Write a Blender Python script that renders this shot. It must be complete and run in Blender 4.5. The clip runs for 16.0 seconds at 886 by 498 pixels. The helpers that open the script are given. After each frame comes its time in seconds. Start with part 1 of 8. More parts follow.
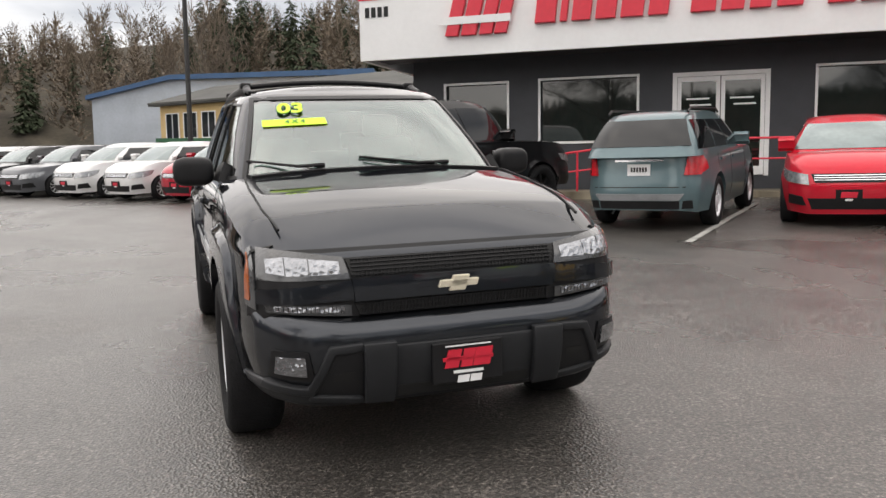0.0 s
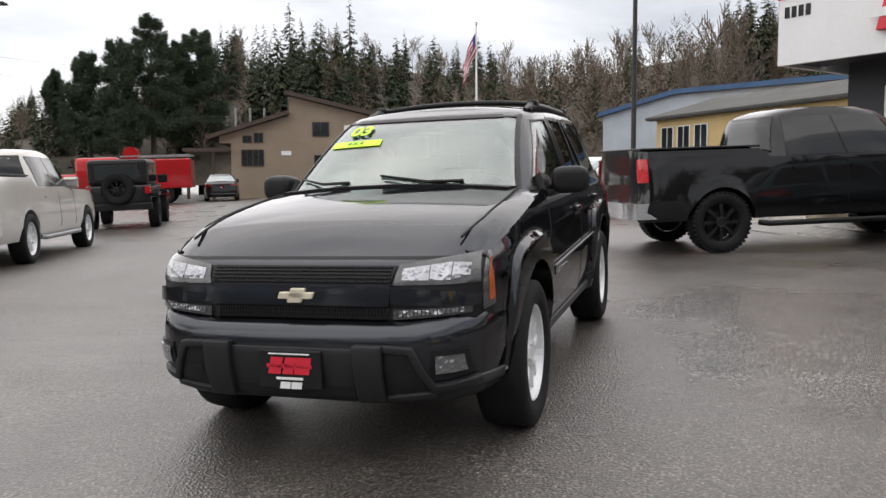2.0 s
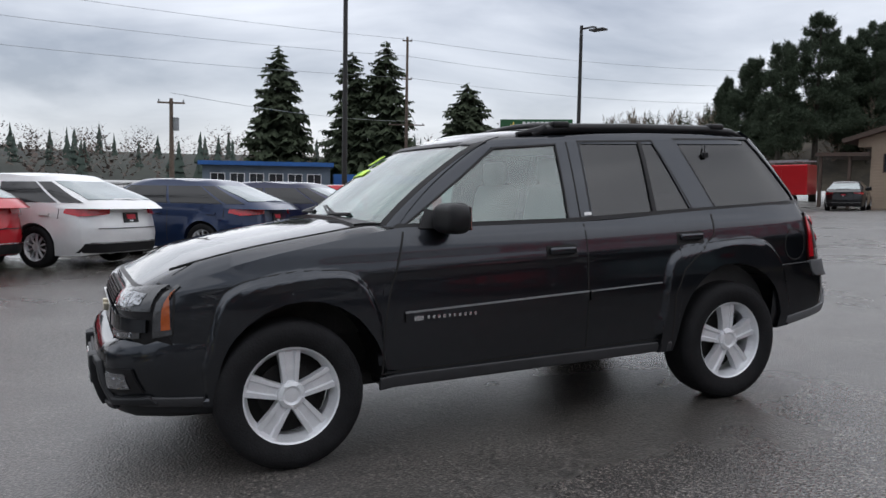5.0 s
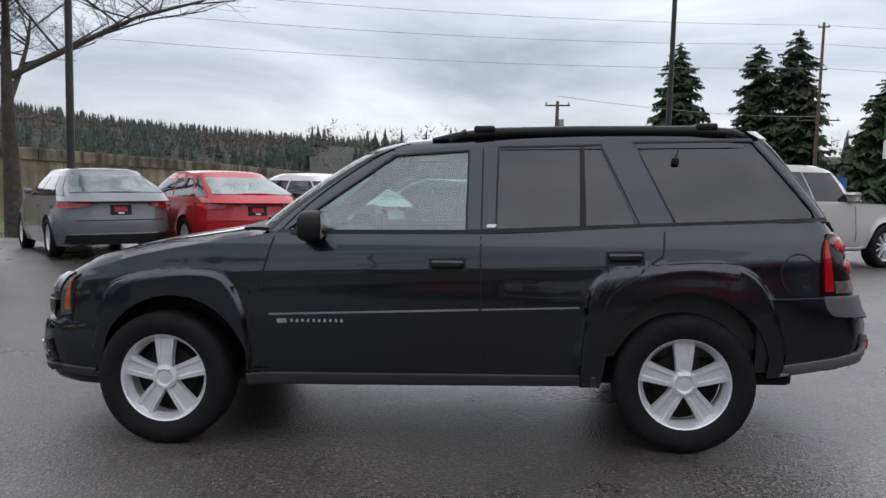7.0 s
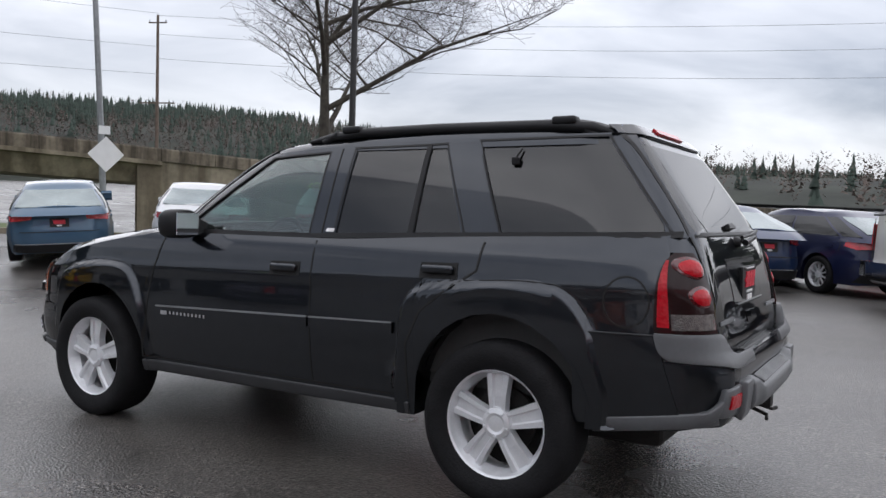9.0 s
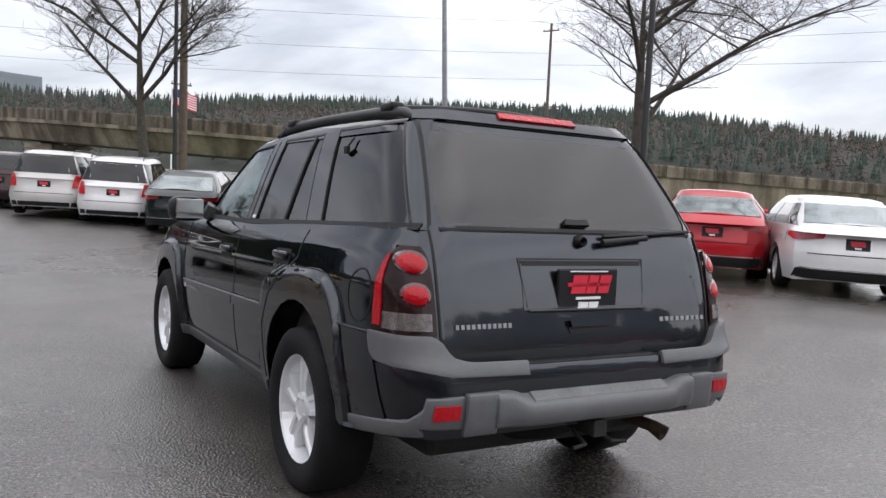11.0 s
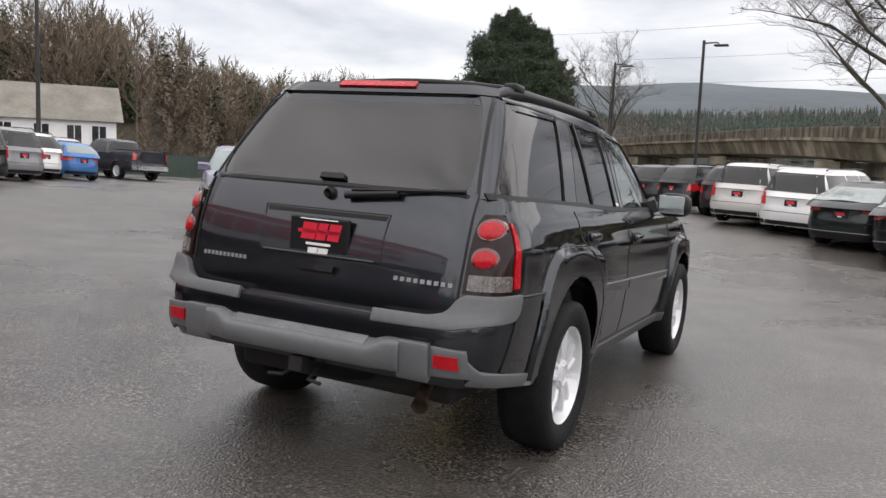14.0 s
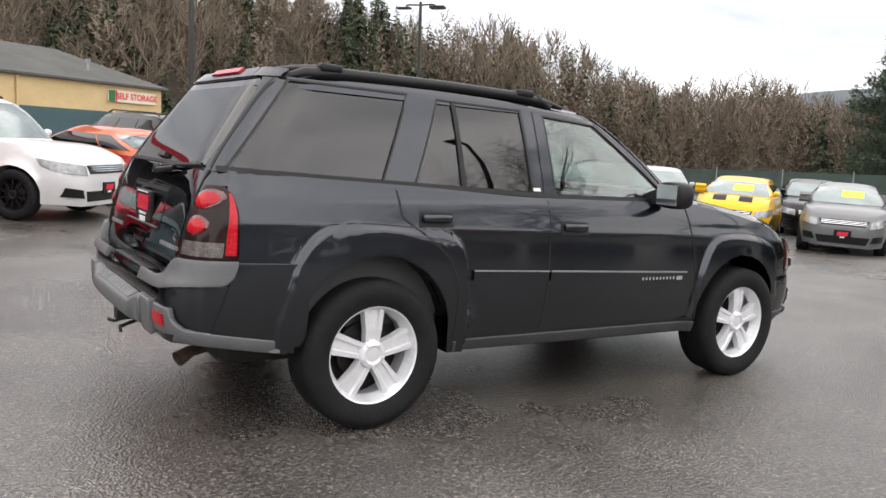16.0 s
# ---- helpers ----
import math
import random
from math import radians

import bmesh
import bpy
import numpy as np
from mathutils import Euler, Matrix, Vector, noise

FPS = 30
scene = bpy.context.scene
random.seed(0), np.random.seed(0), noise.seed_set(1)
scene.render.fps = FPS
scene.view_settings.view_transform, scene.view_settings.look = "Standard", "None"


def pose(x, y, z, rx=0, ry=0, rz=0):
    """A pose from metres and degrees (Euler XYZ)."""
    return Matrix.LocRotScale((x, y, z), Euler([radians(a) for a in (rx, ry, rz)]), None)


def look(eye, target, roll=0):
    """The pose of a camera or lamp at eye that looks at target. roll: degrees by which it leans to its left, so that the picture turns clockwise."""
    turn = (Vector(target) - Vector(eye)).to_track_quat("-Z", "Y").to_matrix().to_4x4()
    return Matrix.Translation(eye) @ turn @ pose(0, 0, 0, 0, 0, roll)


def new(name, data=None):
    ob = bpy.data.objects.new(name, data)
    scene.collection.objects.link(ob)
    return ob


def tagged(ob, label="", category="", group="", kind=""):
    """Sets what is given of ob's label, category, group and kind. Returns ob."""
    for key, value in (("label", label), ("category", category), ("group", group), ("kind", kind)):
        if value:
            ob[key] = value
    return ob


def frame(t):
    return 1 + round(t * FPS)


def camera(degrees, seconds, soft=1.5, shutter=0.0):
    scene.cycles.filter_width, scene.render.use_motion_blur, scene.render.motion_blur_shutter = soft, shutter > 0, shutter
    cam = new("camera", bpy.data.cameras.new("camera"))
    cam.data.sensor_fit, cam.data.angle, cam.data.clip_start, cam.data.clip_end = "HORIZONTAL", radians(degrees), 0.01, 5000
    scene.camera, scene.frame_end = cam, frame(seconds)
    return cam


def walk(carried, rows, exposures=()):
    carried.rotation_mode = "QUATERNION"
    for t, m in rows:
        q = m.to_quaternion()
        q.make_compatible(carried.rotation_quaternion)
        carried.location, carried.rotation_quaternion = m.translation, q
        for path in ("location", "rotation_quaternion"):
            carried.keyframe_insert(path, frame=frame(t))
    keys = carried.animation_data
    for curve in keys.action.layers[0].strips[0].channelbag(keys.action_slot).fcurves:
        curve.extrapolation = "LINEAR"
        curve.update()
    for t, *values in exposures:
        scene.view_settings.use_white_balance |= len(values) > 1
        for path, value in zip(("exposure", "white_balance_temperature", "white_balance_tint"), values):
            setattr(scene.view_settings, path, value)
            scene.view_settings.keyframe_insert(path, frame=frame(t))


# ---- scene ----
cam = camera(57.5, 16.0)
PATH = [
    (0, -1.164, -5.419, 1.200, 84.18, 0.77, -19.01),
    (0.5, -0.461, -5.632, 1.188, 84.62, 1.18, -9.31),
    (1, 0.266, -5.775, 1.211, 84.75, 0.40, -0.60),
    (1.5, 0.997, -5.704, 1.200, 85.08, 0.39, 8.85),
    (2, 1.706, -5.484, 1.212, 85.39, 0.31, 17.75),
    (2.5, 2.350, -5.126, 1.239, 85.54, -0.15, 27.79),
    (3, 2.995, -4.712, 1.283, 85.54, -0.27, 36.59),
    (3.5, 3.551, -4.227, 1.311, 85.61, -0.53, 43.56),
    (4, 4.050, -3.698, 1.353, 85.61, -0.85, 50.47),
    (4.5, 4.460, -3.092, 1.383, 85.50, -0.83, 57.82),
    (5.1, 4.854, -2.296, 1.437, 85.16, -1.03, 66.80),
    (5.7, 5.109, -1.456, 1.482, 84.85, -1.16, 75.81),
    (6.3, 5.226, -0.593, 1.513, 84.69, -1.29, 84.55),
    (7, 5.213, 0.431, 1.540, 84.54, -1.46, 94.42),
    (7.5, 5.042, 1.107, 1.540, 84.76, -1.60, 101.88),
    (8, 4.729, 1.814, 1.499, 85.45, -1.74, 108.24),
    (8.5, 4.420, 2.449, 1.478, 85.82, -2.00, 114.45),
    (9.1, 4.012, 3.154, 1.495, 85.63, -2.14, 122.65),
    (9.7, 3.510, 3.786, 1.502, 85.47, -2.29, 131.02),
    (10.3, 2.951, 4.331, 1.518, 85.13, -2.41, 139.70),
    (11, 2.192, 4.854, 1.543, 84.60, -2.49, 149.67),
    (11.5, 1.569, 5.092, 1.519, 84.49, -2.59, 160.64),
    (12, 0.836, 5.239, 1.514, 84.29, -2.79, 169.77),
    (12.5, 0.078, 5.398, 1.500, 84.27, -2.54, 175.34),
    (13, -0.636, 5.432, 1.494, 84.10, -2.53, 185.17),
    (13.5, -1.358, 5.415, 1.472, 83.71, -2.45, 198.57),
    (14, -2.115, 5.241, 1.450, 83.64, -2.29, 206.88),
    (14.5, -2.742, 4.868, 1.419, 83.58, -1.96, 212.82),
    (15, -3.338, 4.422, 1.421, 83.43, -1.88, 220.92),
    (15.5, -3.828, 3.895, 1.375, 83.99, -1.96, 229.52),
    (16, -4.332, 3.327, 1.395, 83.34, -1.81, 236.34),
]
EXPOSURE = [(0, 0.98, 6950, 12), (2, 0.88, 6700, 12), (4, 0.42, 6150, 11), (7, 0.52, 6200, 13), (8.5, 0.55, 6200, 13), (11, 0.92, 6350, 13), (12.5, 0.88, 6550, 13), (14, 0.95, 6700, 13), (16, 1.32, 6750, 12)]
walk(cam, [(t, pose(x, y, z, rx, ry, rz)) for t, x, y, z, rx, ry, rz in PATH], EXPOSURE)

def make_world():
    """Overcast winter sky: a clear sky under a thick, uneven layer of cloud."""
    w = bpy.data.worlds.new("overcast_sky")
    scene.world = w
    w.use_nodes = True
    nt = w.node_tree
    nt.nodes.clear()
    out = nt.nodes.new("ShaderNodeOutputWorld")
    bg = nt.nodes.new("ShaderNodeBackground")
    sky = nt.nodes.new("ShaderNodeTexSky")
    sky.sky_type = "NISHITA"
    sky.sun_disc = False
    sky.sun_elevation, sky.sun_rotation = radians(SUN_EL), radians(SUN_ROT)
    co = nt.nodes.new("ShaderNodeTexCoord")
    mp = nt.nodes.new("ShaderNodeMapping")
    mp.inputs["Scale"].default_value = (1.0, 1.0, 3.6)
    mp.inputs["Location"].default_value = (0.35, 1.2, 0.1)
    n1 = nt.nodes.new("ShaderNodeTexNoise")
    n1.inputs["Scale"].default_value, n1.inputs["Detail"].default_value, n1.inputs["Roughness"].default_value = 2.6, 7, 0.52
    n1.inputs["Distortion"].default_value = 0.35
    ramp = nt.nodes.new("ShaderNodeValToRGB")
    ramp.color_ramp.elements[0].position, ramp.color_ramp.elements[0].color = 0.30, (0.40, 0.42, 0.46, 1)
    ramp.color_ramp.elements[1].position, ramp.color_ramp.elements[1].color = 0.70, (1.0, 1.0, 1.0, 1)
    scale = nt.nodes.new("ShaderNodeMix")
    scale.data_type, scale.blend_type = "RGBA", "MULTIPLY"
    scale.inputs["Factor"].default_value = 1.0
    scale.inputs[7].default_value = (0.085, 0.085, 0.085, 1)
    mix = nt.nodes.new("ShaderNodeMix")
    mix.data_type = "RGBA"
    mix.inputs["Factor"].default_value = 0.78
    nt.links.new(co.outputs["Generated"], mp.inputs["Vector"])
    nt.links.new(mp.outputs[0], n1.inputs["Vector"])
    nt.links.new(n1.outputs[0], ramp.inputs[0])
    nt.links.new(sky.outputs[0], scale.inputs[6])
    nt.links.new(scale.outputs[2], mix.inputs[6])
    nt.links.new(ramp.outputs[0], mix.inputs[7])
    nt.links.new(mix.outputs[2], bg.inputs[0])
    bg.inputs[1].default_value = SKY
    nt.links.new(bg.outputs[0], out.inputs[0])


SKY = 0.82
SUN_EL, SUN_ROT = 60, 300
make_world()
sun = new("sun", bpy.data.lights.new("sun", "SUN"))
sun.data.energy, sun.data.angle, sun.data.color = 1.5, radians(170), (1.0, 0.97, 0.93)
sun.matrix_world = look((-21, 12, 42), (0, 0, 0))


def mat(name, color, rough=0.5, metal=0.0, vary=0.15, scale=8.0, bump=0.0, bump_scale=60.0, coat=0.0, per_object=0.0, spec=0.5, fine=0.0, island=0.0):
    """A procedural surface: base colour varied at two scales, fine relief, gloss."""
    m = bpy.data.materials.new(name)
    m.use_nodes = True
    nt = m.node_tree
    b = nt.nodes["Principled BSDF"]
    b.inputs["Roughness"].default_value, b.inputs["Metallic"].default_value = rough, metal
    b.inputs["Specular IOR Level"].default_value = spec
    if coat:
        b.inputs["Coat Weight"].default_value, b.inputs["Coat Roughness"].default_value = coat, 0.03
    co = nt.nodes.new("ShaderNodeTexCoord")
    n1 = nt.nodes.new("ShaderNodeTexNoise")
    n1.inputs["Scale"].default_value, n1.inputs["Detail"].default_value = scale, 4
    n2 = nt.nodes.new("ShaderNodeTexNoise")
    n2.inputs["Scale"].default_value, n2.inputs["Detail"].default_value = scale * 9, 3
    nt.links.new(co.outputs["Object"], n1.inputs["Vector"])
    nt.links.new(co.outputs["Object"], n2.inputs["Vector"])
    add = nt.nodes.new("ShaderNodeMath")
    add.operation = "MULTIPLY_ADD"
    add.inputs[1].default_value = 0.45
    nt.links.new(n2.outputs[0], add.inputs[0])
    nt.links.new(n1.outputs[0], add.inputs[2])
    last = add.outputs[0]
    if per_object or island:
        src = nt.nodes.new("ShaderNodeObjectInfo" if per_object else "ShaderNodeNewGeometry")
        a2 = nt.nodes.new("ShaderNodeMath")
        a2.operation = "MULTIPLY_ADD"
        a2.inputs[1].default_value = per_object or island
        nt.links.new(src.outputs["Random" if per_object else "Random Per Island"], a2.inputs[0])
        nt.links.new(last, a2.inputs[2])
        last = a2.outputs[0]
    r = nt.nodes.new("ShaderNodeValToRGB")
    hi = 1.0 + vary
    lo = max(0.0, 1.0 - vary)
    top = 1.05 + (per_object or island)
    r.color_ramp.elements[0].position, r.color_ramp.elements[1].position = 0.42, min(1.0, top)
    r.color_ramp.elements[0].color = (*[c * lo for c in color], 1)
    r.color_ramp.elements[1].color = (*[min(1, c * hi) for c in color], 1)
    nt.links.new(last, r.inputs[0])
    nt.links.new(r.outputs[0], b.inputs["Base Color"])
    if bump:
        n3 = nt.nodes.new("ShaderNodeTexNoise")
        n3.inputs["Scale"].default_value, n3.inputs["Detail"].default_value = bump_scale, 4
        nt.links.new(co.outputs["Object"], n3.inputs["Vector"])
        bp = nt.nodes.new("ShaderNodeBump")
        bp.inputs["Strength"].default_value, bp.inputs["Distance"].default_value = bump, 0.02
        nt.links.new(n3.outputs[0], bp.inputs["Height"])
        nt.links.new(bp.outputs[0], b.inputs["Normal"])
    if fine:
        mr = nt.nodes.new("ShaderNodeMapRange")
        mr.inputs["To Min"].default_value, mr.inputs["To Max"].default_value = max(0.02, rough - fine), min(1, rough + fine)
        nt.links.new(n1.outputs[0], mr.inputs["Value"])
        nt.links.new(mr.outputs[0], b.inputs["Roughness"])
    return m


def paint(name, color, rough=0.32, metal=0.35):
    return mat(name, color, rough, metal, vary=0.06, scale=1.5, coat=0.8, fine=0.05, spec=0.1)


def glass(name, tint=(0.8, 0.85, 0.83), rough=0.0, gloss=0.035):
    """Thin see-through car glass: a clear sheet that mirrors more at a slant."""
    m = bpy.data.materials.new(name)
    m.use_nodes = True
    nt = m.node_tree
    nt.nodes.clear()
    out = nt.nodes.new("ShaderNodeOutputMaterial")
    tr = nt.nodes.new("ShaderNodeBsdfTransparent")
    tr.inputs[0].default_value = (*tint, 1)
    gl = nt.nodes.new("ShaderNodeBsdfGlossy")
    gl.inputs["Roughness"].default_value = 0.01 + rough
    fr = nt.nodes.new("ShaderNodeLayerWeight")
    fr.inputs["Blend"].default_value = 0.5
    pw = nt.nodes.new("ShaderNodeMath")
    pw.operation = "POWER"
    pw.inputs[1].default_value = 4.0
    ma = nt.nodes.new("ShaderNodeMath")
    ma.operation = "MULTIPLY_ADD"
    ma.inputs[1].default_value, ma.inputs[2].default_value = 0.55, gloss
    nt.links.new(fr.outputs["Facing"], pw.inputs[0])
    nt.links.new(pw.outputs[0], ma.inputs[0])
    mx = nt.nodes.new("ShaderNodeMixShader")
    nt.links.new(ma.outputs[0], mx.inputs[0])
    nt.links.new(tr.outputs[0], mx.inputs[1])
    nt.links.new(gl.outputs[0], mx.inputs[2])
    nt.links.new(mx.outputs[0], out.inputs[0])
    return m


def asphalt():
    """Damp worn asphalt: dark stone in a black binder, wet sheets and drier paler patches."""
    m = bpy.data.materials.new("damp_asphalt")
    m.use_nodes = True
    nt = m.node_tree
    b = nt.nodes["Principled BSDF"]
    co = nt.nodes.new("ShaderNodeTexCoord")

    def noise_node(scale, detail, rough=0.55, dist=0.0):
        n = nt.nodes.new("ShaderNodeTexNoise")
        n.inputs["Scale"].default_value, n.inputs["Detail"].default_value, n.inputs["Roughness"].default_value = scale, detail, rough
        n.inputs["Distortion"].default_value = dist
        nt.links.new(co.outputs["Object"], n.inputs["Vector"])
        return n

    def ramp(src, stops):
        r = nt.nodes.new("ShaderNodeValToRGB")
        r.color_ramp.elements[0].position, r.color_ramp.elements[0].color = stops[0][0], (*stops[0][1], 1)
        r.color_ramp.elements[1].position, r.color_ramp.elements[1].color = stops[-1][0], (*stops[-1][1], 1)
        for p, c in stops[1:-1]:
            r.color_ramp.elements.new(p).color = (*c, 1)
        nt.links.new(src, r.inputs[0])
        return r

    big = noise_node(0.16, 5, 0.55, 0.6)
    mid = noise_node(1.3, 5)
    grit = nt.nodes.new("ShaderNodeTexVoronoi")
    grit.inputs["Scale"].default_value = 70
    nt.links.new(co.outputs["Object"], grit.inputs["Vector"])
    fine = noise_node(55, 3, 0.7)
    base = ramp(mid.outputs[0], [(0.3, (0.046, 0.042, 0.038)), (0.7, (0.090, 0.083, 0.076))])
    stones = ramp(fine.outputs[0], [(0.36, (0.30, 0.30, 0.30)), (0.52, (0.95, 0.95, 0.95)), (0.64, (2.4, 2.35, 2.3)), (0.72, (4.6, 4.5, 4.4))])
    mx = nt.nodes.new("ShaderNodeMix")
    mx.data_type, mx.blend_type = "RGBA", "MULTIPLY"
    mx.inputs["Factor"].default_value = 1.0
    nt.links.new(base.outputs[0], mx.inputs[6])
    nt.links.new(stones.outputs[0], mx.inputs[7])
    nt.links.new(mx.outputs[2], b.inputs["Base Color"])
    wet = ramp(big.outputs[0], [(0.34, (0.10, 0.10, 0.10)), (0.46, (0.22, 0.22, 0.22)), (0.58, (0.36, 0.36, 0.36)), (0.70, (0.46, 0.46, 0.46))])
    add = nt.nodes.new("ShaderNodeMath")
    add.operation = "MULTIPLY_ADD"
    add.inputs[1].default_value = 0.16
    nt.links.new(mid.outputs[0], add.inputs[0])
    nt.links.new(wet.outputs[0], add.inputs[2])
    nt.links.new(add.outputs[0], b.inputs["Roughness"])
    b.inputs["Specular IOR Level"].default_value = 1.0
    bp = nt.nodes.new("ShaderNodeBump")
    bp.inputs["Strength"].default_value, bp.inputs["Distance"].default_value = 0.6, 0.007
    nt.links.new(grit.outputs["Distance"], bp.inputs["Height"])
    b2 = nt.nodes.new("ShaderNodeBump")
    b2.inputs["Strength"].default_value, b2.inputs["Distance"].default_value = 0.15, 0.02
    nt.links.new(mid.outputs[0], b2.inputs["Height"])
    nt.links.new(bp.outputs[0], b2.inputs["Normal"])
    nt.links.new(b2.outputs[0], b.inputs["Normal"])
    return m


ASPHALT = asphalt()
def flake_paint(name, color):
    """Dark metallic lacquer: fine flake under a clear coat, slightly uneven from road film."""
    m = mat(name, color, 0.33, 1.0, vary=0.10, scale=1.5, coat=1.0, fine=0.05, spec=0.25)
    m.node_tree.nodes["Principled BSDF"].inputs["Coat IOR"].default_value = 1.47
    m.node_tree.nodes["Principled BSDF"].inputs["Specular Tint"].default_value = (0.25, 0.25, 0.27, 1)
    return m


def faceted(name, color, rough, metal, cells, strength, coat=0.0):
    """A pressed optic: small facets in relief."""
    m = mat(name, color, rough, metal, vary=0.25, scale=14, coat=coat)
    nt = m.node_tree
    nt.nodes["Principled BSDF"].inputs["Specular IOR Level"].default_value = 0.15
    co = nt.nodes.new("ShaderNodeTexCoord")
    vo = nt.nodes.new("ShaderNodeTexVoronoi")
    vo.inputs["Scale"].default_value = cells
    bp = nt.nodes.new("ShaderNodeBump")
    bp.inputs["Strength"].default_value, bp.inputs["Distance"].default_value = strength, 0.01
    nt.links.new(co.outputs["Object"], vo.inputs["Vector"])
    nt.links.new(vo.outputs["Distance"], bp.inputs["Height"])
    nt.links.new(bp.outputs[0], nt.nodes["Principled BSDF"].inputs["Normal"])
    return m


M_HERO = flake_paint("dark_charcoal_metallic_paint", (0.031, 0.035, 0.042))
M_REFLECTOR = faceted("bright_lamp_reflector", (0.30, 0.31, 0.33), 0.22, 1.0, 40, 1.0, 1.0)
M_CLAD = mat("grey_plastic_cladding", (0.017, 0.018, 0.020), 0.5, 0, 0.2, 6, 0.05, 300, spec=0.28)
M_CLADL = mat("pale_grey_bumper_plastic", (0.105, 0.108, 0.113), 0.42, 0, 0.15, 5, 0.05, 300, fine=0.08)
M_TREAD = mat("lightened_tread", (0.24, 0.245, 0.25), 0.5, 0, 0.3, 9, 0.05, 200)
M_SILL = mat("mid_grey_sill_plastic", (0.032, 0.033, 0.036), 0.45, 0, 0.2, 6, 0.05, 300)
M_BLACK = mat("black_plastic", (0.009, 0.009, 0.010), 0.45, 0, 0.2, 10, 0.04, 200, spec=0.3)
M_SEAM = mat("dark_seam", (0.004, 0.004, 0.004), 0.7, 0, 0.1, 10)
M_RUBBER = mat("tyre_rubber", (0.010, 0.010, 0.011), 0.75, 0, 0.35, 12, 0.25, 90, spec=0.22)
M_ALLOY = mat("machined_alloy", (0.72, 0.73, 0.75), 0.35, 0.35, 0.10, 9, fine=0.12)
M_CHROME = mat("chrome", (0.7, 0.71, 0.73), 0.12, 1.0, 0.08, 9)
M_DARKMETAL = mat("dark_underbody", (0.02, 0.019, 0.018), 0.75, 0.2, 0.4, 9, 0.2, 60)
M_RUST = mat("rusty_pipe", (0.075, 0.05, 0.034), 0.75, 0.4, 0.5, 25, 0.2, 80)
M_TINT = glass("dark_tinted_glass", (0.11, 0.115, 0.118), 0.0, 0.085)
M_CLEAR = glass("clear_car_glass", (0.74, 0.84, 0.82), 0.0, 0.13)
M_SCREEN = glass("green_tinted_windscreen", (0.55, 0.70, 0.66), 0.0, 0.25)
M_SHADE = mat("dark_car_glass", (0.008, 0.009, 0.010), 0.05, 0, 0.2, 2, spec=0.55)
M_LIGHTGLASS = mat("windscreen_glass", (0.22, 0.26, 0.26), 0.06, 0.6, 0.25, 1.5, spec=1.0)
M_RED = faceted("red_lamp_lens", (0.40, 0.003, 0.010), 0.3, 0.0, 55, 0.25, 0.5)
M_TAIL = mat("red_tail_lens", (0.50, 0.012, 0.02), 0.2, 0, 0.35, 18, 0.15, 60, coat=1.0)
M_REDDARK = mat("shaded_red_lens_edge", (0.085, 0.006, 0.008), 0.12, 0, 0.3, 12, coat=1.0)
M_AMBER = mat("amber_lens", (0.34, 0.075, 0.014), 0.15, 0, 0.2, 30, 0.1, 180, coat=1.0)
M_LENS = mat("headlamp_lens", (0.30, 0.31, 0.32), 0.1, 0.55, 0.5, 16, 0.3, 45, coat=1.0)
M_SMOKE = mat("smoked_lamp_housing", (0.016, 0.005, 0.005), 0.3, 0, 0.3, 12, coat=0.35, spec=0.1)
M_LAMPDARK = mat("shaded_lamp_bowl", (0.05, 0.052, 0.055), 0.15, 0.2, 0.4, 20, 0.2, 60, coat=1.0)
M_CLEARLENS = mat("clear_reverse_lens", (0.10, 0.085, 0.08), 0.12, 0.2, 0.5, 40, 0.3, 140, coat=1.0)
M_SEAT = mat("pale_grey_seat_leather", (0.30, 0.31, 0.30), 0.6, 0, 0.15, 5, 0.1, 60)
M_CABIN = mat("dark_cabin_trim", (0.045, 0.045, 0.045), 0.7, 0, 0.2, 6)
M_GOLD = mat("gold_emblem", (0.72, 0.66, 0.52), 0.35, 0.3, 0.12, 20)
M_SIGNRED = mat("sign_red", (0.62, 0.02, 0.045), 0.4, 0, 0.08, 10)
M_WHITE = mat("white_paint", (0.78, 0.78, 0.78), 0.45, 0, 0.05, 4)
M_LIME = mat("lime_window_sticker", (0.62, 0.95, 0.05), 0.5, 0, 0.05, 10)
M_GREENINK = mat("green_ink", (0.10, 0.30, 0.06), 0.6, 0, 0.1, 10)
M_CONC = mat("weathered_concrete", (0.25, 0.215, 0.16), 0.85, 0, 0.4, 0.6, 0.25, 12)
M_CONC_DARK = mat("stained_concrete_barrier", (0.15, 0.125, 0.095), 0.85, 0, 0.6, 0.8, 0.3, 10)


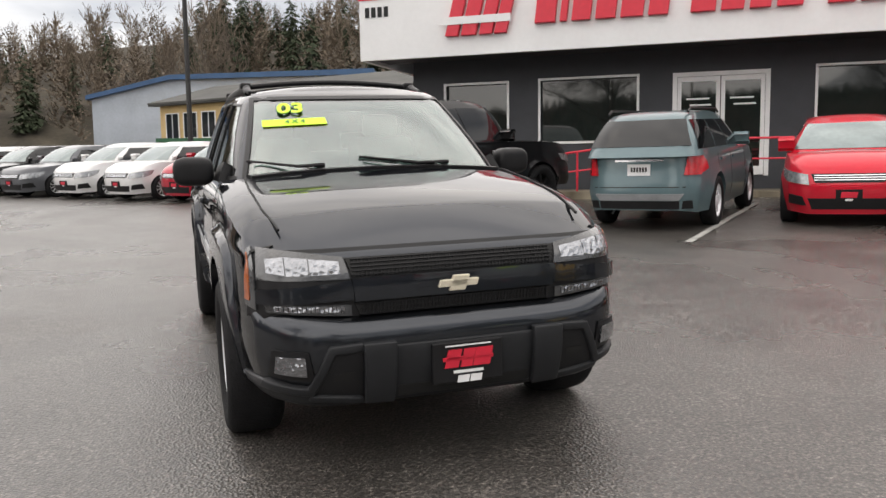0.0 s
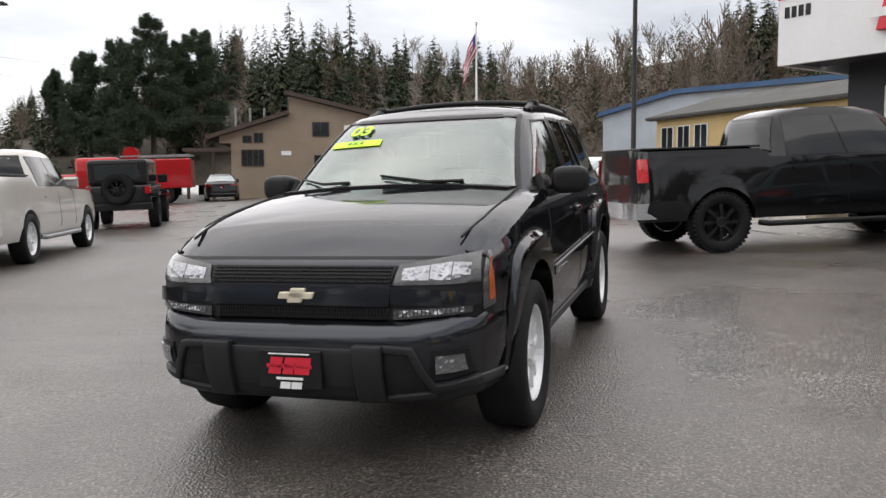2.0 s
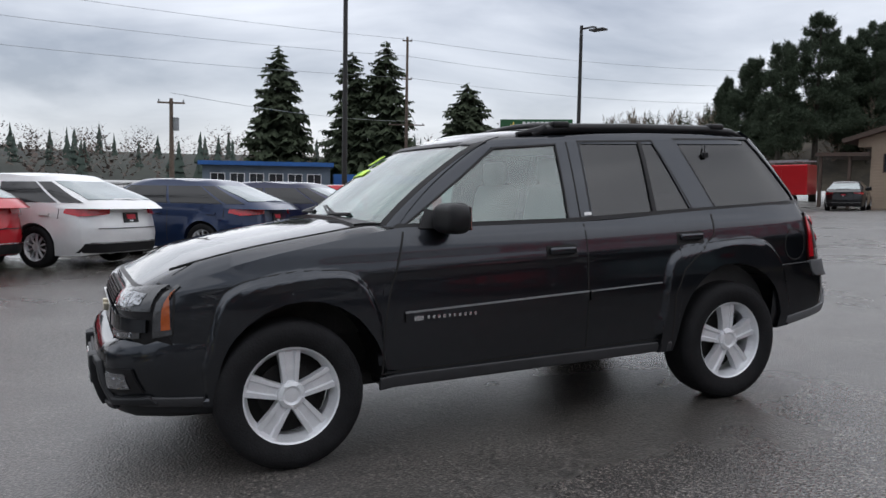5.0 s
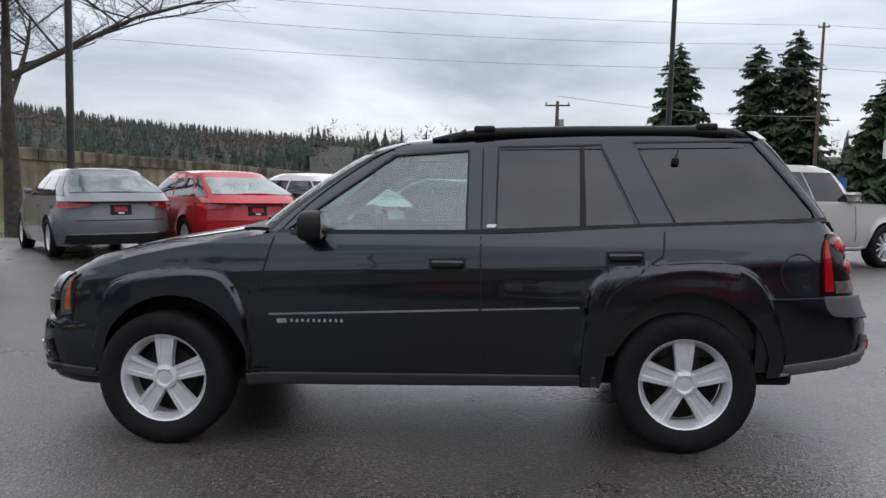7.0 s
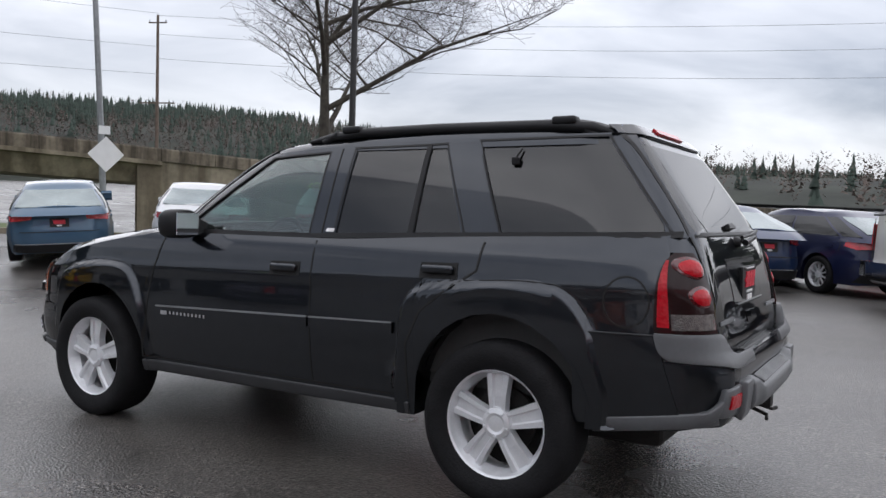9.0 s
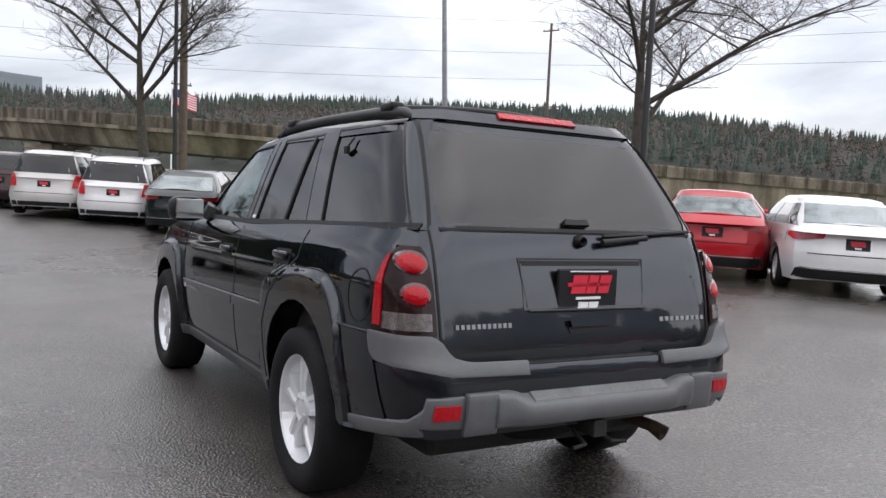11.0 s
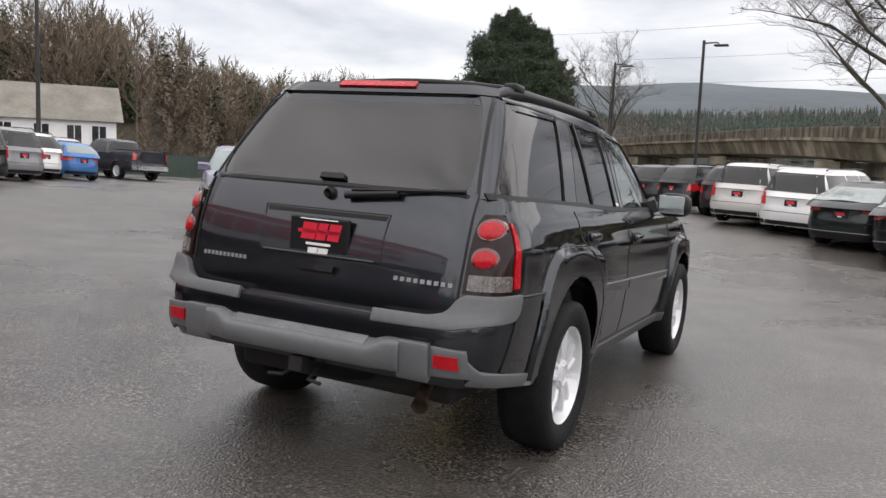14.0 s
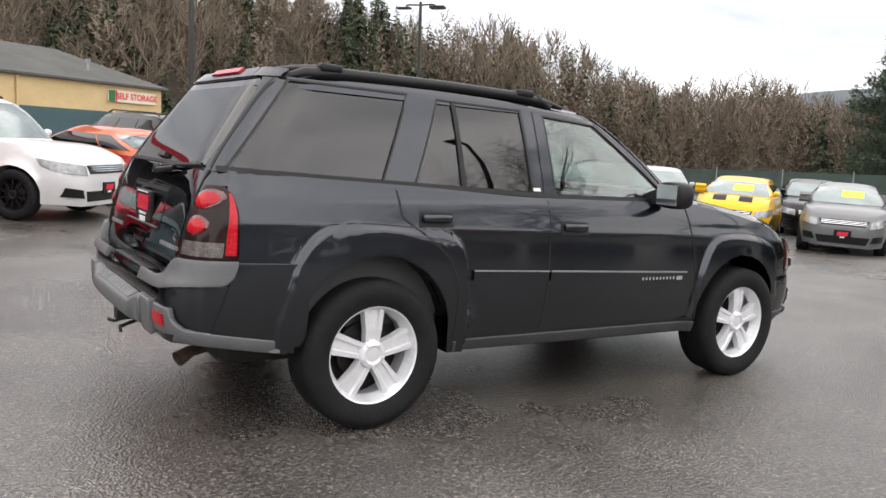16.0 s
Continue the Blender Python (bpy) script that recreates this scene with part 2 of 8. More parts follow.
def streaked(m, dark=0.45, scale=1.6):
    """Adds vertical dirt runs and broad stains to a wall material."""
    nt = m.node_tree
    b = nt.nodes["Principled BSDF"]
    src = b.inputs["Base Color"].links[0].from_socket
    co = nt.nodes.new("ShaderNodeTexCoord")
    mp = nt.nodes.new("ShaderNodeMapping")
    mp.inputs["Scale"].default_value = (scale, scale, scale * 0.12)
    n = nt.nodes.new("ShaderNodeTexNoise")
    n.inputs["Scale"].default_value, n.inputs["Detail"].default_value = 1.6, 6
    r = nt.nodes.new("ShaderNodeValToRGB")
    r.color_ramp.elements[0].position, r.color_ramp.elements[0].color = 0.40, (dark, dark * 0.95, dark * 0.88, 1)
    r.color_ramp.elements[1].position, r.color_ramp.elements[1].color = 0.60, (1.1, 1.1, 1.1, 1)
    mx = nt.nodes.new("ShaderNodeMix")
    mx.data_type, mx.blend_type = "RGBA", "MULTIPLY"
    mx.inputs["Factor"].default_value = 1.0
    nt.links.new(co.outputs["Object"], mp.inputs["Vector"])
    nt.links.new(mp.outputs[0], n.inputs["Vector"])
    nt.links.new(n.outputs[0], r.inputs[0])
    nt.links.new(src, mx.inputs[6])
    nt.links.new(r.outputs[0], mx.inputs[7])
    nt.links.new(mx.outputs[2], b.inputs["Base Color"])


streaked(M_CONC, 0.5, 0.8)
streaked(M_CONC_DARK, 0.35, 1.8)
M_BARK = mat("mossy_bark", (0.055, 0.048, 0.038), 0.9, 0, 0.5, 8, 0.5, 40)
M_TWIG = mat("bare_twigs", (0.055, 0.045, 0.038), 0.9, 0, 0.4, 2, island=0.2)
M_TWIGFAR = mat("distant_bare_woods", (0.115, 0.090, 0.066), 0.95, 0, 0.5, 0.2, island=0.4)
M_NEEDLE = mat("dark_conifer_foliage", (0.044, 0.055, 0.034), 0.95, 0, 0.4, 0.6, island=0.5, spec=0.1)
M_PINE = mat("dense_pine_needles", (0.050, 0.066, 0.044), 0.9, 0, 0.4, 0.5, island=0.5, spec=0.1)
M_TWIGRIDGE = mat("ridge_bare_woods", (0.085, 0.066, 0.056), 0.95, 0, 0.5, 0.2, island=0.4)
M_NEEDLEFAR = mat("distant_conifers", (0.040, 0.052, 0.044), 0.95, 0, 0.5, 0.1, island=0.5, spec=0.1)
M_GRASS = mat("winter_grass", (0.075, 0.105, 0.03), 0.9, 0, 0.4, 3, 0.3, 30)
M_POLE = mat("dark_painted_steel", (0.03, 0.03, 0.03), 0.5, 0.3, 0.2, 6)
M_GREYPOLE = mat("galvanised_steel", (0.28, 0.29, 0.30), 0.5, 0.6, 0.2, 6)
M_WOOD = mat("weathered_pole_wood", (0.12, 0.09, 0.07), 0.9, 0, 0.3, 5, 0.3, 30)


def mesh_of(name, verts, faces, smooth=True):
    me = bpy.data.meshes.new(name)
    me.from_pydata([tuple(v) for v in verts], [], faces)
    if smooth:
        me.polygons.foreach_set("use_smooth", [True] * len(me.polygons))
    me.update()
    if smooth:
        me.set_sharp_from_angle(angle=radians(42))
    return me


def thing(name, m=None, label="", category="", group="", kind=""):
    ob = new(name)
    ob.empty_display_size = 0.2
    if m is not None:
        ob.matrix_basis = m
    return tagged(ob, label, category, group, kind)


def part(name, bm, material, parent=None, label="", smooth=False):
    """Links a bmesh or mesh as one object under a thing or a part."""
    if isinstance(bm, bmesh.types.BMesh):
        me = bpy.data.meshes.new(name)
        bmesh.ops.recalc_face_normals(bm, faces=bm.faces)
        bm.to_mesh(me)
        bm.free()
        if smooth:
            me.polygons.foreach_set("use_smooth", [True] * len(me.polygons))
            me.set_sharp_from_angle(angle=radians(48))
    else:
        me = bm
    if not me.materials:
        me.materials.append(material)
    ob = new(name, me)
    if parent is not None:
        ob.parent = parent
    if label:
        ob["label"] = label
    return ob


def box(bm, x0, x1, y0, y1, z0, z1, bevel=0.0):
    r = bmesh.ops.create_cube(bm, size=1)
    for v in r["verts"]:
        v.co = Vector((x0 + (v.co.x + 0.5) * (x1 - x0), y0 + (v.co.y + 0.5) * (y1 - y0), z0 + (v.co.z + 0.5) * (z1 - z0)))
    if bevel:
        es = {e for v in r["verts"] for e in v.link_edges}
        bmesh.ops.bevel(bm, geom=list(es), offset=bevel, segments=2, affect="EDGES", profile=0.5)
    return bm


def boxes(*specs, bevel=0.0):
    bm = bmesh.new()
    for s in specs:
        box(bm, *s, bevel=bevel)
    return bm


def tube(bm, pts, radii, sides=8, cap=True):
    """A round bar along points; radii one number or one a point."""
    pts = [Vector(p) for p in pts]
    if not isinstance(radii, (list, tuple)):
        radii = [radii] * len(pts)
    rings = []
    for i, p in enumerate(pts):
        d = (pts[min(i + 1, len(pts) - 1)] - pts[max(i - 1, 0)]).normalized()
        a = d.cross(Vector((0, 0, 1)) if abs(d.z) < 0.9 else Vector((1, 0, 0))).normalized()
        b = d.cross(a)
        rings.append([bm.verts.new(p + (a * math.cos(k * math.tau / sides) + b * math.sin(k * math.tau / sides)) * radii[i]) for k in range(sides)])
    for q, r in zip(rings, rings[1:]):
        for k in range(sides):
            bm.faces.new((q[k], q[(k + 1) % sides], r[(k + 1) % sides], r[k]))
    if cap:
        bm.faces.new(rings[0][::-1])
        bm.faces.new(rings[-1])
    return bm


def lathe(bm, profile, sides=32, axis="x", at=(0, 0, 0), close=False):
    """Turns (along, radius) points round an axis."""
    rings = []
    for h, r in profile:
        ring = []
        for k in range(sides):
            a = k * math.tau / sides
            c, s = r * math.cos(a), r * math.sin(a)
            v = {"x": (h, c, s), "y": (c, h, s), "z": (c, s, h)}[axis]
            ring.append(bm.verts.new(Vector(v) + Vector(at)))
        rings.append(ring)
    pairs = list(zip(rings, rings[1:])) + ([(rings[-1], rings[0])] if close else [])
    for q, r in pairs:
        for k in range(sides):
            bm.faces.new((q[k], q[(k + 1) % sides], r[(k + 1) % sides], r[k]))
    return bm


def lerp(a, b, t):
    return a + (b - a) * t


def spline(stops):
    """A smooth function through (x, value) stops (monotone cubic)."""
    xs = [s[0] for s in stops]
    vs = [s[1] for s in stops]
    n = len(xs)
    d = [(vs[i + 1] - vs[i]) / (xs[i + 1] - xs[i]) for i in range(n - 1)]
    m = [d[0]] + [0 if d[i - 1] * d[i] <= 0 else 2 * d[i - 1] * d[i] / (d[i - 1] + d[i]) for i in range(1, n - 1)] + [d[-1]]

    def f(x):
        if x <= xs[0]:
            return vs[0]
        if x >= xs[-1]:
            return vs[-1]
        i = max(k for k in range(n - 1) if xs[k] <= x)
        h = xs[i + 1] - xs[i]
        t = (x - xs[i]) / h
        return ((2 * t**3 - 3 * t**2 + 1) * vs[i] + (t**3 - 2 * t**2 + t) * h * m[i] + (-2 * t**3 + 3 * t**2) * vs[i + 1] + (t**3 - t**2) * h * m[i + 1])

    return f


def words(text, size, m, material, parent=None, name="lettering", depth=0.002, align="CENTER", label="", bold=0.0):
    cu = bpy.data.curves.new(name, "FONT")
    cu.body, cu.size, cu.extrude, cu.align_x, cu.align_y, cu.offset = text, size, depth, align, "CENTER", bold
    tmp = bpy.data.objects.new(name, cu)
    scene.collection.objects.link(tmp)
    dg = bpy.context.evaluated_depsgraph_get()
    me = bpy.data.meshes.new_from_object(tmp.evaluated_get(dg))
    bpy.data.objects.remove(tmp)
    me.materials.clear()
    me.materials.append(material)
    ob = new(name, me)
    ob.matrix_basis = m
    if parent is not None:
        ob.parent = parent
    if label:
        ob["label"] = label
    return ob


def smooth01(a, b, x):
    t = min(1, max(0, (x - a) / (b - a)))
    return t * t * (3 - 2 * t)


SLOPE_X, SLOPE_Y = 0.0218, 0.0318


def ground_z(x, y):
    """The lot: a gentle slope up to the showroom, flatter along the western rows, level far off."""
    r = math.hypot(x, y)
    k = 1.0 if r < 30 else 30 / r
    z = (SLOPE_X * x + SLOPE_Y * y) * k
    z += 0.43 * (1 - smooth01(-6.5, -2.5, x)) * math.exp(-((y + 7) / 9.0) ** 2) * math.exp(-max(0, -x - 12) / 12)
    z += 0.02 * max(0, min(x - 5, 12)) * math.exp(-(y / 15) ** 2)
    # the lane past the western row rises towards the south
    z += 0.055 * min(11.5, max(0, -y - 8)) * (1 - smooth01(1.0, 4.5, x - max(0, -y - 16))) * smooth01(-16, -8, x) * (1 - smooth01(45, 70, -y))
    return z


def on_ground(x, y, heading, lift=0.0):
    """A pose on the lot, nose towards heading (degrees from -y, counter-clockwise), leaning with the slope."""
    e = 0.8
    gx = (ground_z(x + e, y) - ground_z(x - e, y)) / (2 * e)
    gy = (ground_z(x, y + e) - ground_z(x, y - e)) / (2 * e)
    n = Vector((-gx, -gy, 1)).normalized()
    q = Vector((0, 0, 1)).rotation_difference(n).to_matrix().to_4x4()
    return Matrix.Translation((x, y, ground_z(x, y) + lift)) @ q @ Matrix.Rotation(radians(heading), 4, "Z")


class Shell:
    """A rounded hull given by height: nose line, tail line, half width; lower and upper edge along its length."""

    def __init__(self, nose, tail, width, low, high, n=7.0, crown=0.03, flare=None, low_front=None, low_rear=None, crown_n=2.0, bow=0.0, n_rear=None):
        self.F, self.R, self.W, self.low, self.high = nose, tail, width, low, high
        self.n, self.crown, self.flare, self.crown_n = n, crown, flare, crown_n
        self.low_front, self.low_rear = low_front, low_rear
        self.k = 2 ** (-1 / n)
        self.bow = bow
        self.nr = n_rear or n
        self.kr = 2 ** (-1 / self.nr)

    def side(self, sign, y, z):
        f, r = self.F(z), self.R(z)
        yn = max(-1, min(1, (y - (f + r) / 2) / ((r - f) / 2)))
        n = self.n if yn < 0 else self.nr
        w = self.W(z) + (self.flare(y, z) if self.flare else 0)
        return Vector((sign * w * (1 - abs(yn) ** n) ** (1 / n), y, z))

    def end(self, x, z, front):
        f, r = self.F(z), self.R(z)
        w = self.W(z)
        xn = min(1, abs(x / w))
        n = self.n if front else self.nr
        d = (r - f) / 2 * (1 - xn**n) ** (1 / n)
        b = self.bow * (1 - xn * xn) if front else 0
        return Vector((x, (f + r) / 2 - d - b if front else (f + r) / 2 + d, z))

    def front(self, x, z):
        return self.end(x, z, True)

    def rear(self, x, z):
        return self.end(x, z, False)

    def top(self, x, y):
        z = self.high(y)
        q = min(1, abs(x) / self.W(z))
        return Vector((x, y, z + self.crown * (1 - q**self.crown_n)))

    def grid(self, ys, rows, nx=10, under=True, cap=True, cap_to=99.0):
        """Vertices and faces of the hull."""
        k = self.k
        f0, r0 = self.F(0.6), self.R(0.6)
        yc, hl = (f0 + r0) / 2, (r0 - f0) / 2
        kr = self.kr
        yn = sorted({max(-k, min(kr, (y - yc) / hl)) for y in ys} | {-k, kr})
        xn = [lerp(-1, 1, i / nx) for i in range(nx + 1)]
        verts, loops = [], []

        def level(s):
            ring = []
            for sign, seq in ((1, yn), (-1, yn[::-1])):
                for t in seq:
                    y = yc + t * hl
                    lo, hi = self.low(y), self.high(y)
                    z = lo + (hi - lo) * s
                    f, r = self.F(z), self.R(z)
                    ry = (f + r) / 2 + t * (r - f) / 2
                    ring.append(self.side(sign, ry, z))
                fr = sign < 0
                seq2 = [q * (k if fr else kr) for q in xn[1:-1]]
                for q in (seq2[::-1] if sign > 0 else seq2):
                    yend = self.end(q * self.W(0.8), 0.8, fr).y
                    lo = (self.low_rear if not fr else self.low_front)
                    lo = self.low(yend) if lo is None else lo
                    hi = self.high(yend)
                    z = lo + (hi + self.crown * (1 - abs(q) ** self.crown_n) - lo) * s
                    ring.append(self.end(q * self.W(z), z, fr))
            return ring

        for s in rows:
            loops.append(level(s))
        if under:
            base = [Vector((v.x * 0.7, v.y * 0.985, v.z)) for v in loops[0]]
            loops.insert(0, base)
        m = len(loops[0])
        for lp in loops:
            verts += lp
        faces = []
        for a in range(len(loops) - 1):
            for i in range(m):
                j = (i + 1) % m
                faces.append((a * m + i, a * m + j, (a + 1) * m + j, (a + 1) * m + i))
        if cap:
            top = (len(loops) - 1) * m
            ny = len(yn)
            nxi = nx - 1
            left = [top + i for i in range(ny)]
            rear_i = [top + ny + i for i in range(nxi)]
            right = [top + ny + nxi + (ny - 1 - i) for i in range(ny)]
            front_i = [top + 2 * ny + nxi + i for i in range(nxi)]
            grid_rows = []
            for i in range(ny):
                if i == 0:
                    inner = front_i[::-1]
                elif i == ny - 1:
                    inner = rear_i
                else:
                    a, b = verts[left[i]], verts[right[i]]
                    inner = []
                    for q in range(1, nx):
                        x = lerp(a.x, b.x, q / nx)
                        inner.append(len(verts))
                        verts.append(Vector((x, a.y, self.top(x, a.y).z)))
                grid_rows.append([left[i]] + inner + [right[i]])
            for a, b in zip(grid_rows, grid_rows[1:]):
                if verts[b[0]].y > cap_to:
                    break
                for q in range(nx):
                    faces.append((a[q], b[q], b[q + 1], a[q + 1]))
        return verts, faces


def arch_stations(f, r, arches, step=0.14):
    """Stations along the length, close together round the wheel arches."""
    ys = [f + (r - f) * i / int((r - f) / step) for i in range(int((r - f) / step) + 1)]
    for ya, ra in arches:
        ys = [y for y in ys if abs(y - ya) > ra * 1.12]
        ys += [ya + ra * 1.001 * math.cos(math.pi * i / 14) for i in range(15)]
        ys += [ya - ra * 1.1, ya + ra * 1.1]
    return sorted(ys)


def low_edge(sill, arches):
    def f(y):
        z = sill(y) if callable(sill) else sill
        for ya, za, ra in arches:
            d = abs(y - ya)
            if d < ra:
                z = max(z, za + math.sqrt(ra * ra - d * d))
        return z
    return f


def patch(fn, quad, nu=6, nv=4, off=0.004, thick=0.008, outward=(1, 0, 0)):
    """A raised piece of a surface fn(u, v) inside the four corners of quad, in order round it."""
    q = [Vector((a, b)) for a, b in quad]
    out = Vector(outward)

    def uv(i, j):
        a, b = i / nu, j / nv
        return (q[0] * (1 - a) + q[1] * a) * (1 - b) + (q[3] * (1 - a) + q[2] * a) * b

    eps = 0.004
    verts, faces = [], []
    for layer in (off, off - thick):
        for j in range(nv + 1):
            for i in range(nu + 1):
                p = uv(i, j)
                c = fn(p.x, p.y)
                n = (fn(p.x + eps, p.y) - fn(p.x - eps, p.y)).cross(fn(p.x, p.y + eps) - fn(p.x, p.y - eps))
                n = n.normalized() if n.length > 1e-9 else out
                if n.dot(out) < 0:
                    n = -n
                verts.append(c + n * layer)
    w = nu + 1
    m = w * (nv + 1)
    for j in range(nv):
        for i in range(nu):
            a = j * w + i
            faces.append((a, a + 1, a + w + 1, a + w))
            faces.append((m + a, m + a + w, m + a + w + 1, m + a + 1))
    rim = [i for i in range(w)] + [j * w + nu for j in range(1, nv + 1)] + [nv * w + i for i in range(nu - 1, -1, -1)] + [j * w for j in range(nv - 1, 0, -1)]
    for a, b in zip(rim, rim[1:] + rim[:1]):
        faces.append((a, m + a, m + b, b))
    return verts, faces


def dome(fn, cu, cv, ru, rv, off, lift, outward, rings=5, seg=22):
    """A round lens lying on a surface fn(u, v), swelling by lift."""
    out = Vector(outward)
    verts, faces = [], []

    def at(u, v, h):
        c = fn(u, v)
        n = (fn(u + 0.004, v) - fn(u - 0.004, v)).cross(fn(u, v + 0.004) - fn(u, v - 0.004)).normalized()
        return c + (n if n.dot(out) > 0 else -n) * h

    for i in range(rings + 1):
        q = 1 - i / (rings + 0.3)
        for k in range(seg):
            a = math.tau * k / seg
            verts.append(at(cu + ru * q * math.cos(a), cv + rv * q * math.sin(a), off + lift * (1 - q * q) if i else -0.01))
    for i in range(rings):
        for k in range(seg):
            a, b = i * seg + k, i * seg + (k + 1) % seg
            faces.append((a, b, b + seg, a + seg))
    faces.append(tuple(range(rings * seg, (rings + 1) * seg)))
    return verts, faces


def sheet(fn, lo, hi, nu, nv, off, thick, outward):
    """A raised piece of fn(u, v) for u from 0 to 1 and v between the edges lo(u) and hi(u)."""
    return patch(lambda u, v: fn(u, lerp(lo(u), hi(u), v)), [(0, 0), (1, 0), (1, 1), (0, 1)], nu, nv, off, thick, outward)


def merged(*pieces):
    verts, faces = [], []
    for v, f in pieces:
        o = len(verts)
        verts += v
        faces += [tuple(i + o for i in q) for q in f]
    return verts, faces


def strip(fn, pts, width, off=0.003, thick=0.006, outward=(1, 0, 0), per=3):
    """A thin raised band along points of a surface, mitred at its bends."""
    pts = [Vector(p) for p in pts]
    out = Vector(outward)
    fine = []
    for a, b in zip(pts, pts[1:]):
        fine += [a.lerp(b, i / per) for i in range(per)]
    fine.append(pts[-1])
    shut = (pts[0] - pts[-1]).length < 1e-6
    n = len(fine)
    eps = 0.004
    verts, faces = [], []
    for i, p in enumerate(fine):
        a = fine[i - 1] if i else (fine[-2] if shut else None)
        b = fine[i + 1] if i < n - 1 else (fine[1] if shut else None)
        d0 = (p - a).normalized() if a is not None else (b - p).normalized()
        d1 = (b - p).normalized() if b is not None else d0
        m = Vector((-(d0 + d1).y, (d0 + d1).x))
        m = m.normalized() if m.length > 1e-6 else Vector((-d0.y, d0.x))
        m = m * (width / 2) / max(0.5, m.dot(Vector((-d0.y, d0.x))))
        nn = (fn(p.x + eps, p.y) - fn(p.x - eps, p.y)).cross(fn(p.x, p.y + eps) - fn(p.x, p.y - eps))
        nn = nn.normalized() if nn.length > 1e-9 else out
        if nn.dot(out) < 0:
            nn = -nn
        lo, hi = p - m, p + m
        for q, h in ((lo, off - thick), (lo, off), (hi, off), (hi, off - thick)):
            verts.append(fn(q.x, q.y) + nn * h)
    for i in range(n - 1):
        o = 4 * i
        for k in range(3):
            faces.append((o + k, o + k + 1, o + k + 5, o + k + 4))
    if not shut:
        faces.append((0, 1, 2, 3))
        faces.append((4 * n - 1, 4 * n - 2, 4 * n - 3, 4 * n - 4))
    return verts, faces


def wheel_meshes(radius, width, rim_r, style):
    """Tyre and rim about the x axis, outer face towards +x."""
    h = width / 2
    bm = bmesh.new()
    sides = 40
    lathe(bm, [(-h * 0.8, rim_r * 0.98), (-h, rim_r * 1.1), (-h * 1.02, radius * 0.9), (-h * 0.88, radius * 0.98), (-h * 0.5, radius), (0, radius * 1.003), (h * 0.5, radius),
               (h * 0.88, radius * 0.98), (h * 1.02, radius * 0.9), (h * 1.04, radius * 0.84), (h, rim_r * 1.1), (h * 0.8, rim_r * 0.98)], sides)
    if style == "truck":
        for k in range(sides):
            a = (k + 0.5) * math.tau / sides
            for sx in (-1, 1):
                r = bmesh.ops.create_cube(bm, size=1)
                mt = Matrix.Rotation(a, 4, "X") @ Matrix.Translation((sx * h * 0.78, 0, radius * 0.985)) @ Matrix.Diagonal((h * 0.46, radius * 0.085, radius * 0.05, 1))
                bmesh.ops.transform(bm, matrix=mt, verts=r["verts"])
    tyre = bpy.data.meshes.new("tyre")
    bmesh.ops.recalc_face_normals(bm, faces=bm.faces)
    bm.to_mesh(tyre)
    bm.free()
    tyre.polygons.foreach_set("use_smooth", [True] * len(tyre.polygons))
    bm = bmesh.new()
    r = rim_r
    lathe(bm, [(-h * 0.7, r * 0.97), (-h * 0.2, r * 0.88), (h * 0.35, r * 0.86), (h * 0.62, r * 0.93), (h * 0.8, r * 0.965), (h * 0.86, r * 1.0), (h * 0.78, r * 1.02), (h * 0.6, r * 1.0)], sides)
    face = h * 0.62
    count = {"five": 5, "truck": 8}.get(style, 10 if style == "ten" else 5)
    for k in range(count):
        a = k * math.tau / count
        wide = {"five": (0.34, 0.40), "ten": (0.11, 0.12), "truck": (0.16, 0.22)}.get(style, (0.2, 0.26))
        if style == "five":
            # broad spokes with a sunk middle
            rows = []
            for rr, ww, dx in ((r * 0.16, 0.30, 0.0), (r * 0.5, 0.36, 0.008), (r * 0.95, 0.47, 0.0)):
                row = [(face + dx - h * 0.34, -ww * r * 0.53, rr), (face + dx, -ww * r * 0.5, rr), (face + dx, -ww * r * 0.27, rr), (face + dx - 0.012, -ww * r * 0.2, rr),
                       (face + dx - 0.012, ww * r * 0.2, rr), (face + dx, ww * r * 0.27, rr), (face + dx, ww * r * 0.5, rr), (face + dx - h * 0.34, ww * r * 0.53, rr)]
                rows.append([bm.verts.new(Matrix.Rotation(a, 3, "X") @ Vector(p)) for p in row])
            for q in (0, 1):
                for i in range(7):
                    bm.faces.new((rows[q][i], rows[q][i + 1], rows[q + 1][i + 1], rows[q + 1][i]))
            continue
        pts = []
        for rr, ww, dx in ((r * 0.14, wide[0] * 0.62, 0.0), (r * 0.5, wide[0] * 0.72, 0.006), (r * 0.94, wide[1], 0.0)):
            for sgn in (-1, 1):
                pts.append((face + dx, sgn * ww * r * 0.5, rr))
        lo = [(p[0] - h * 0.34, p[1] * 1.05, p[2]) for p in pts]
        vs = [bm.verts.new(Matrix.Rotation(a, 3, "X") @ Vector(p)) for p in pts + lo]
        for q in (0, 2):
            bm.faces.new((vs[q], vs[q + 1], vs[q + 3], vs[q + 2]))
            bm.faces.new((vs[q], vs[q + 2], vs[q + 8], vs[q + 6]))
            bm.faces.new((vs[q + 1], vs[q + 7], vs[q + 9], vs[q + 3]))
    lathe(bm, [(face - 0.03, 0.0001), (face - 0.03, r * 0.3)], 24)
    lathe(bm, [(face - 0.01, r * 0.30), (face + 0.012, r * 0.28), (face + 0.02, r * 0.20), (face + 0.014, r * 0.15), (face + 0.016, 0.0001)], 24)
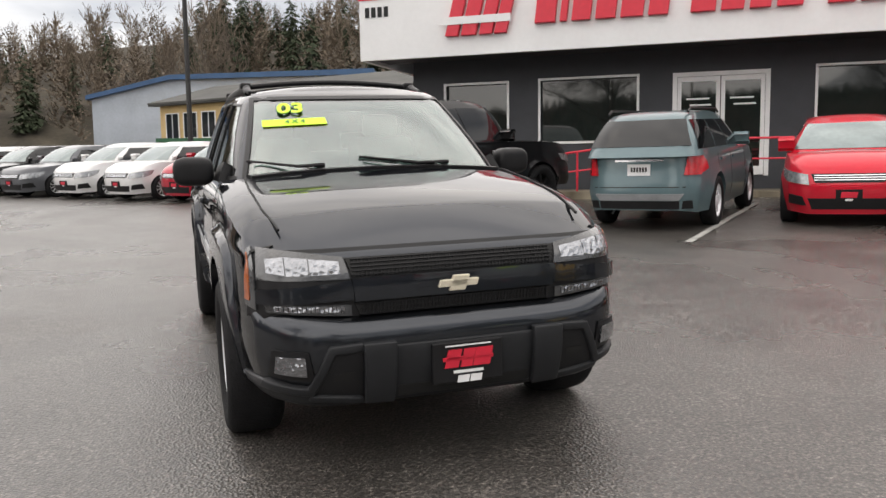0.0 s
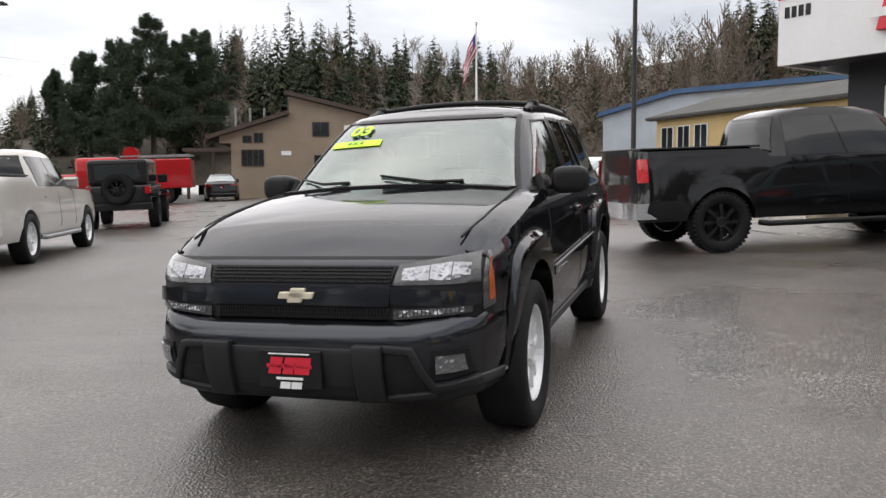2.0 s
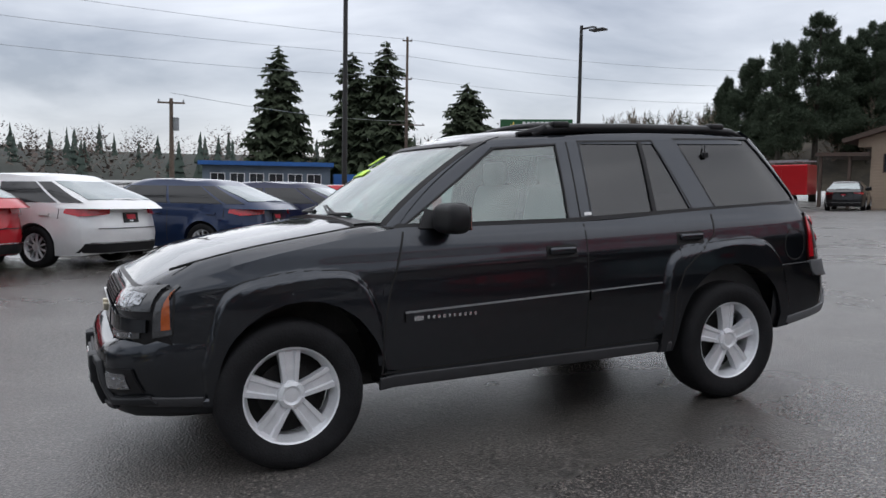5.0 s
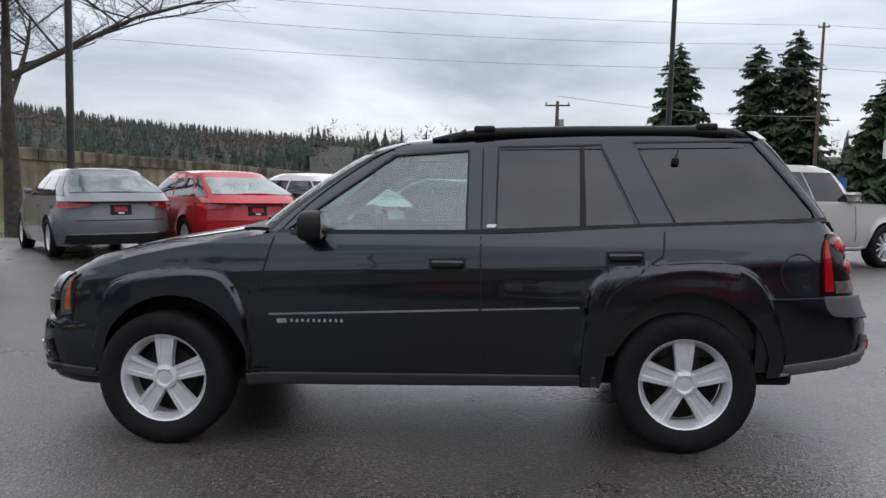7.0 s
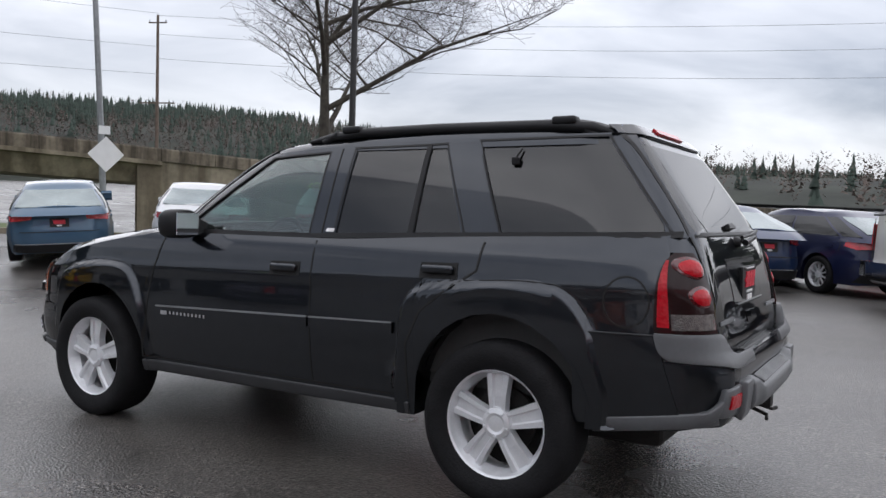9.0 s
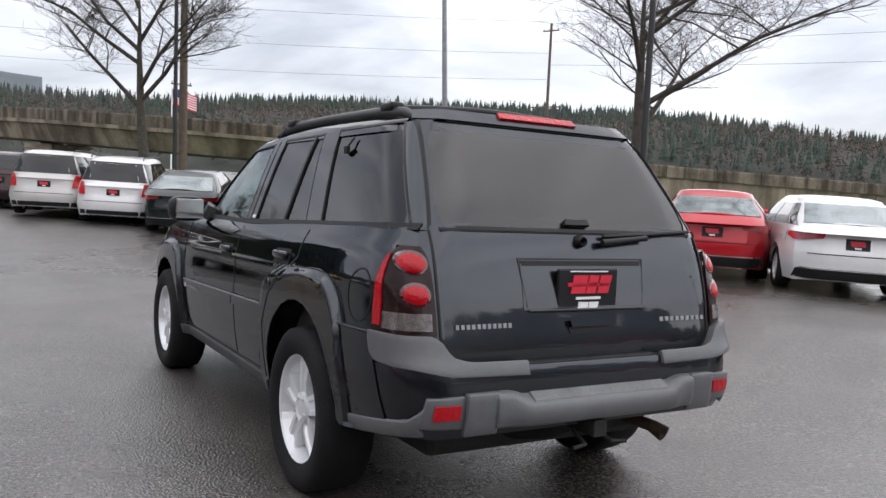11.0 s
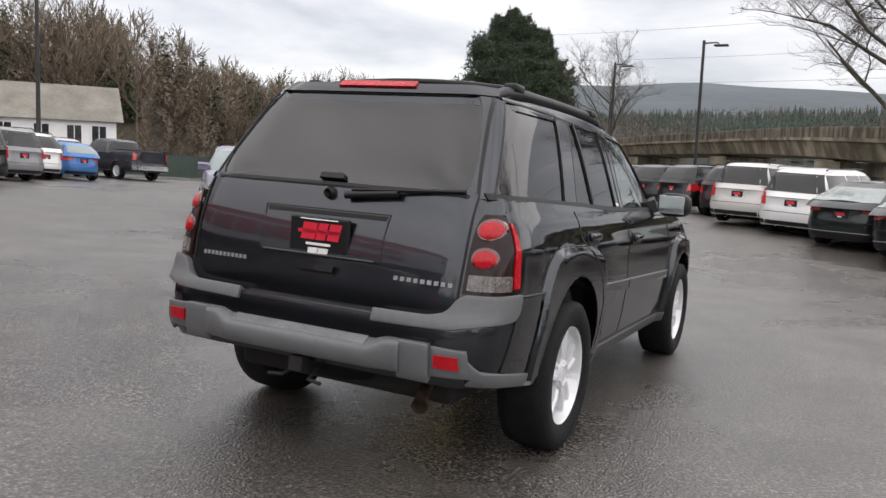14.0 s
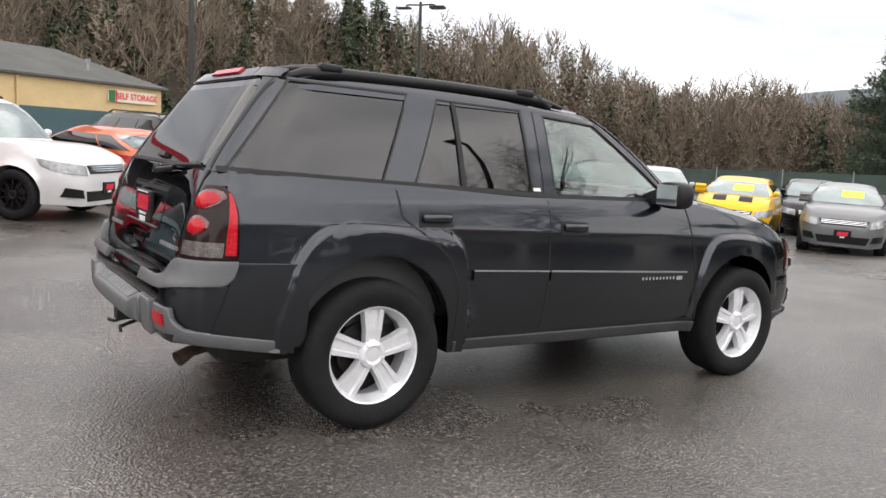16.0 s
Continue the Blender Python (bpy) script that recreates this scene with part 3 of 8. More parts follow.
    for k in range(count):
        a = (k + 0.5) * math.tau / count
        q = Matrix.Rotation(a, 3, "X") @ Vector((face + 0.004, 0, r * 0.235))
        lathe(bm, [(0.0, r * 0.035), (0.018, r * 0.032), (0.02, 0.0001)], 6, "x", q)
    rim = bpy.data.meshes.new("rim")
    bmesh.ops.recalc_face_normals(bm, faces=bm.faces)
    bm.to_mesh(rim)
    bm.free()
    bm = bmesh.new()
    lathe(bm, [(-h * 0.5, 0.0001), (-h * 0.45, r * 0.9)], 32)
    lathe(bm, [(-h * 0.2, r * 0.62), (-h * 0.05, r * 0.62), (-h * 0.05, 0.0001)], 24)
    disc = bpy.data.meshes.new("brake_disc")
    bm.to_mesh(disc)
    bm.free()
    return tyre, rim, disc


def add_wheels(car, meshes, axles, x, z, rim_mat):
    for y in axles:
        for sign in (1, -1):
            w = new("wheel")
            w.parent = car
            w.matrix_basis = Matrix.Translation((sign * x, y, z)) @ Matrix.Rotation(0 if sign > 0 else math.pi, 4, "Z")
            part("tyre", meshes[0], M_RUBBER, w)
            part("rim", meshes[1], rim_mat, w)
            part("brake_disc", meshes[2], M_DARKMETAL, w)


def surf(name, vf, material, parent, label="", smooth=True):
    return part(name, mesh_of(name, *vf, smooth=smooth), material, parent, label)


def wrap(shell, y_end, zs, front=True, x_to=None, nx=16, nc=10, lip=0.05, x_from=None):
    """A band of a hull round one end, from the side at y_end over both corners; zs: its heights, bottom to top."""
    loops = []
    sg = -1 if front else 1

    def row(z, inset=0.0):
        pts = []
        k = shell.k if front else shell.kr
        f, r = shell.F(z), shell.R(z)
        w = shell.W(z)
        yk = (f + r) / 2 + sg * k * (r - f) / 2
        for i in range(nc):
            pts.append(shell.side(1, lerp(y_end, yk, i / nc), z))
        for i in range(nx + 1):
            pts.append(shell.end(lerp(k * w, -k * w, i / nx), z, front))
        for i in range(nc - 1, -1, -1):
            pts.append(shell.side(-1, lerp(y_end, yk, i / nc), z))
        if inset:
            pts = [Vector((p.x * (1 - inset / 0.9), p.y - sg * inset, p.z)) for p in pts]
        return pts

    loops.append(row(zs[0], lip))
    for z in zs:
        loops.append(row(z))
    loops.append(row(zs[-1], lip))
    m = len(loops[0])
    verts = [p for lp in loops for p in lp]
    faces = []
    for a in range(len(loops) - 1):
        for i in range(m - 1):
            faces.append((a * m + i, a * m + i + 1, (a + 1) * m + i + 1, (a + 1) * m + i))
    return verts, faces


# Proportions of the parked cars: length, width, height, wheelbase, front overhang, bonnet edge, belt, boot height, roof start and end, screen foot, rear glass foot.
KINDS = {
    "sedan": dict(L=4.75, W=1.83, H=1.46, wb=2.75, fo=0.92, hood=0.92, nose=0.72, belt=0.98, deck=1.06, cowl=0.30, rs=0.95, re=2.95, rg=3.95, tyre=0.325, sill=0.20, n=5.5),
    "hatch": dict(L=4.05, W=1.73, H=1.49, wb=2.52, fo=0.82, hood=0.98, nose=0.76, belt=1.00, deck=1.02, cowl=0.10, rs=0.85, re=2.85, rg=3.28, tyre=0.315, sill=0.20, n=5.0),
    "suv": dict(L=4.65, W=1.88, H=1.72, wb=2.75, fo=0.92, hood=1.08, nose=0.86, belt=1.10, deck=1.10, cowl=0.28, rs=0.95, re=3.30, rg=3.72, tyre=0.36, sill=0.26, n=6.0),
    "van": dict(L=5.15, W=2.0, H=1.75, wb=3.08, fo=0.98, hood=1.06, nose=0.82, belt=1.06, deck=1.10, cowl=0.0, rs=0.9, re=3.85, rg=4.13, tyre=0.345, sill=0.22, n=7.0),
    "pickup": dict(L=5.85, W=2.02, H=1.88, wb=3.57, fo=1.0, hood=1.16, nose=0.98, belt=1.20, deck=1.38, cowl=0.55, rs=1.1, re=2.75, rg=2.95, tyre=0.40, sill=0.38, n=15.0),
    "coupe": dict(L=4.32, W=1.8, H=1.40, wb=2.65, fo=0.85, hood=0.92, nose=0.70, belt=1.0, deck=1.06, cowl=0.25, rs=1.0, re=2.5, rg=3.55, tyre=0.33, sill=0.19, n=5.0),
}


def build_car(name, kind, color, label, pose_m, group="", plate="red", rim=None, category="car", sticker=False, trim=False, stripes=False, **change):
    """A parked car: hull, cabin, panes, lamps, wheels, plates, mirrors."""
    c = dict(KINDS[kind], **change)
    L, W, H = c["L"], c["W"] / 2, c["H"]
    f, r = -c["fo"] - c["wb"] / 2, L - c["fo"] - c["wb"] / 2
    yf, yr = -c["wb"] / 2, c["wb"] / 2
    tr = c["tyre"]
    body_paint = paint(name + "_paint", color, 0.3, 0.3)
    car = thing(name, pose_m, label, category, group)
    ra = tr * 1.16
    hood, nose, belt, deck, sill = c["hood"], c["nose"], c["belt"], c["deck"], c["sill"]
    cow = yf + c["cowl"]
    kk = 2 ** (-1 / c["n"]) - 0.004
    F = spline([(0.1, f + 0.10), (0.32, f + 0.03), (0.5, f), (nose, f + 0.05), (nose + 0.14, f + 0.16), (hood + 0.2, f + 0.4)])
    R = spline([(0.1, r - 0.12), (0.35, r - 0.02), (0.55, r), (0.75, r - 0.05), (deck, r - (0.08 if kind != "pickup" else 0.06)), (deck + 0.3, r - 0.3)])
    Wd = spline([(0.1, W * 0.90), (sill + 0.1, W * 0.955), (0.55, W), (0.72, W * 0.992), (belt, W * 0.945), (belt + 0.4, W * 0.85)])
    arches = [(yf, tr, ra), (yr, tr, ra)]
    if kind == "pickup":
        hi = spline([(f, nose + 0.1), (f + 0.2, hood - 0.02), (cow, hood + 0.03), (cow + 0.25, belt), (yf + c["rg"] - 0.1, belt + 0.02), (yf + c["rg"], deck), (r, deck)])
    else:
        hi = spline([(f, nose), (f + 0.22, nose + 0.12), (cow - 0.35, hood), (cow + 0.3, belt - 0.01), (yf + c["rg"] - 0.2, belt + 0.03), (yf + c["rg"] + 0.1, deck), (r, deck - 0.03)])
    body = Shell(F, R, Wd, low_edge(sill, arches), hi, c["n"], 0.035, low_front=sill - 0.02, low_rear=sill + 0.04,
                 flare=lambda y, z: 0.022 * sum(max(0, 1 - abs(math.hypot(y - a, z - tr) - ra) / 0.09) for a in (yf, yr)))
    ys = arch_stations(f, r, [(yf, ra), (yr, ra)])
    part("body", mesh_of("body", *body.grid(ys, [0, 0.15, 0.35, 0.55, 0.72, 0.86, 0.95, 1.0], 8)), body_paint, car)
    # cabin
    rs, re, rg = yf + c["rs"], yf + c["re"], yf + c["rg"]
    zb = belt - 0.03
    gF = spline([(zb - 0.1, cow - 0.1), (zb, cow), (H - 0.12, rs - 0.12), (H, rs + 0.25)])
    gR = spline([(zb - 0.1, rg + 0.08), (zb, rg), (H - 0.14, re + 0.06), (H, re - 0.25)])
    gW = spline([(zb - 0.1, W * 0.95), (zb, W * 0.925), (zb + 0.15, W * 0.885), (H - 0.1, W * 0.70), (H, W * 0.64)])
    cabin = Shell(gF, gR, gW, lambda y: zb - 0.03, spline([(rs - 0.2, H - 0.05), (rs + 0.3, H - 0.012), ((rs + re) / 2, H - 0.005), (re, H - 0.04)]), 6.5, 0.03, crown_n=2.5)
    part("cabin", mesh_of("cabin", *cabin.grid([lerp(cow, rg, i / 10) for i in range(11)], [0, 0.2, 0.4, 0.6, 0.8, 0.92, 1.0], 8, under=False)), body_paint, car)
    wz0, wz1 = zb + 0.06, H - 0.13
    xw0, xw1 = gW(wz0) * 0.90, gW(wz1) * 0.88
    surf("windscreen", patch(cabin.front, [(-xw0, wz0), (xw0, wz0), (xw1, wz1 + 0.03), (-xw1, wz1 + 0.03)], 8, 5, 0.006, 0.01, (0, -1, 0.4)), M_LIGHTGLASS, car)
    surf("rear_window", patch(cabin.rear, [(-xw0 * 0.96, wz0 + 0.05), (xw0 * 0.96, wz0 + 0.05), (xw1, wz1 + 0.01), (-xw1, wz1 + 0.01)], 8, 5, 0.006, 0.01, (0, 1, 0.3)), M_SHADE if kind in ("suv", "van", "pickup") else M_LIGHTGLASS, car)
    y0, y1 = gF(wz0) + 0.30, gF(wz1) + 0.22
    e0, e1 = gR(wz0) - 0.28, gR(wz1) - 0.16
    cuts = {"sedan": (0.46, 0.86), "hatch": (0.52, 0.9), "suv": (0.36, 0.68), "van": (0.30, 0.62), "pickup": (0.5, 1.0), "coupe": (0.7, 1.0)}[kind]
    for sign in (1, -1):
        edges = [0.0, *[q for q in cuts if q < 1], 1.0]
        for a, b in zip(edges, edges[1:]):
            qa, qb = a + (0.012 if a else 0), b - (0.012 if b < 1 else 0)
            surf("side_window", patch(lambda u, v: cabin.side(sign, u, v), [(lerp(y0, e0, qa), wz0), (lerp(y0, e0, qb), wz0), (lerp(y1, e1, qb), wz1), (lerp(y1, e1, qa), wz1)], 5, 4, 0.006, 0.01, (sign, 0, 0.2)), M_SHADE, car)
        sd = lambda u, v: body.side(sign, u, v)
        for a in [lerp(y0, e0, q) for q in (-0.06, cuts[0], cuts[1] if cuts[1] < 0.8 or kind == "sedan" else cuts[0])]:
            lo_z = sill + 0.12 if min(abs(a - yf), abs(a - yr)) > ra + 0.05 else tr + ra + 0.06
            surf("door_gap", strip(sd, [(a, lo_z), (a + 0.01, (lo_z + belt) / 2), (a, belt - 0.06)], 0.012, 0.002, 0.006, (sign, 0, 0)), M_SEAM, car)
        for a in (cuts[0] - 0.07, (cuts[1] if cuts[1] < 0.9 else 1.0) - 0.08):
            hy = lerp(y0, e0, a)
            surf("door_handle", patch(sd, [(hy - 0.09, belt - 0.17), (hy + 0.09, belt - 0.17), (hy + 0.09, belt - 0.13), (hy - 0.09, belt - 0.13)], 3, 2, 0.025, 0.03, (sign, 0, 0)), body_paint, car)
        mz = belt + 0.06
        my = y0 - 0.02
        mx = cabin.side(1, my, mz).x
        mb = bmesh.new()
        box(mb, sign * (mx + 0.02), sign * (mx + 0.155), my - 0.06, my + 0.05, mz - 0.01, mz + 0.105, 0.045)
        box(mb, sign * (mx - 0.03), sign * (mx + 0.06), my - 0.02, my + 0.03, mz - 0.015, mz + 0.02, 0.008)
        part("door_mirror", mb, body_paint, car, smooth=True)
    # ends
    up = nose - 0.02
    for sign in (1, -1):
        fr = lambda u, v: body.front(u, v)
        surf("headlamp", patch(fr, [(sign * W * 0.56, up - 0.16), (sign * W * kk, up - 0.12), (sign * W * kk, up + 0.03), (sign * W * 0.58, up - 0.02)], 6, 4, 0.012, 0.03, (sign * 0.3, -1, 0)), M_LENS, car)
        tz = deck - 0.16 if kind not in ("suv", "van", "pickup") else deck - 0.2
        if kind in ("suv", "van"):
            surf("tail_lamp", patch(lambda u, v: body.rear(u, v), [(sign * W * 0.68, tz - 0.12), (sign * W * kk, tz - 0.12), (sign * W * kk, tz + 0.2), (sign * W * 0.74, tz + 0.2)], 6, 4, 0.015, 0.03, (sign * 0.3, 1, 0)), M_TAIL, car)
        elif kind == "pickup":
            surf("tail_lamp", patch(lambda u, v: body.rear(u * Wd(v), v), [(sign * 0.83, deck - 0.42), (sign * kk, deck - 0.42), (sign * kk, deck - 0.10), (sign * 0.83, deck - 0.10)], 5, 4, 0.012, 0.03, (sign * 0.3, 1, 0)), M_TAIL, car)
        else:
            surf("tail_lamp", patch(lambda u, v: body.rear(u, v), [(sign * W * 0.50, tz - 0.06), (sign * W * kk, tz - 0.10), (sign * W * kk, tz + 0.075), (sign * W * 0.46, tz + 0.045)], 9, 4, 0.016, 0.03, (sign * 0.3, 1, 0)), M_TAIL, car)
        if kind != "pickup":
            yk = (F(tz) + R(tz)) / 2 + (kk + 0.004) * (R(tz) - F(tz)) / 2
            surf("tail_lamp_wing", patch(lambda u, v: body.side(sign, u, v), [(yk - 0.24, tz - 0.05), (yk, tz - 0.10), (yk, tz + (0.2 if kind in ("suv", "van") else 0.075)), (yk - 0.20, tz + 0.05)], 5, 4, 0.014, 0.03, (sign, 0.4, 0)), M_TAIL, car)
        yh = (F(up) + R(up)) / 2 - (kk + 0.004) * (R(up) - F(up)) / 2
        surf("headlamp_wing", patch(lambda u, v: body.side(sign, u, v), [(yh, up - 0.12), (yh + 0.22, up - 0.05), (yh + 0.30, up + 0.06), (yh, up + 0.03)], 5, 3, 0.012, 0.03, (sign, -0.4, 0)), M_LENS, car)
        surf("fog_recess", patch(fr, [(sign * W * 0.60, sill + 0.10), (sign * W * 0.86, sill + 0.12), (sign * W * 0.86, sill + 0.25), (sign * W * 0.66, sill + 0.22)], 4, 3, 0.006, 0.02, (0, -1, 0)), M_BLACK, car)
    fr = lambda u, v: body.front(u, v)
    rr = lambda u, v: body.rear(u, v)
    grille = part("grille", mesh_of("grille", *patch(fr, [(-W * 0.48, up - 0.13), (W * 0.48, up - 0.13), (W * 0.54, up - 0.01), (-W * 0.54, up - 0.01)], 8, 3, 0.008, 0.02, (0, -1, 0))), M_BLACK, car)
    for q in (0.25, 0.5, 0.75):
        surf("bar", patch(fr, [(-W * 0.49, up - 0.13 + 0.12 * q), (W * 0.49, up - 0.13 + 0.12 * q), (W * 0.49, up - 0.118 + 0.12 * q), (-W * 0.49, up - 0.118 + 0.12 * q)], 8, 1, 0.016, 0.02, (0, -1, 0)), M_CHROME, grille)
    surf("lower_grille", patch(fr, [(-W * 0.52, sill + 0.05), (W * 0.52, sill + 0.05), (W * 0.58, sill + 0.2), (-W * 0.58, sill + 0.2)], 8, 3, 0.006, 0.02, (0, -1, 0)), M_BLACK, car)
    surf("rear_valance", patch(rr, [(-W * 0.8, sill + 0.06), (W * 0.8, sill + 0.06), (W * 0.8, sill + 0.17), (-W * 0.8, sill + 0.17)], 8, 2, 0.006, 0.02, (0, 1, 0)), M_BLACK, car)
    surf("boot_gap", strip(rr, [(-W * 0.72, 0.62), (W * 0.72, 0.62)], 0.012, 0.003, 0.01, (0, 1, 0), 8), M_SEAM, car)
    surf("boot_lid_gap", strip(rr, [(-W * 0.45, deck - 0.06), (W * 0.45, deck - 0.06)], 0.010, 0.003, 0.01, (0, 1, 0), 8), M_SEAM, car)
    if kind == "sedan":
        surf("bumper_lower", patch(rr, [(-W * 0.86, sill + 0.05), (W * 0.86, sill + 0.05), (W * 0.84, sill + 0.19), (-W * 0.84, sill + 0.19)], 12, 3, 0.008, 0.03, (0, 1, 0)), M_BLACK, car)
        surf("bumper_strip", patch(rr, [(-W * 0.80, sill + 0.20), (W * 0.80, sill + 0.20), (W * 0.80, sill + 0.213), (-W * 0.80, sill + 0.213)], 12, 1, 0.010, 0.02, (0, 1, 0)), M_CHROME, car)
        lip = bmesh.new()
        tube(lip, [Vector((lerp(-W * 0.66, W * 0.66, i / 10), rr(lerp(-W * 0.66, W * 0.66, i / 10), deck - 0.06).y - 0.03, deck + 0.012 - 0.05 * (i / 5 - 1) ** 2)) for i in range(11)], 0.016, 6)
        part("boot_lip", lip, body_paint, car, smooth=True)
    if trim:
        surf("bumper_trim", patch(rr, [(-W * 0.62, 0.44), (W * 0.62, 0.44), (W * 0.70, 0.53), (-W * 0.70, 0.53)], 8, 2, 0.02, 0.03, (0, 1, 0)), M_GREYPOLE, car, "silver bumper trim")
        surf("hatch_bar", patch(rr, [(-W * 0.38, 0.975), (W * 0.38, 0.975), (W * 0.38, 1.0), (-W * 0.38, 1.0)], 6, 1, 0.014, 0.02, (0, 1, 0)), M_CHROME, car)
    if stripes:
        for sign in (1, -1):
            surf("bonnet_stripe", patch(body.top, [(sign * 0.13, f + 0.22), (sign * 0.40, f + 0.22), (sign * 0.40, cow - 0.06), (sign * 0.13, cow - 0.06)], 4, 10, 0.003, 0.004, (0, 0, 1)), M_BLACK, car, "black bonnet stripe")
    for fn, z, out in ((fr, sill + 0.24, -1), (rr, (0.78 if kind not in ("suv", "van", "pickup") else 0.86) if kind != "pickup" else 0.66, 1)):
        pl = surf("dealer_plate", patch(fn, [(-0.16, z - 0.08), (0.16, z - 0.08), (0.16, z + 0.08), (-0.16, z + 0.08)], 2, 2, 0.022, 0.03, (0, out, 0)), M_BLACK if not (trim and out > 0) else M_WHITE, car, "black dealer plate with a red mark" if not (trim and out > 0) else "white licence plate with dark bars")
        if trim and out > 0:
            for i in range(6):
                x = -0.115 + i * 0.04
                surf("plate_bar", patch(fn, [(x, z - 0.03), (x + 0.026, z - 0.03), (x + 0.026, z + 0.035), (x, z + 0.035)], 1, 1, 0.026, 0.004, (0, out, 0)), M_BLACK, pl)
            continue
        surf("red_mark", patch(fn, [(-0.10, z - 0.025), (0.09, z - 0.025), (0.11, z + 0.05), (-0.09, z + 0.05)], 2, 2, 0.027, 0.006, (0, out, 0)), M_SIGNRED, pl)
        surf("white_mark", patch(fn, [(-0.045, z - 0.068), (0.04, z - 0.068), (0.05, z - 0.04), (-0.04, z - 0.04)], 2, 2, 0.027, 0.006, (0, out, 0)), M_WHITE, pl)
    under = bmesh.new()
    box(under, -W * 0.66, W * 0.66, f + 0.25, r - 0.25, sill + 0.02, belt - 0.16)
    part("underbody", under, M_DARKMETAL, car)
    if kind == "pickup":
        bed = bmesh.new()
        box(bed, -W * 0.86, W * 0.86, rg + 0.08, r - 0.08, deck + 0.02, deck + 0.05, 0.01)
        part("bed_cover", bed, M_BLACK, car)
        bump = Shell(lambda z: r - 0.6, lambda z: r + 0.1, lambda z: W * 0.95, lambda y: 0.5, lambda y: 0.72, 8, 0.0)
        part("rear_bumper", mesh_of("rear_bumper", *bump.grid([r - 0.5, r - 0.2, r], [0, 0.5, 1.0], 6, under=False)), M_CHROME, car)
        for sign in (1, -1):
            surf("tailgate_gap", strip(rr, [(sign * W * 0.77, 0.76), (sign * W * 0.77, deck - 0.02)], 0.014, 0.003, 0.01, (0, 1, 0)), M_SEAM, car)
        for sign in (1, -1):
            st = bmesh.new()
            tube(st, [(sign * W * 0.98, yf + 0.6, 0.40), (sign * W * 1.02, yf + 0.75, 0.38), (sign * W * 1.02, yr - 0.7, 0.38), (sign * W * 0.98, yr - 0.55, 0.40)], 0.04, 8)
            part("side_step", st, M_GREYPOLE if color[0] > 0.2 else M_BLACK, car, smooth=True)
    if kind == "suv" or kind == "van":
        for sign in (1, -1):
            rb = bmesh.new()
            xx = gW(H) * 1.0
            tube(rb, [(sign * xx, rs + 0.25, H - 0.02), (sign * xx, rs + 0.4, H + 0.035), (sign * xx, re - 0.3, H + 0.035), (sign * xx, re - 0.15, H - 0.02)], 0.018, 6)
            part("roof_rail", rb, M_BLACK, car, smooth=True)
    if sticker:
        surf("price_sticker", patch(cabin.front, [(-0.1, wz1 - 0.16), (xw1 * 0.6, wz1 - 0.16), (xw1 * 0.6, wz1 - 0.03), (-0.1, wz1 - 0.03)], 3, 2, 0.010, 0.003, (0, -1, 0.4)), M_LIME, car, "lime green window price sticker")
    key = (tr, c.get("style", "ten"), (rim or M_ALLOY).name)
    if key not in WHEELS:
        WHEELS[key] = wheel_meshes(tr, 0.22 if kind != "pickup" else 0.27, tr * 0.66, key[1])
    add_wheels(car, WHEELS[key], (yf, yr), W - 0.11, tr, rim or M_ALLOY)
    return car


WHEELS = {}


def build_ground():
    rs = [0, 2, 4, 6, 8, 10, 12, 14, 16, 18, 20, 23, 26, 30, 36, 45, 60, 90, 150, 300, 700, 1500, 3000]
    n = 96
    verts = [(0, 0, 0)]
    for r in rs[1:]:
        for k in range(n):
            a = k * math.tau / n
            x, y = r * math.cos(a), r * math.sin(a)
            verts.append((x, y, ground_z(x, y)))
    faces = [(0, 1 + k, 1 + (k + 1) % n) for k in range(n)]
    for i in range(len(rs) - 2):
        for k in range(n):
            a, b = 1 + i * n + k, 1 + i * n + (k + 1) % n
            faces.append((a, a + n, b + n, b))
    g = part("ground", mesh_of("ground", verts, faces), ASPHALT)
    tagged(g, "damp dark asphalt car lot with wet patches", "ground", kind="structure")


build_ground()


def lot_line(x0, y0, x1, y1, w=0.1):
    d = Vector((x1 - x0, y1 - y0)).normalized()
    s = Vector((-d.y, d.x)) * w / 2
    n = 8
    verts, faces = [], []
    for i in range(n + 1):
        x, y = lerp(x0, x1, i / n), lerp(y0, y1, i / n)
        for q in (-1, 1):
            px, py = x + s.x * q, y + s.y * q
            verts.append((px, py, ground_z(px, py) + 0.012))
    for i in range(n):
        faces.append((2 * i, 2 * i + 2, 2 * i + 3, 2 * i + 1))
    return tagged(part("parking_line", mesh_of("parking_line", verts, faces), M_LINE), "worn white painted parking line on the asphalt", "road marking", "parking lines", "structure")


M_LINE = mat("worn_line_paint", (0.34, 0.34, 0.32), 0.6, 0, 0.5, 6)
lot_line(5.0, 3.1, 8.9, 6.5)
for k in range(4):
    bx, by = 3.0 + k * 1.2, 8.9 + k * 0.55
    lot_line(bx, by, bx - 0.55, by + 1.1, 0.12)


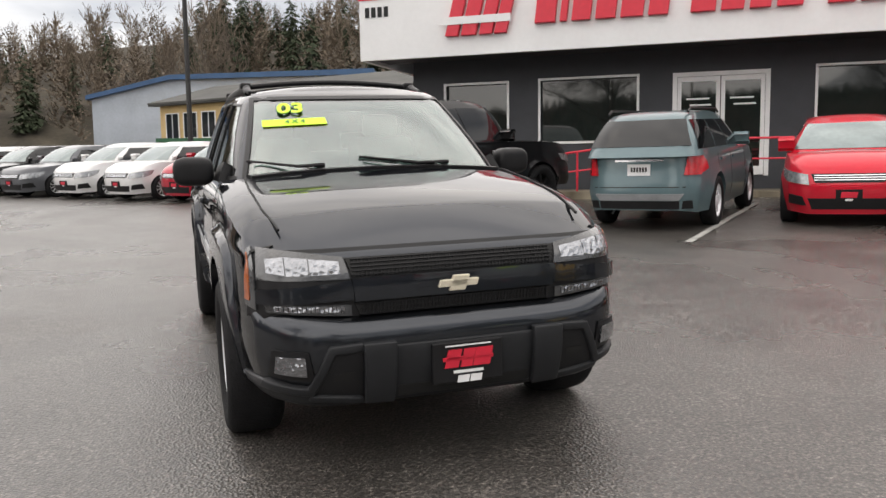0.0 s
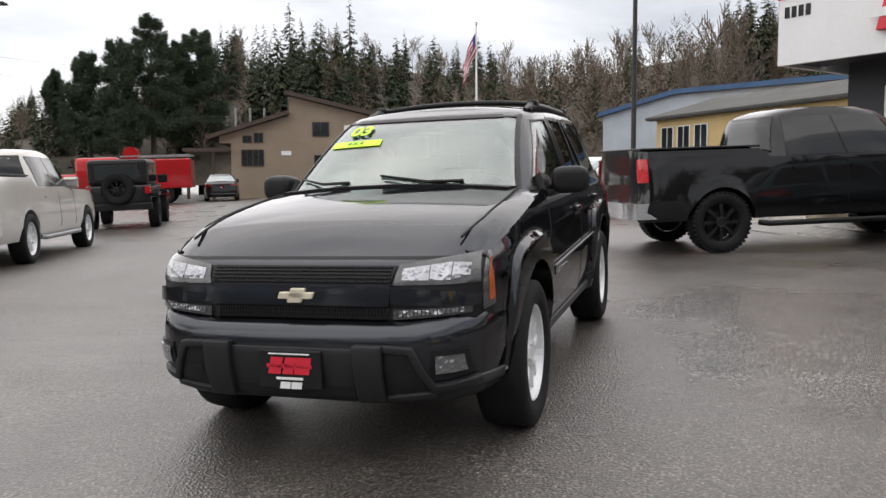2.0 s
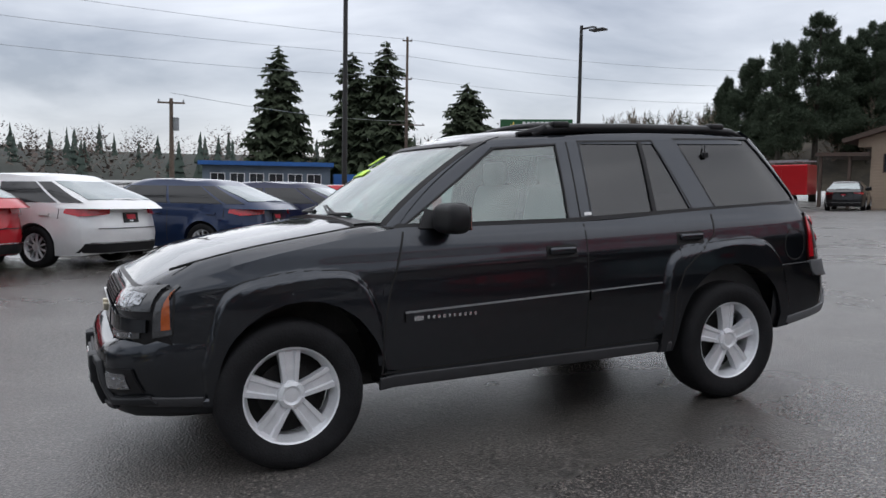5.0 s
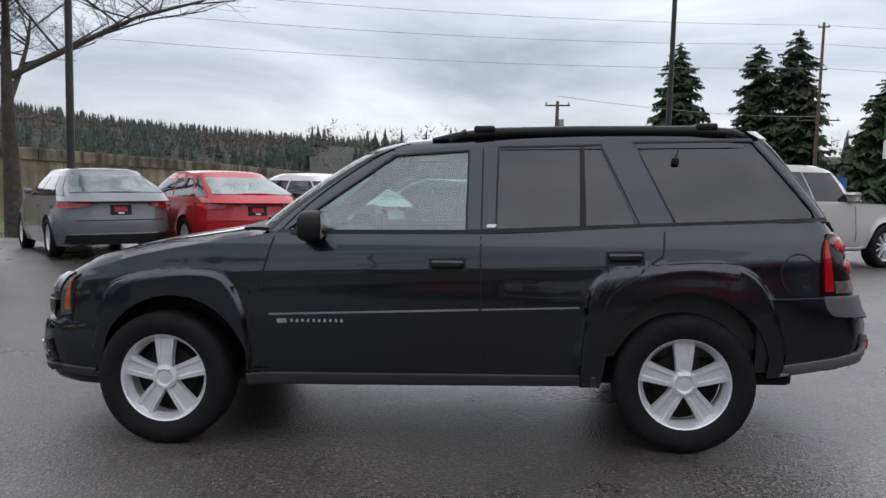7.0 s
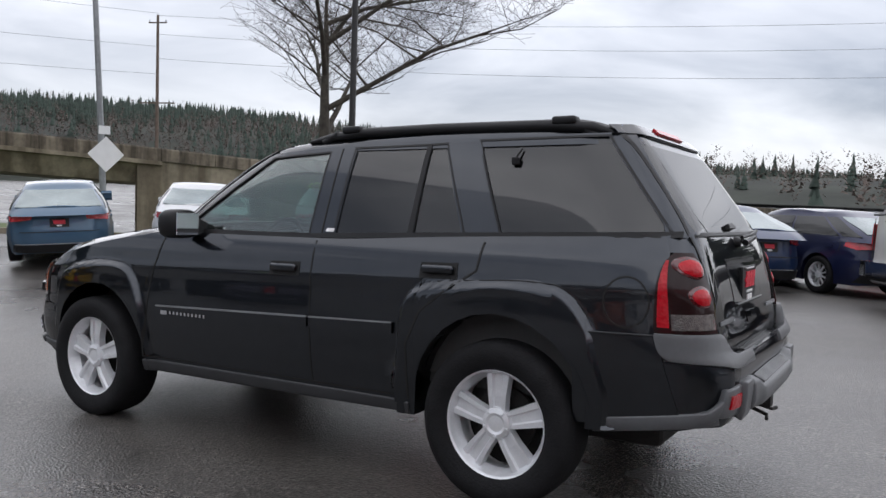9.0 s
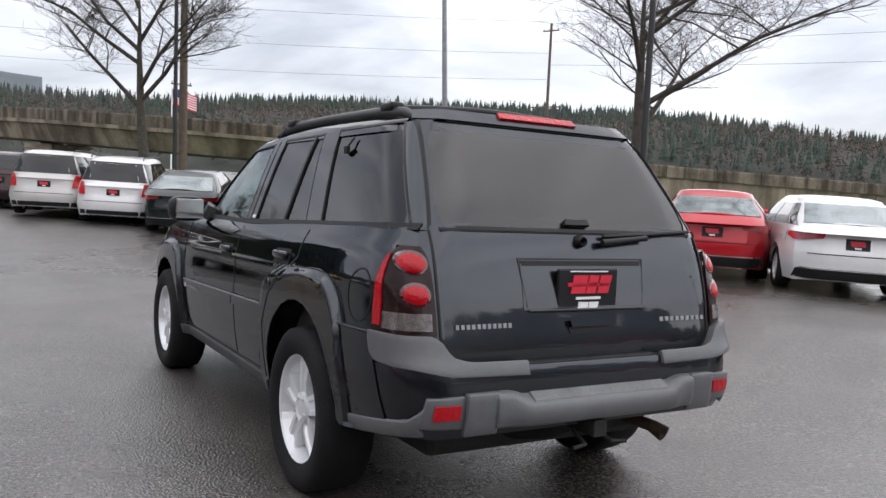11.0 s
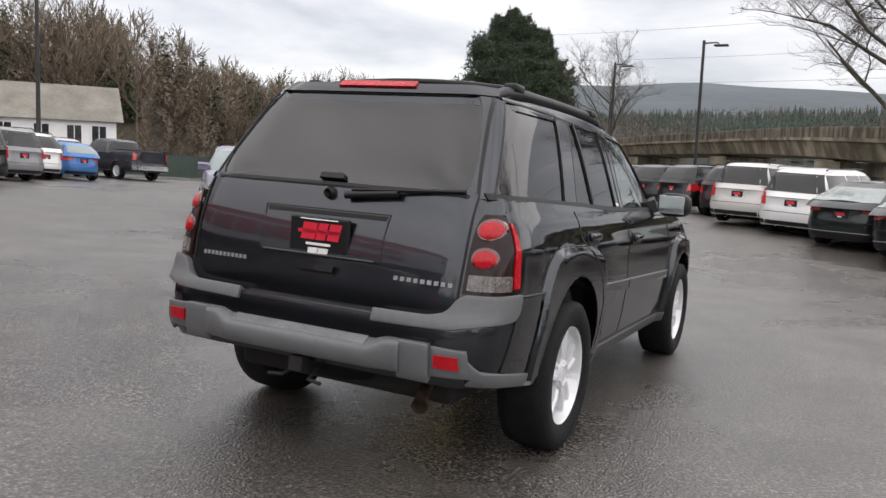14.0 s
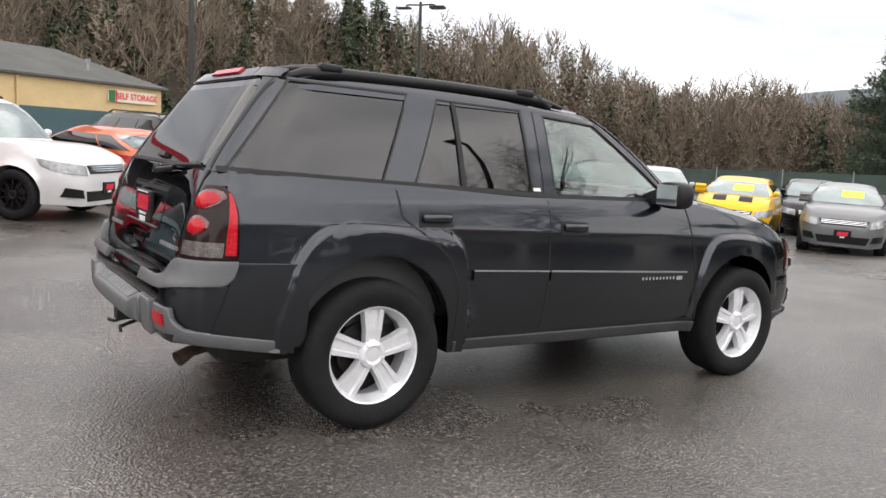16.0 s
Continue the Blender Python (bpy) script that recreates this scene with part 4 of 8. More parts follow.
def build_showroom():
    """Low dark-grey showroom with a deep white fascia."""
    # wall line runs from its near corner along the windows
    p0, p1 = Vector((4.55, 13.25)), Vector((9.6, 9.35))
    d = (p1 - p0).normalized()
    ang = math.degrees(math.atan2(d.y, d.x))
    base = ground_z(6.8, 11.3)
    m = Matrix.Translation((p0.x, p0.y, base)) @ Matrix.Rotation(radians(ang), 4, "Z")
    shop = thing("showroom_building", m, "low dark grey showroom with deep white fascia and red lettering", "building")
    grey = mat("dark_grey_wall_paint", (0.042, 0.045, 0.052), 0.7, 0, 0.15, 2.5, 0.15, 40)
    soffit = mat("dark_soffit", (0.03, 0.032, 0.036), 0.7, 0, 0.15, 2)
    white = mat("white_fascia_panel", (0.74, 0.745, 0.75), 0.4, 0, 0.05, 1.2, 0.02, 20)
    glassm = mat("showroom_glass", (0.010, 0.013, 0.012), 0.03, 0, 0.3, 0.8, spec=0.9)
    top = 3.42
    wins = [(0.82, 2.29, 1.2, 2.55), (3.07, 5.2, 1.2, 2.57), (8.8, 12.4, 1.15, 2.60)]
    doors = (5.95, 7.9, 0.40, 2.60)
    # wall in pieces round the openings
    xs = [0.0]
    for w in [wins[0], wins[1], doors, wins[2]]:
        xs += [w[0], w[1]]
    xs.append(16.0)
    for i in range(0, len(xs), 2):
        part("wall_pier", boxes((xs[i], xs[i + 1], 0, 0.25, -0.4, top)), grey, shop)
    for x0, x1, z0, z1 in wins:
        part("wall_below_window", boxes((x0, x1, 0, 0.25, -0.4, z0)), grey, shop)
        part("lintel", boxes((x0, x1, 0, 0.25, z1, top)), grey, shop)
    part("lintel", boxes((doors[0], doors[1], 0, 0.25, doors[3], top)), grey, shop)
    part("door_step", boxes((doors[0], doors[1], 0, 0.25, -0.4, doors[2])), grey, shop)
    part("side_wall", boxes((0, 0.25, 0.25, 12, -0.4, top)), grey, shop)
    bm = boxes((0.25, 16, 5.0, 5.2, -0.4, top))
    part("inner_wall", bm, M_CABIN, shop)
    for x0, x1, z0, z1 in wins:
        w = part("window", boxes((x0, x1, 0.10, 0.112, z0, z1)), glassm, shop)
        fr = boxes((x0 - 0.05, x1 + 0.05, -0.03, 0.06, z1, z1 + 0.05), (x0 - 0.05, x1 + 0.05, -0.03, 0.06, z0 - 0.05, z0), (x0 - 0.05, x0, -0.03, 0.06, z0, z1), (x1, x1 + 0.05, -0.03, 0.06, z0, z1))
        part("window_frame", fr, M_WHITE, w)
    dr = part("double_door", boxes((doors[0], doors[1], -0.02, 0.10, doors[3] - 0.09, doors[3]), (doors[0], doors[0] + 0.09, -0.02, 0.1, doors[2], doors[3] - 0.09), (doors[1] - 0.09, doors[1], -0.02, 0.1, doors[2], doors[3] - 0.09)), M_WHITE, shop)
    mid = (doors[0] + doors[1]) / 2
    for x0, x1 in ((doors[0] + 0.1, mid - 0.01), (mid + 0.01, doors[1] - 0.1)):
        leaf = part("door_leaf", boxes((x0, x0 + 0.08, 0.0, 0.06, doors[2] + 0.02, doors[3] - 0.1), (x1 - 0.08, x1, 0.0, 0.06, doors[2] + 0.02, doors[3] - 0.1), (x0 + 0.08, x1 - 0.08, 0.0, 0.06, doors[3] - 0.2, doors[3] - 0.1), (x0 + 0.08, x1 - 0.08, 0.0, 0.06, doors[2] + 0.02, doors[2] + 0.2)), M_WHITE, dr)
        part("pane", boxes((x0 + 0.08, x1 - 0.08, 0.025, 0.035, doors[2] + 0.2, doors[3] - 0.2)), glassm, leaf)
        c = (x0 + x1) / 2
        for u0, u1, z0 in ((-0.25, 0.22, 2.02), (-0.18, 0.26, 1.89)):
            part("script_bar", boxes((c + u0, c + u1, 0.015, 0.02, z0, z0 + 0.035)), M_WHITE, leaf)
    # canopy
    part("soffit", boxes((-0.62, 16, -1.25, 0.0, 3.12, 3.2)), soffit, shop)
    fas = part("fascia", boxes((-0.74, 16, -1.37, -1.25, 3.05, 4.55), (-0.74, -0.62, -1.25, 12.0, 3.05, 4.55)), white, shop)
    part("top_band", boxes((-0.76, 16, -1.39, -1.37, 4.36, 4.58), (-0.76, -0.74, -1.37, 12, 4.36, 4.58)), M_SIGNRED, fas, "red band along the top")
    part("roof", boxes((-0.62, 16, 0, 12, 3.42, 3.6)), soffit, shop)
    # number plate of the house as plain bars
    for k in range(4):
        part("number_bar", boxes((-0.60 + k * 0.15, -0.50 + k * 0.15, -1.385, -1.37, 3.98, 4.20)), M_BLACK, fas)
    # raised red sign shapes
    def slab(x, w, z0, z1, lean=0.12):
        bm = bmesh.new()
        box(bm, x, x + w, -1.49, -1.372, z0, z1, 0.01)
        for v in bm.verts:
            v.co.x += (v.co.z - z0) * lean
        part("sign_letter", bm, M_SIGNRED, fas, "red raised sign shape")
    for x, w in ((1.30, 0.28), (1.65, 0.32), (2.05, 0.28), (2.38, 0.26)):
        slab(x, w, 3.45, 4.22, 0.25)
    part("logo_bar", boxes((1.2, 2.75, -1.51, -1.492, 3.68, 3.84)), white, fas)
    x = 3.25
    for w, gap in ((0.42, 0.1), (0.14, 0.1), (0.38, 0.1), (0.40, 0.1), (0.44, 0.1), (0.38, 0.42), (0.46, 0.1), (0.42, 0.1), (0.38, 0.1), (0.46, 0.42), (0.46, 0.1), (0.42, 0.1), (0.38, 0.1)):
        slab(x, w, 3.6, 4.2, 0.12)
        x += w + gap
    # ramp with red rails
    part("kerb_step", boxes((0.0, 14, -1.4, 0, -0.6, 0.12)), M_CONC, shop)
    bm = bmesh.new()
    for x0, x1, z0, z1 in ((2.4, 5.9, 0.75, 1.15), (5.9, 9.2, 1.15, 1.15), (9.2, 11.0, 1.15, 0.75)):
        tube(bm, [(x0, -1.2, z0), (x1, -1.2, z1)], 0.025, 6)
        tube(bm, [(x0, -1.2, z0 - 0.4), (x1, -1.2, z1 - 0.4)], 0.02, 6)
    for x, z in ((2.4, 0.75), (4.1, 0.95), (5.9, 1.15), (9.2, 1.15), (11, 0.75)):
        tube(bm, [(x, -1.2, -0.2), (x, -1.2, z)], 0.025, 6)
    part("handrail", bm, M_SIGNRED, shop, "red painted steel handrail", smooth=True)


build_showroom()


def tri_mesh(name, verts, tris, material, kind="", label="", category=""):
    """One mesh from arrays of corners and triangles."""
    verts = np.asarray(verts, np.float32)
    tris = np.asarray(tris, np.int32)
    me = bpy.data.meshes.new(name)
    me.vertices.add(len(verts))
    me.vertices.foreach_set("co", verts.ravel())
    me.loops.add(len(tris) * 3)
    me.loops.foreach_set("vertex_index", tris.ravel())
    me.polygons.add(len(tris))
    me.polygons.foreach_set("loop_start", np.arange(0, len(tris) * 3, 3, dtype=np.int32))
    me.update()
    me.materials.append(material)
    ob = new(name, me)
    if kind:
        tagged(ob, label, category, kind=kind)
    return ob


def conifer(rng, h, r, boughs, per, low=0.12, ragged=0.5, full=0.75, hang=(-0.7, -0.15), size=1.0):
    """Needle sprays of a conifer: many boughs in an uneven cone, each feathered with small drooping blades."""
    n = boughs
    q = low + (1 - low) * ((np.arange(n) + rng.random(n)) / n) ** 1.15
    reach = r * (1 - q) ** full * (1 - ragged * 0.55 * rng.random(n)) + 0.02 * h * (1 - q) + 0.012 * h
    az = rng.random(n) * 6.283
    droop = rng.uniform(hang[0], hang[1], n)
    d = np.stack([np.cos(az), np.sin(az), droop], 1)
    s = np.stack([-np.sin(az), np.cos(az), np.zeros(n)], 1)
    z0 = np.stack([np.zeros(n), np.zeros(n), q * h], 1)
    f = (0.18 + 0.82 * (np.arange(per) + rng.random((n, per))) / per)[..., None]
    L = reach[:, None, None]
    p = z0[:, None] + d[:, None] * L * f + np.array([0, 0, 1.0]) * L * 0.14 * f * f
    side = rng.choice([-1.0, 1.0], (n, per))[..., None]
    w = L * (0.42 - 0.24 * f) * (0.6 + 0.7 * rng.random((n, per)))[..., None] * size
    fall = -(0.15 + 0.75 * rng.random((n, per)))[..., None] * np.array([0, 0, 1.0])
    tip = p + (s[:, None] * side + fall + d[:, None] * 0.5) * w
    wide = d[:, None] * w * 0.42 + np.array([0, 0, 1.0]) * w * rng.normal(size=(n, per))[..., None] * 0.15
    v = np.stack([p - wide, p + wide, tip], 2).reshape(-1, 3)
    return v, np.arange(len(v)).reshape(-1, 3)


def pine_crown(rng, h, r, boughs, per, low=0.06, full=0.42):
    """A broad pine: upswept boughs ending in rounded masses of short needle tufts."""
    vs = []
    for i in range(boughs):
        q = low + (1 - low) * (i + rng.random()) / boughs
        L = r * (1 - q) ** full * (0.58 + 0.50 * rng.random()) * (0.82 + 0.18 * min(1, q / 0.25)) + 0.25
        a = rng.random() * 6.283
        d = np.array([math.cos(a), math.sin(a), rng.uniform(-0.12, 0.30)])
        s = np.array([-d[1], d[0], 0])
        f = rng.random(per) ** 0.55
        c = np.array([0, 0, q * h]) + d * L * f[:, None] + s * (rng.normal(size=(per, 1)) * 0.22 * L * (1.1 - 0.5 * f[:, None])) + np.array([0, 0, 1.0]) * rng.normal(size=(per, 1)) * 0.20
        c[:, 2] += 0.10 * L * f**2
        for k in range(4):
            u = rng.normal(size=(per, 3)) * 0.75 + np.array([d[0] * 0.5, d[1] * 0.5, 0.45])
            u /= np.linalg.norm(u, axis=1)[:, None]
            w = np.cross(u, rng.normal(size=(per, 3)))
            w /= np.linalg.norm(w, axis=1)[:, None]
            ln = rng.uniform(0.20, 0.42, (per, 1))
            vs.append(np.stack([c - w * 0.028, c + w * 0.028, c + u * ln], 1).reshape(-1, 3))
    v = np.concatenate(vs)
    return v, np.arange(len(v)).reshape(-1, 3)


def trunk_tris(h, r, sides=6):
    v, t = [], []
    for z, q in ((0, 1.0), (h * 0.5, 0.6), (h, 0.08)):
        for k in range(sides):
            a = k * 6.283 / sides
            v.append((q * r * math.cos(a), q * r * math.sin(a), z))
    for i in range(2):
        for k in range(sides):
            a, b = i * sides + k, i * sides + (k + 1) % sides
            t += [(a, b, b + sides), (a, b + sides, a + sides)]
    return np.array(v), np.array(t)


def bare_tree(rng, h, r, levels, kids=(3, 5), spread=0.6, first=0.32, up=0.12, ratio=0.5):
    """Segments (start, end, radii, level) of a leafless tree."""
    segs = []

    def grow(p, d, L, rad, lev):
        n = 7 if lev == 0 else 3 if lev < 2 else 2
        end = 0.90 if lev == 0 else 0.65
        pts = [p]
        for i in range(n):
            d = d + rng.normal(size=3) * (0.035 if lev == 0 else 0.10 * (1 + lev * 0.4))
            d[2] += up * 0.12 * lev
            d = d / np.linalg.norm(d)
            q = pts[-1] + d * L / n
            segs.append((pts[-1], q, rad * (1 - end * i / n), rad * (1 - end * (i + 1) / n), lev))
            pts.append(q)
        if lev >= levels:
            return
        m = rng.integers(kids[0], kids[1] + 1)
        for k in range(m):
            f = first + (1 - first) * (k + rng.random()) / m if lev == 0 else 0.25 + 0.75 * (k + rng.random()) / m
            i = min(n - 1, int(f * n))
            q = pts[i] + (pts[i + 1] - pts[i]) * (f * n - i)
            a = rng.random() * 6.283
            side = np.array([math.cos(a), math.sin(a), 0.15 + 0.35 * rng.random()])
            nd = d * (1 - spread) + side * spread
            nd /= np.linalg.norm(nd)
            grow(q, nd, L * (ratio + 0.22 * rng.random()) * (1.15 - 0.3 * f), max(rad * 0.42 * (1.1 - 0.5 * f), 0.004), lev + 1)

    grow(np.array([0.0, 0, 0]), np.array([0.0, 0, 1]), h * 0.62, r, 0)
    return segs


def segs_tris(segs, sides=3, thin=1.0):
    v, t = [], []
    for p, q, a, b, lev in segs:
        d = q - p
        d = d / (np.linalg.norm(d) + 1e-9)
        x = np.cross(d, (0, 0, 1.0) if abs(d[2]) < 0.9 else (1.0, 0, 0))
        x /= np.linalg.norm(x)
        y = np.cross(d, x)
        n = sides if lev > 1 else sides + 3
        o = len(v)
        for c, r in ((p, a), (q, b)):
            for k in range(n):
                w = k * 6.283 / n
                v.append(c + (x * math.cos(w) + y * math.sin(w)) * max(r * thin, 0.004))
        for k in range(n):
            i, j = o + k, o + (k + 1) % n
            t += [(i, j, j + n), (i, j + n, i + n)]
    return np.array(v), np.array(t)


def scatter(name, templates, places, material, label, category):
    """Many copies of tree meshes joined to one mass of woods: places are (x, y, z, scale, turn, which)."""
    vs, ts, o = [], [], 0
    for x, y, z, s, a, w in places:
        v, t = templates[w]
        c, n = math.cos(a), math.sin(a)
        m = np.array([[c, -n, 0], [n, c, 0], [0, 0, 1]]) * s
        vs.append(v @ m.T + (x, y, z))
        ts.append(t + o)
        o += len(v)
    return tri_mesh(name, np.concatenate(vs), np.concatenate(ts), material, "stuff", label, category)


M_HILL = mat("leaf_litter_hillside", (0.050, 0.042, 0.029), 0.95, 0, 0.7, 0.35, 0.6, 1.2)
M_HILLFAR = mat("far_forest_floor", (0.016, 0.020, 0.013), 0.95, 0, 0.7, 0.03, 0.8, 0.2)
# The mountain's base colour holds the blue-grey haze of distance.
M_MOUNT = mat("haze_tinted_mountain", (0.075, 0.092, 0.105), 1.0, 0, 0.25, 0.004)


def ring_hill(name, az0, az1, d0, d1, crest, z0, material, label, steps=60, rows=6, bulge=0.7):
    """Rising land seen between two bearings (degrees counter-clockwise from +y)."""
    verts, tris = [], []
    for i in range(steps + 1):
        az = lerp(az0, az1, i / steps)
        for j in range(rows + 1):
            q = j / rows
            d = lerp(d0, d1, q)
            a = radians(az)
            wob = 1 + 0.06 * noise.noise(Vector((az * 0.15, q * 2.0, 3.1)))
            z = z0 + (crest(az) - z0) * q**bulge * wob
            verts.append((-math.sin(a) * d, math.cos(a) * d, z))
    w = rows + 1
    for i in range(steps):
        for j in range(rows):
            a = i * w + j
            tris += [(a, a + w, a + w + 1), (a, a + w + 1, a + 1)]
    ob = tri_mesh(name, verts, tris, material, "structure", label, "hillside")
    ob.data.polygons.foreach_set("use_smooth", [True] * len(ob.data.polygons))

    def height(az, d):
        q = min(1, max(0, (d - d0) / (d1 - d0)))
        return z0 + (crest(az) - z0) * q**bulge

    return height


def tiered(rng, r, tiers=5, n=6):
    """A far conifer: ragged drooping tiers that narrow to a spire."""
    v, t = [], []
    for i in range(tiers):
        q = i / tiers
        z0, z1 = 0.06 + 0.86 * q, min(1.0, 0.06 + 0.86 * q + 0.42 * (1 - 0.5 * q))
        o = len(v)
        v.append((rng.normal() * 0.01, rng.normal() * 0.01, z1))
        for k in range(n):
            a = (k + rng.random() * 0.7 + i * 0.5) * 6.283 / n
            rr = r * (1 - q) ** 0.85 * rng.uniform(0.65, 1.15)
            v.append((rr * math.cos(a), rr * math.sin(a), z0 + rng.normal() * 0.025))
        t += [(o, o + 1 + k, o + 1 + (k + 1) % n) for k in range(n)]
    return np.array(v), np.array(t)


rng = np.random.default_rng(7)
CON = [conifer(rng, 1.0, r, n, p, low, rag) for r, n, p, low, rag in ((0.21, 110, 12, 0.06, 0.9), (0.25, 110, 12, 0.03, 1.0), (0.17, 105, 12, 0.12, 1.0), (0.28, 105, 12, 0.15, 1.1))]
CONFAR = [tiered(rng, r, n) for r, n in ((0.20, 5), (0.16, 6), (0.24, 5), (0.18, 5))]
HAZE = [conifer(rng, 1.0, r, 46, 9, 0.10, 0.5, 0.4, (0.3, 1.5), 0.5) for r in (0.26, 0.32, 0.22)]
BARE = [segs_tris(bare_tree(np.random.default_rng(50 + k), 1.0, 0.013, 3, (4, 6), (0.5, 0.35)[k % 2], 0.25, 0.5), 3, 0.8) for k in range(3)] + HAZE
BAREFAR = [conifer(rng, 1.0, r, 18, 4, 0.05, 0.5, 0.35, (0.2, 1.1), 0.7) for r in (0.34, 0.40, 0.30)]


def woods(az0, az1, d0, d1, height, count, share, tall, sky, far=False, seed=1, crest=None):
    """Trees over a hillside; share(az) of conifers; sky(az) bounds how high the tops reach (tangent)."""
    r = np.random.default_rng(seed)
    con, bare = [], []
    tc, tb = (CONFAR, BAREFAR) if far else (CON, BARE)
    for i in range(count):
        az = r.uniform(az0, az1)
        q = r.random() ** 0.8
        d = lerp(d0, d1, q)
        z = height(az, d) - 0.3
        top = sky(az) * d * (0.80 + 0.30 * r.random() ** 1.5) + 1.4
        h = tall * (0.7 + 0.6 * r.random())
        h = min(h, max(top - z, tall * 0.3)) if q < 0.8 else max(min(top - z, tall * 2.0), tall * 0.4)
        if crest:
            h = tall * (0.35 + 0.95 * r.random() ** 1.4)
        a = radians(az)
        row = (-math.sin(a) * d, math.cos(a) * d, z, h, r.random() * 6.28)
        if r.random() < (crest(az, q) if crest else share(az)):
            con.append((*row, int(r.integers(len(tc)))))
        else:
            bare.append((*row[:3], h * 0.95, row[4], int(r.integers(len(tb)))))
    return con, bare


tan = lambda deg: math.tan(radians(deg))
# northern forest
n_sky = spline([(-100, 12), (-40, 12), (-20, 12), (-4, 12.0), (0, 10.8), (8, 9.6), (11, 9.2), (14, 9.6), (20, 10.3), (26, 10.8), (34, 10.4), (37, 9.4), (40, 7.4), (45, 6.2), (50, 5.2), (60, 4.0)])
nt_ = lambda az: tan(n_sky(az))
n_h = ring_hill("hillside_north", -100, 56, 64, 118, lambda az: 1.5 + max(1.5, nt_(az) * 118 - 5.0), 1.2, M_HILL, "wooded hillside behind the lot under bare brush", 70)
n_share = spline([(-100, 0.6), (-30, 0.7), (-5, 0.75), (-1, 0.35), (4, 0.2), (12, 0.35), (17, 0.85), (40, 0.92), (60, 0.6)])
c1, b1 = woods(-40, 54, 68, 117, n_h, 560, n_share, 12.5, nt_, seed=3)
c1b, b1b = woods(-100, -40, 75, 116, n_h, 70, n_share, 12, nt_, seed=4)
# western distance
w_h = ring_hill("hillside_west", 44, 104, 190, 300, lambda az: 3.5 + 300 * tan(1.2), 0.5, M_HILLFAR, "low wooded rise beyond the road", 30)
c2, b2 = woods(46, 104, 150, 290, w_h, 320, lambda az: 0.55 if az < 62 else 0.15, 9, lambda az: tan(4.2 if az < 62 else 3.6), seed=5, far=True)
# southern ridge
s_sky = spline([(92, 2.5), (100, 2.8), (115, 3.6), (122, 4.3), (133, 5.5), (145, 5.8), (157, 5.7), (170, 5.1), (182, 4.9), (196, 4.4), (215, 3.5)])
s_h = ring_hill("hillside_south", 92, 215, 260, 540, lambda az: tan(s_sky(az)) * 540 - 11, -1.0, M_HILLFAR, "long forested ridge beyond the overpass", 80, 8)


def ridge_mix(az, q):
    """Firs along the crest; browner leafless slopes in uneven patches below."""
    n = noise.noise(Vector((az * 0.11, q * 2.2, 0.4)))
    return min(0.97, max(0.05, 0.16 + 0.62 * smooth01(0.45, 0.9, q) + 1.1 * n + (0.15 if az < 150 else 0.0)))


c3, b3 = woods(93, 214, 265, 545, s_h, 15000, None, 7.0, lambda az: tan(s_sky(az)), far=True, seed=6, crest=ridge_mix)
ring_hill("hillside_mountain", 176, 225, 900, 1500, lambda az: 1500 * tan(5.6 - 0.0022 * (az - 192) ** 2), 0, M_MOUNT, "far mountain with blue-grey haze in its colour", 30)
# eastern woods
e_sky = spline([(-160, 3.9), (-151, 4.6), (-147, 5.7), (-140, 5.6), (-136, 6.7), (-132, 8.4), (-126, 9.8), (-121, 10.6), (-117, 12.5), (-112, 13.5), (-95, 13)])
et_ = lambda az: tan(e_sky(az))
e_h = ring_hill("hillside_east", -162, -90, 62, 100, lambda az: max(0.2, et_(az) * 100 - 5.5), -0.4, M_HILL, "brush-covered bank behind the fence", 50)
c4, b4 = woods(-160, -92, 62, 99, e_h, 430, spline([(-160, 0.3), (-140, 0.22), (-125, 0.3), (-117, 0.8), (-110, 0.35), (-95, 0.45)]), 9.0, et_, seed=9)
brush = []
g = np.random.default_rng(77)
for a0, a1, d0, d1, hh, n in ((-40, 52, 66, 112, n_h, 330), (-158, -92, 61, 97, e_h, 720), (-12, 17, 66, 114, n_h, 150)):
    for k in range(n):
        az, q = g.uniform(a0, a1), g.random()
        d = lerp(d0, d1, q)
        brush.append((-math.sin(radians(az)) * d, math.cos(radians(az)) * d, hh(az, d) - 0.3, g.uniform(2.5, 5.5), g.random() * 6.28, int(g.integers(3))))
scatter("brush_thicket", HAZE, brush, M_TWIGFAR, "leafless brown brush between the trees", "brush")
scatter("conifer_woods", CON, c1 + c1b + c4, M_NEEDLE, "dense dark green fir woods", "woods")
scatter("bare_woods", BARE, b1 + b1b + b4, M_TWIGFAR, "leafless brown winter woods", "woods")
scatter("far_conifer_woods", CONFAR, c2 + c3, M_NEEDLEFAR, "distant conifers along the ridge", "woods")
scatter("far_bare_woods", BAREFAR, b2 + b3, M_TWIGRIDGE, "distant leafless brown woods", "woods")


def fir_tree(x, y, h, r, label, seed, layers=44, per=9, low=0.1, ragged=0.5, full=0.75):
    z = ground_z(x, y)
    t = thing("fir_tree", Matrix.Translation((x, y, z)), label, "tree")
    g = np.random.default_rng(seed)
    v, f = trunk_tris(h * 0.97, r * 0.09, 8)
    o = tri_mesh("trunk", v, f, M_BARK)
    o.parent = t
    if full > 0.5:
        v, f = conifer(g, h, r, layers * 5, per * 2, low, ragged, full, size=0.85)
    else:
        v, f = pine_crown(g, h, r, layers * 3 if layers > 40 else layers * 2, 190, low, full + 0.2 if layers > 40 else full)
    o = tri_mesh("crown", v, f, M_NEEDLE if full > 0.5 else M_PINE)
    o.parent = t
    return t


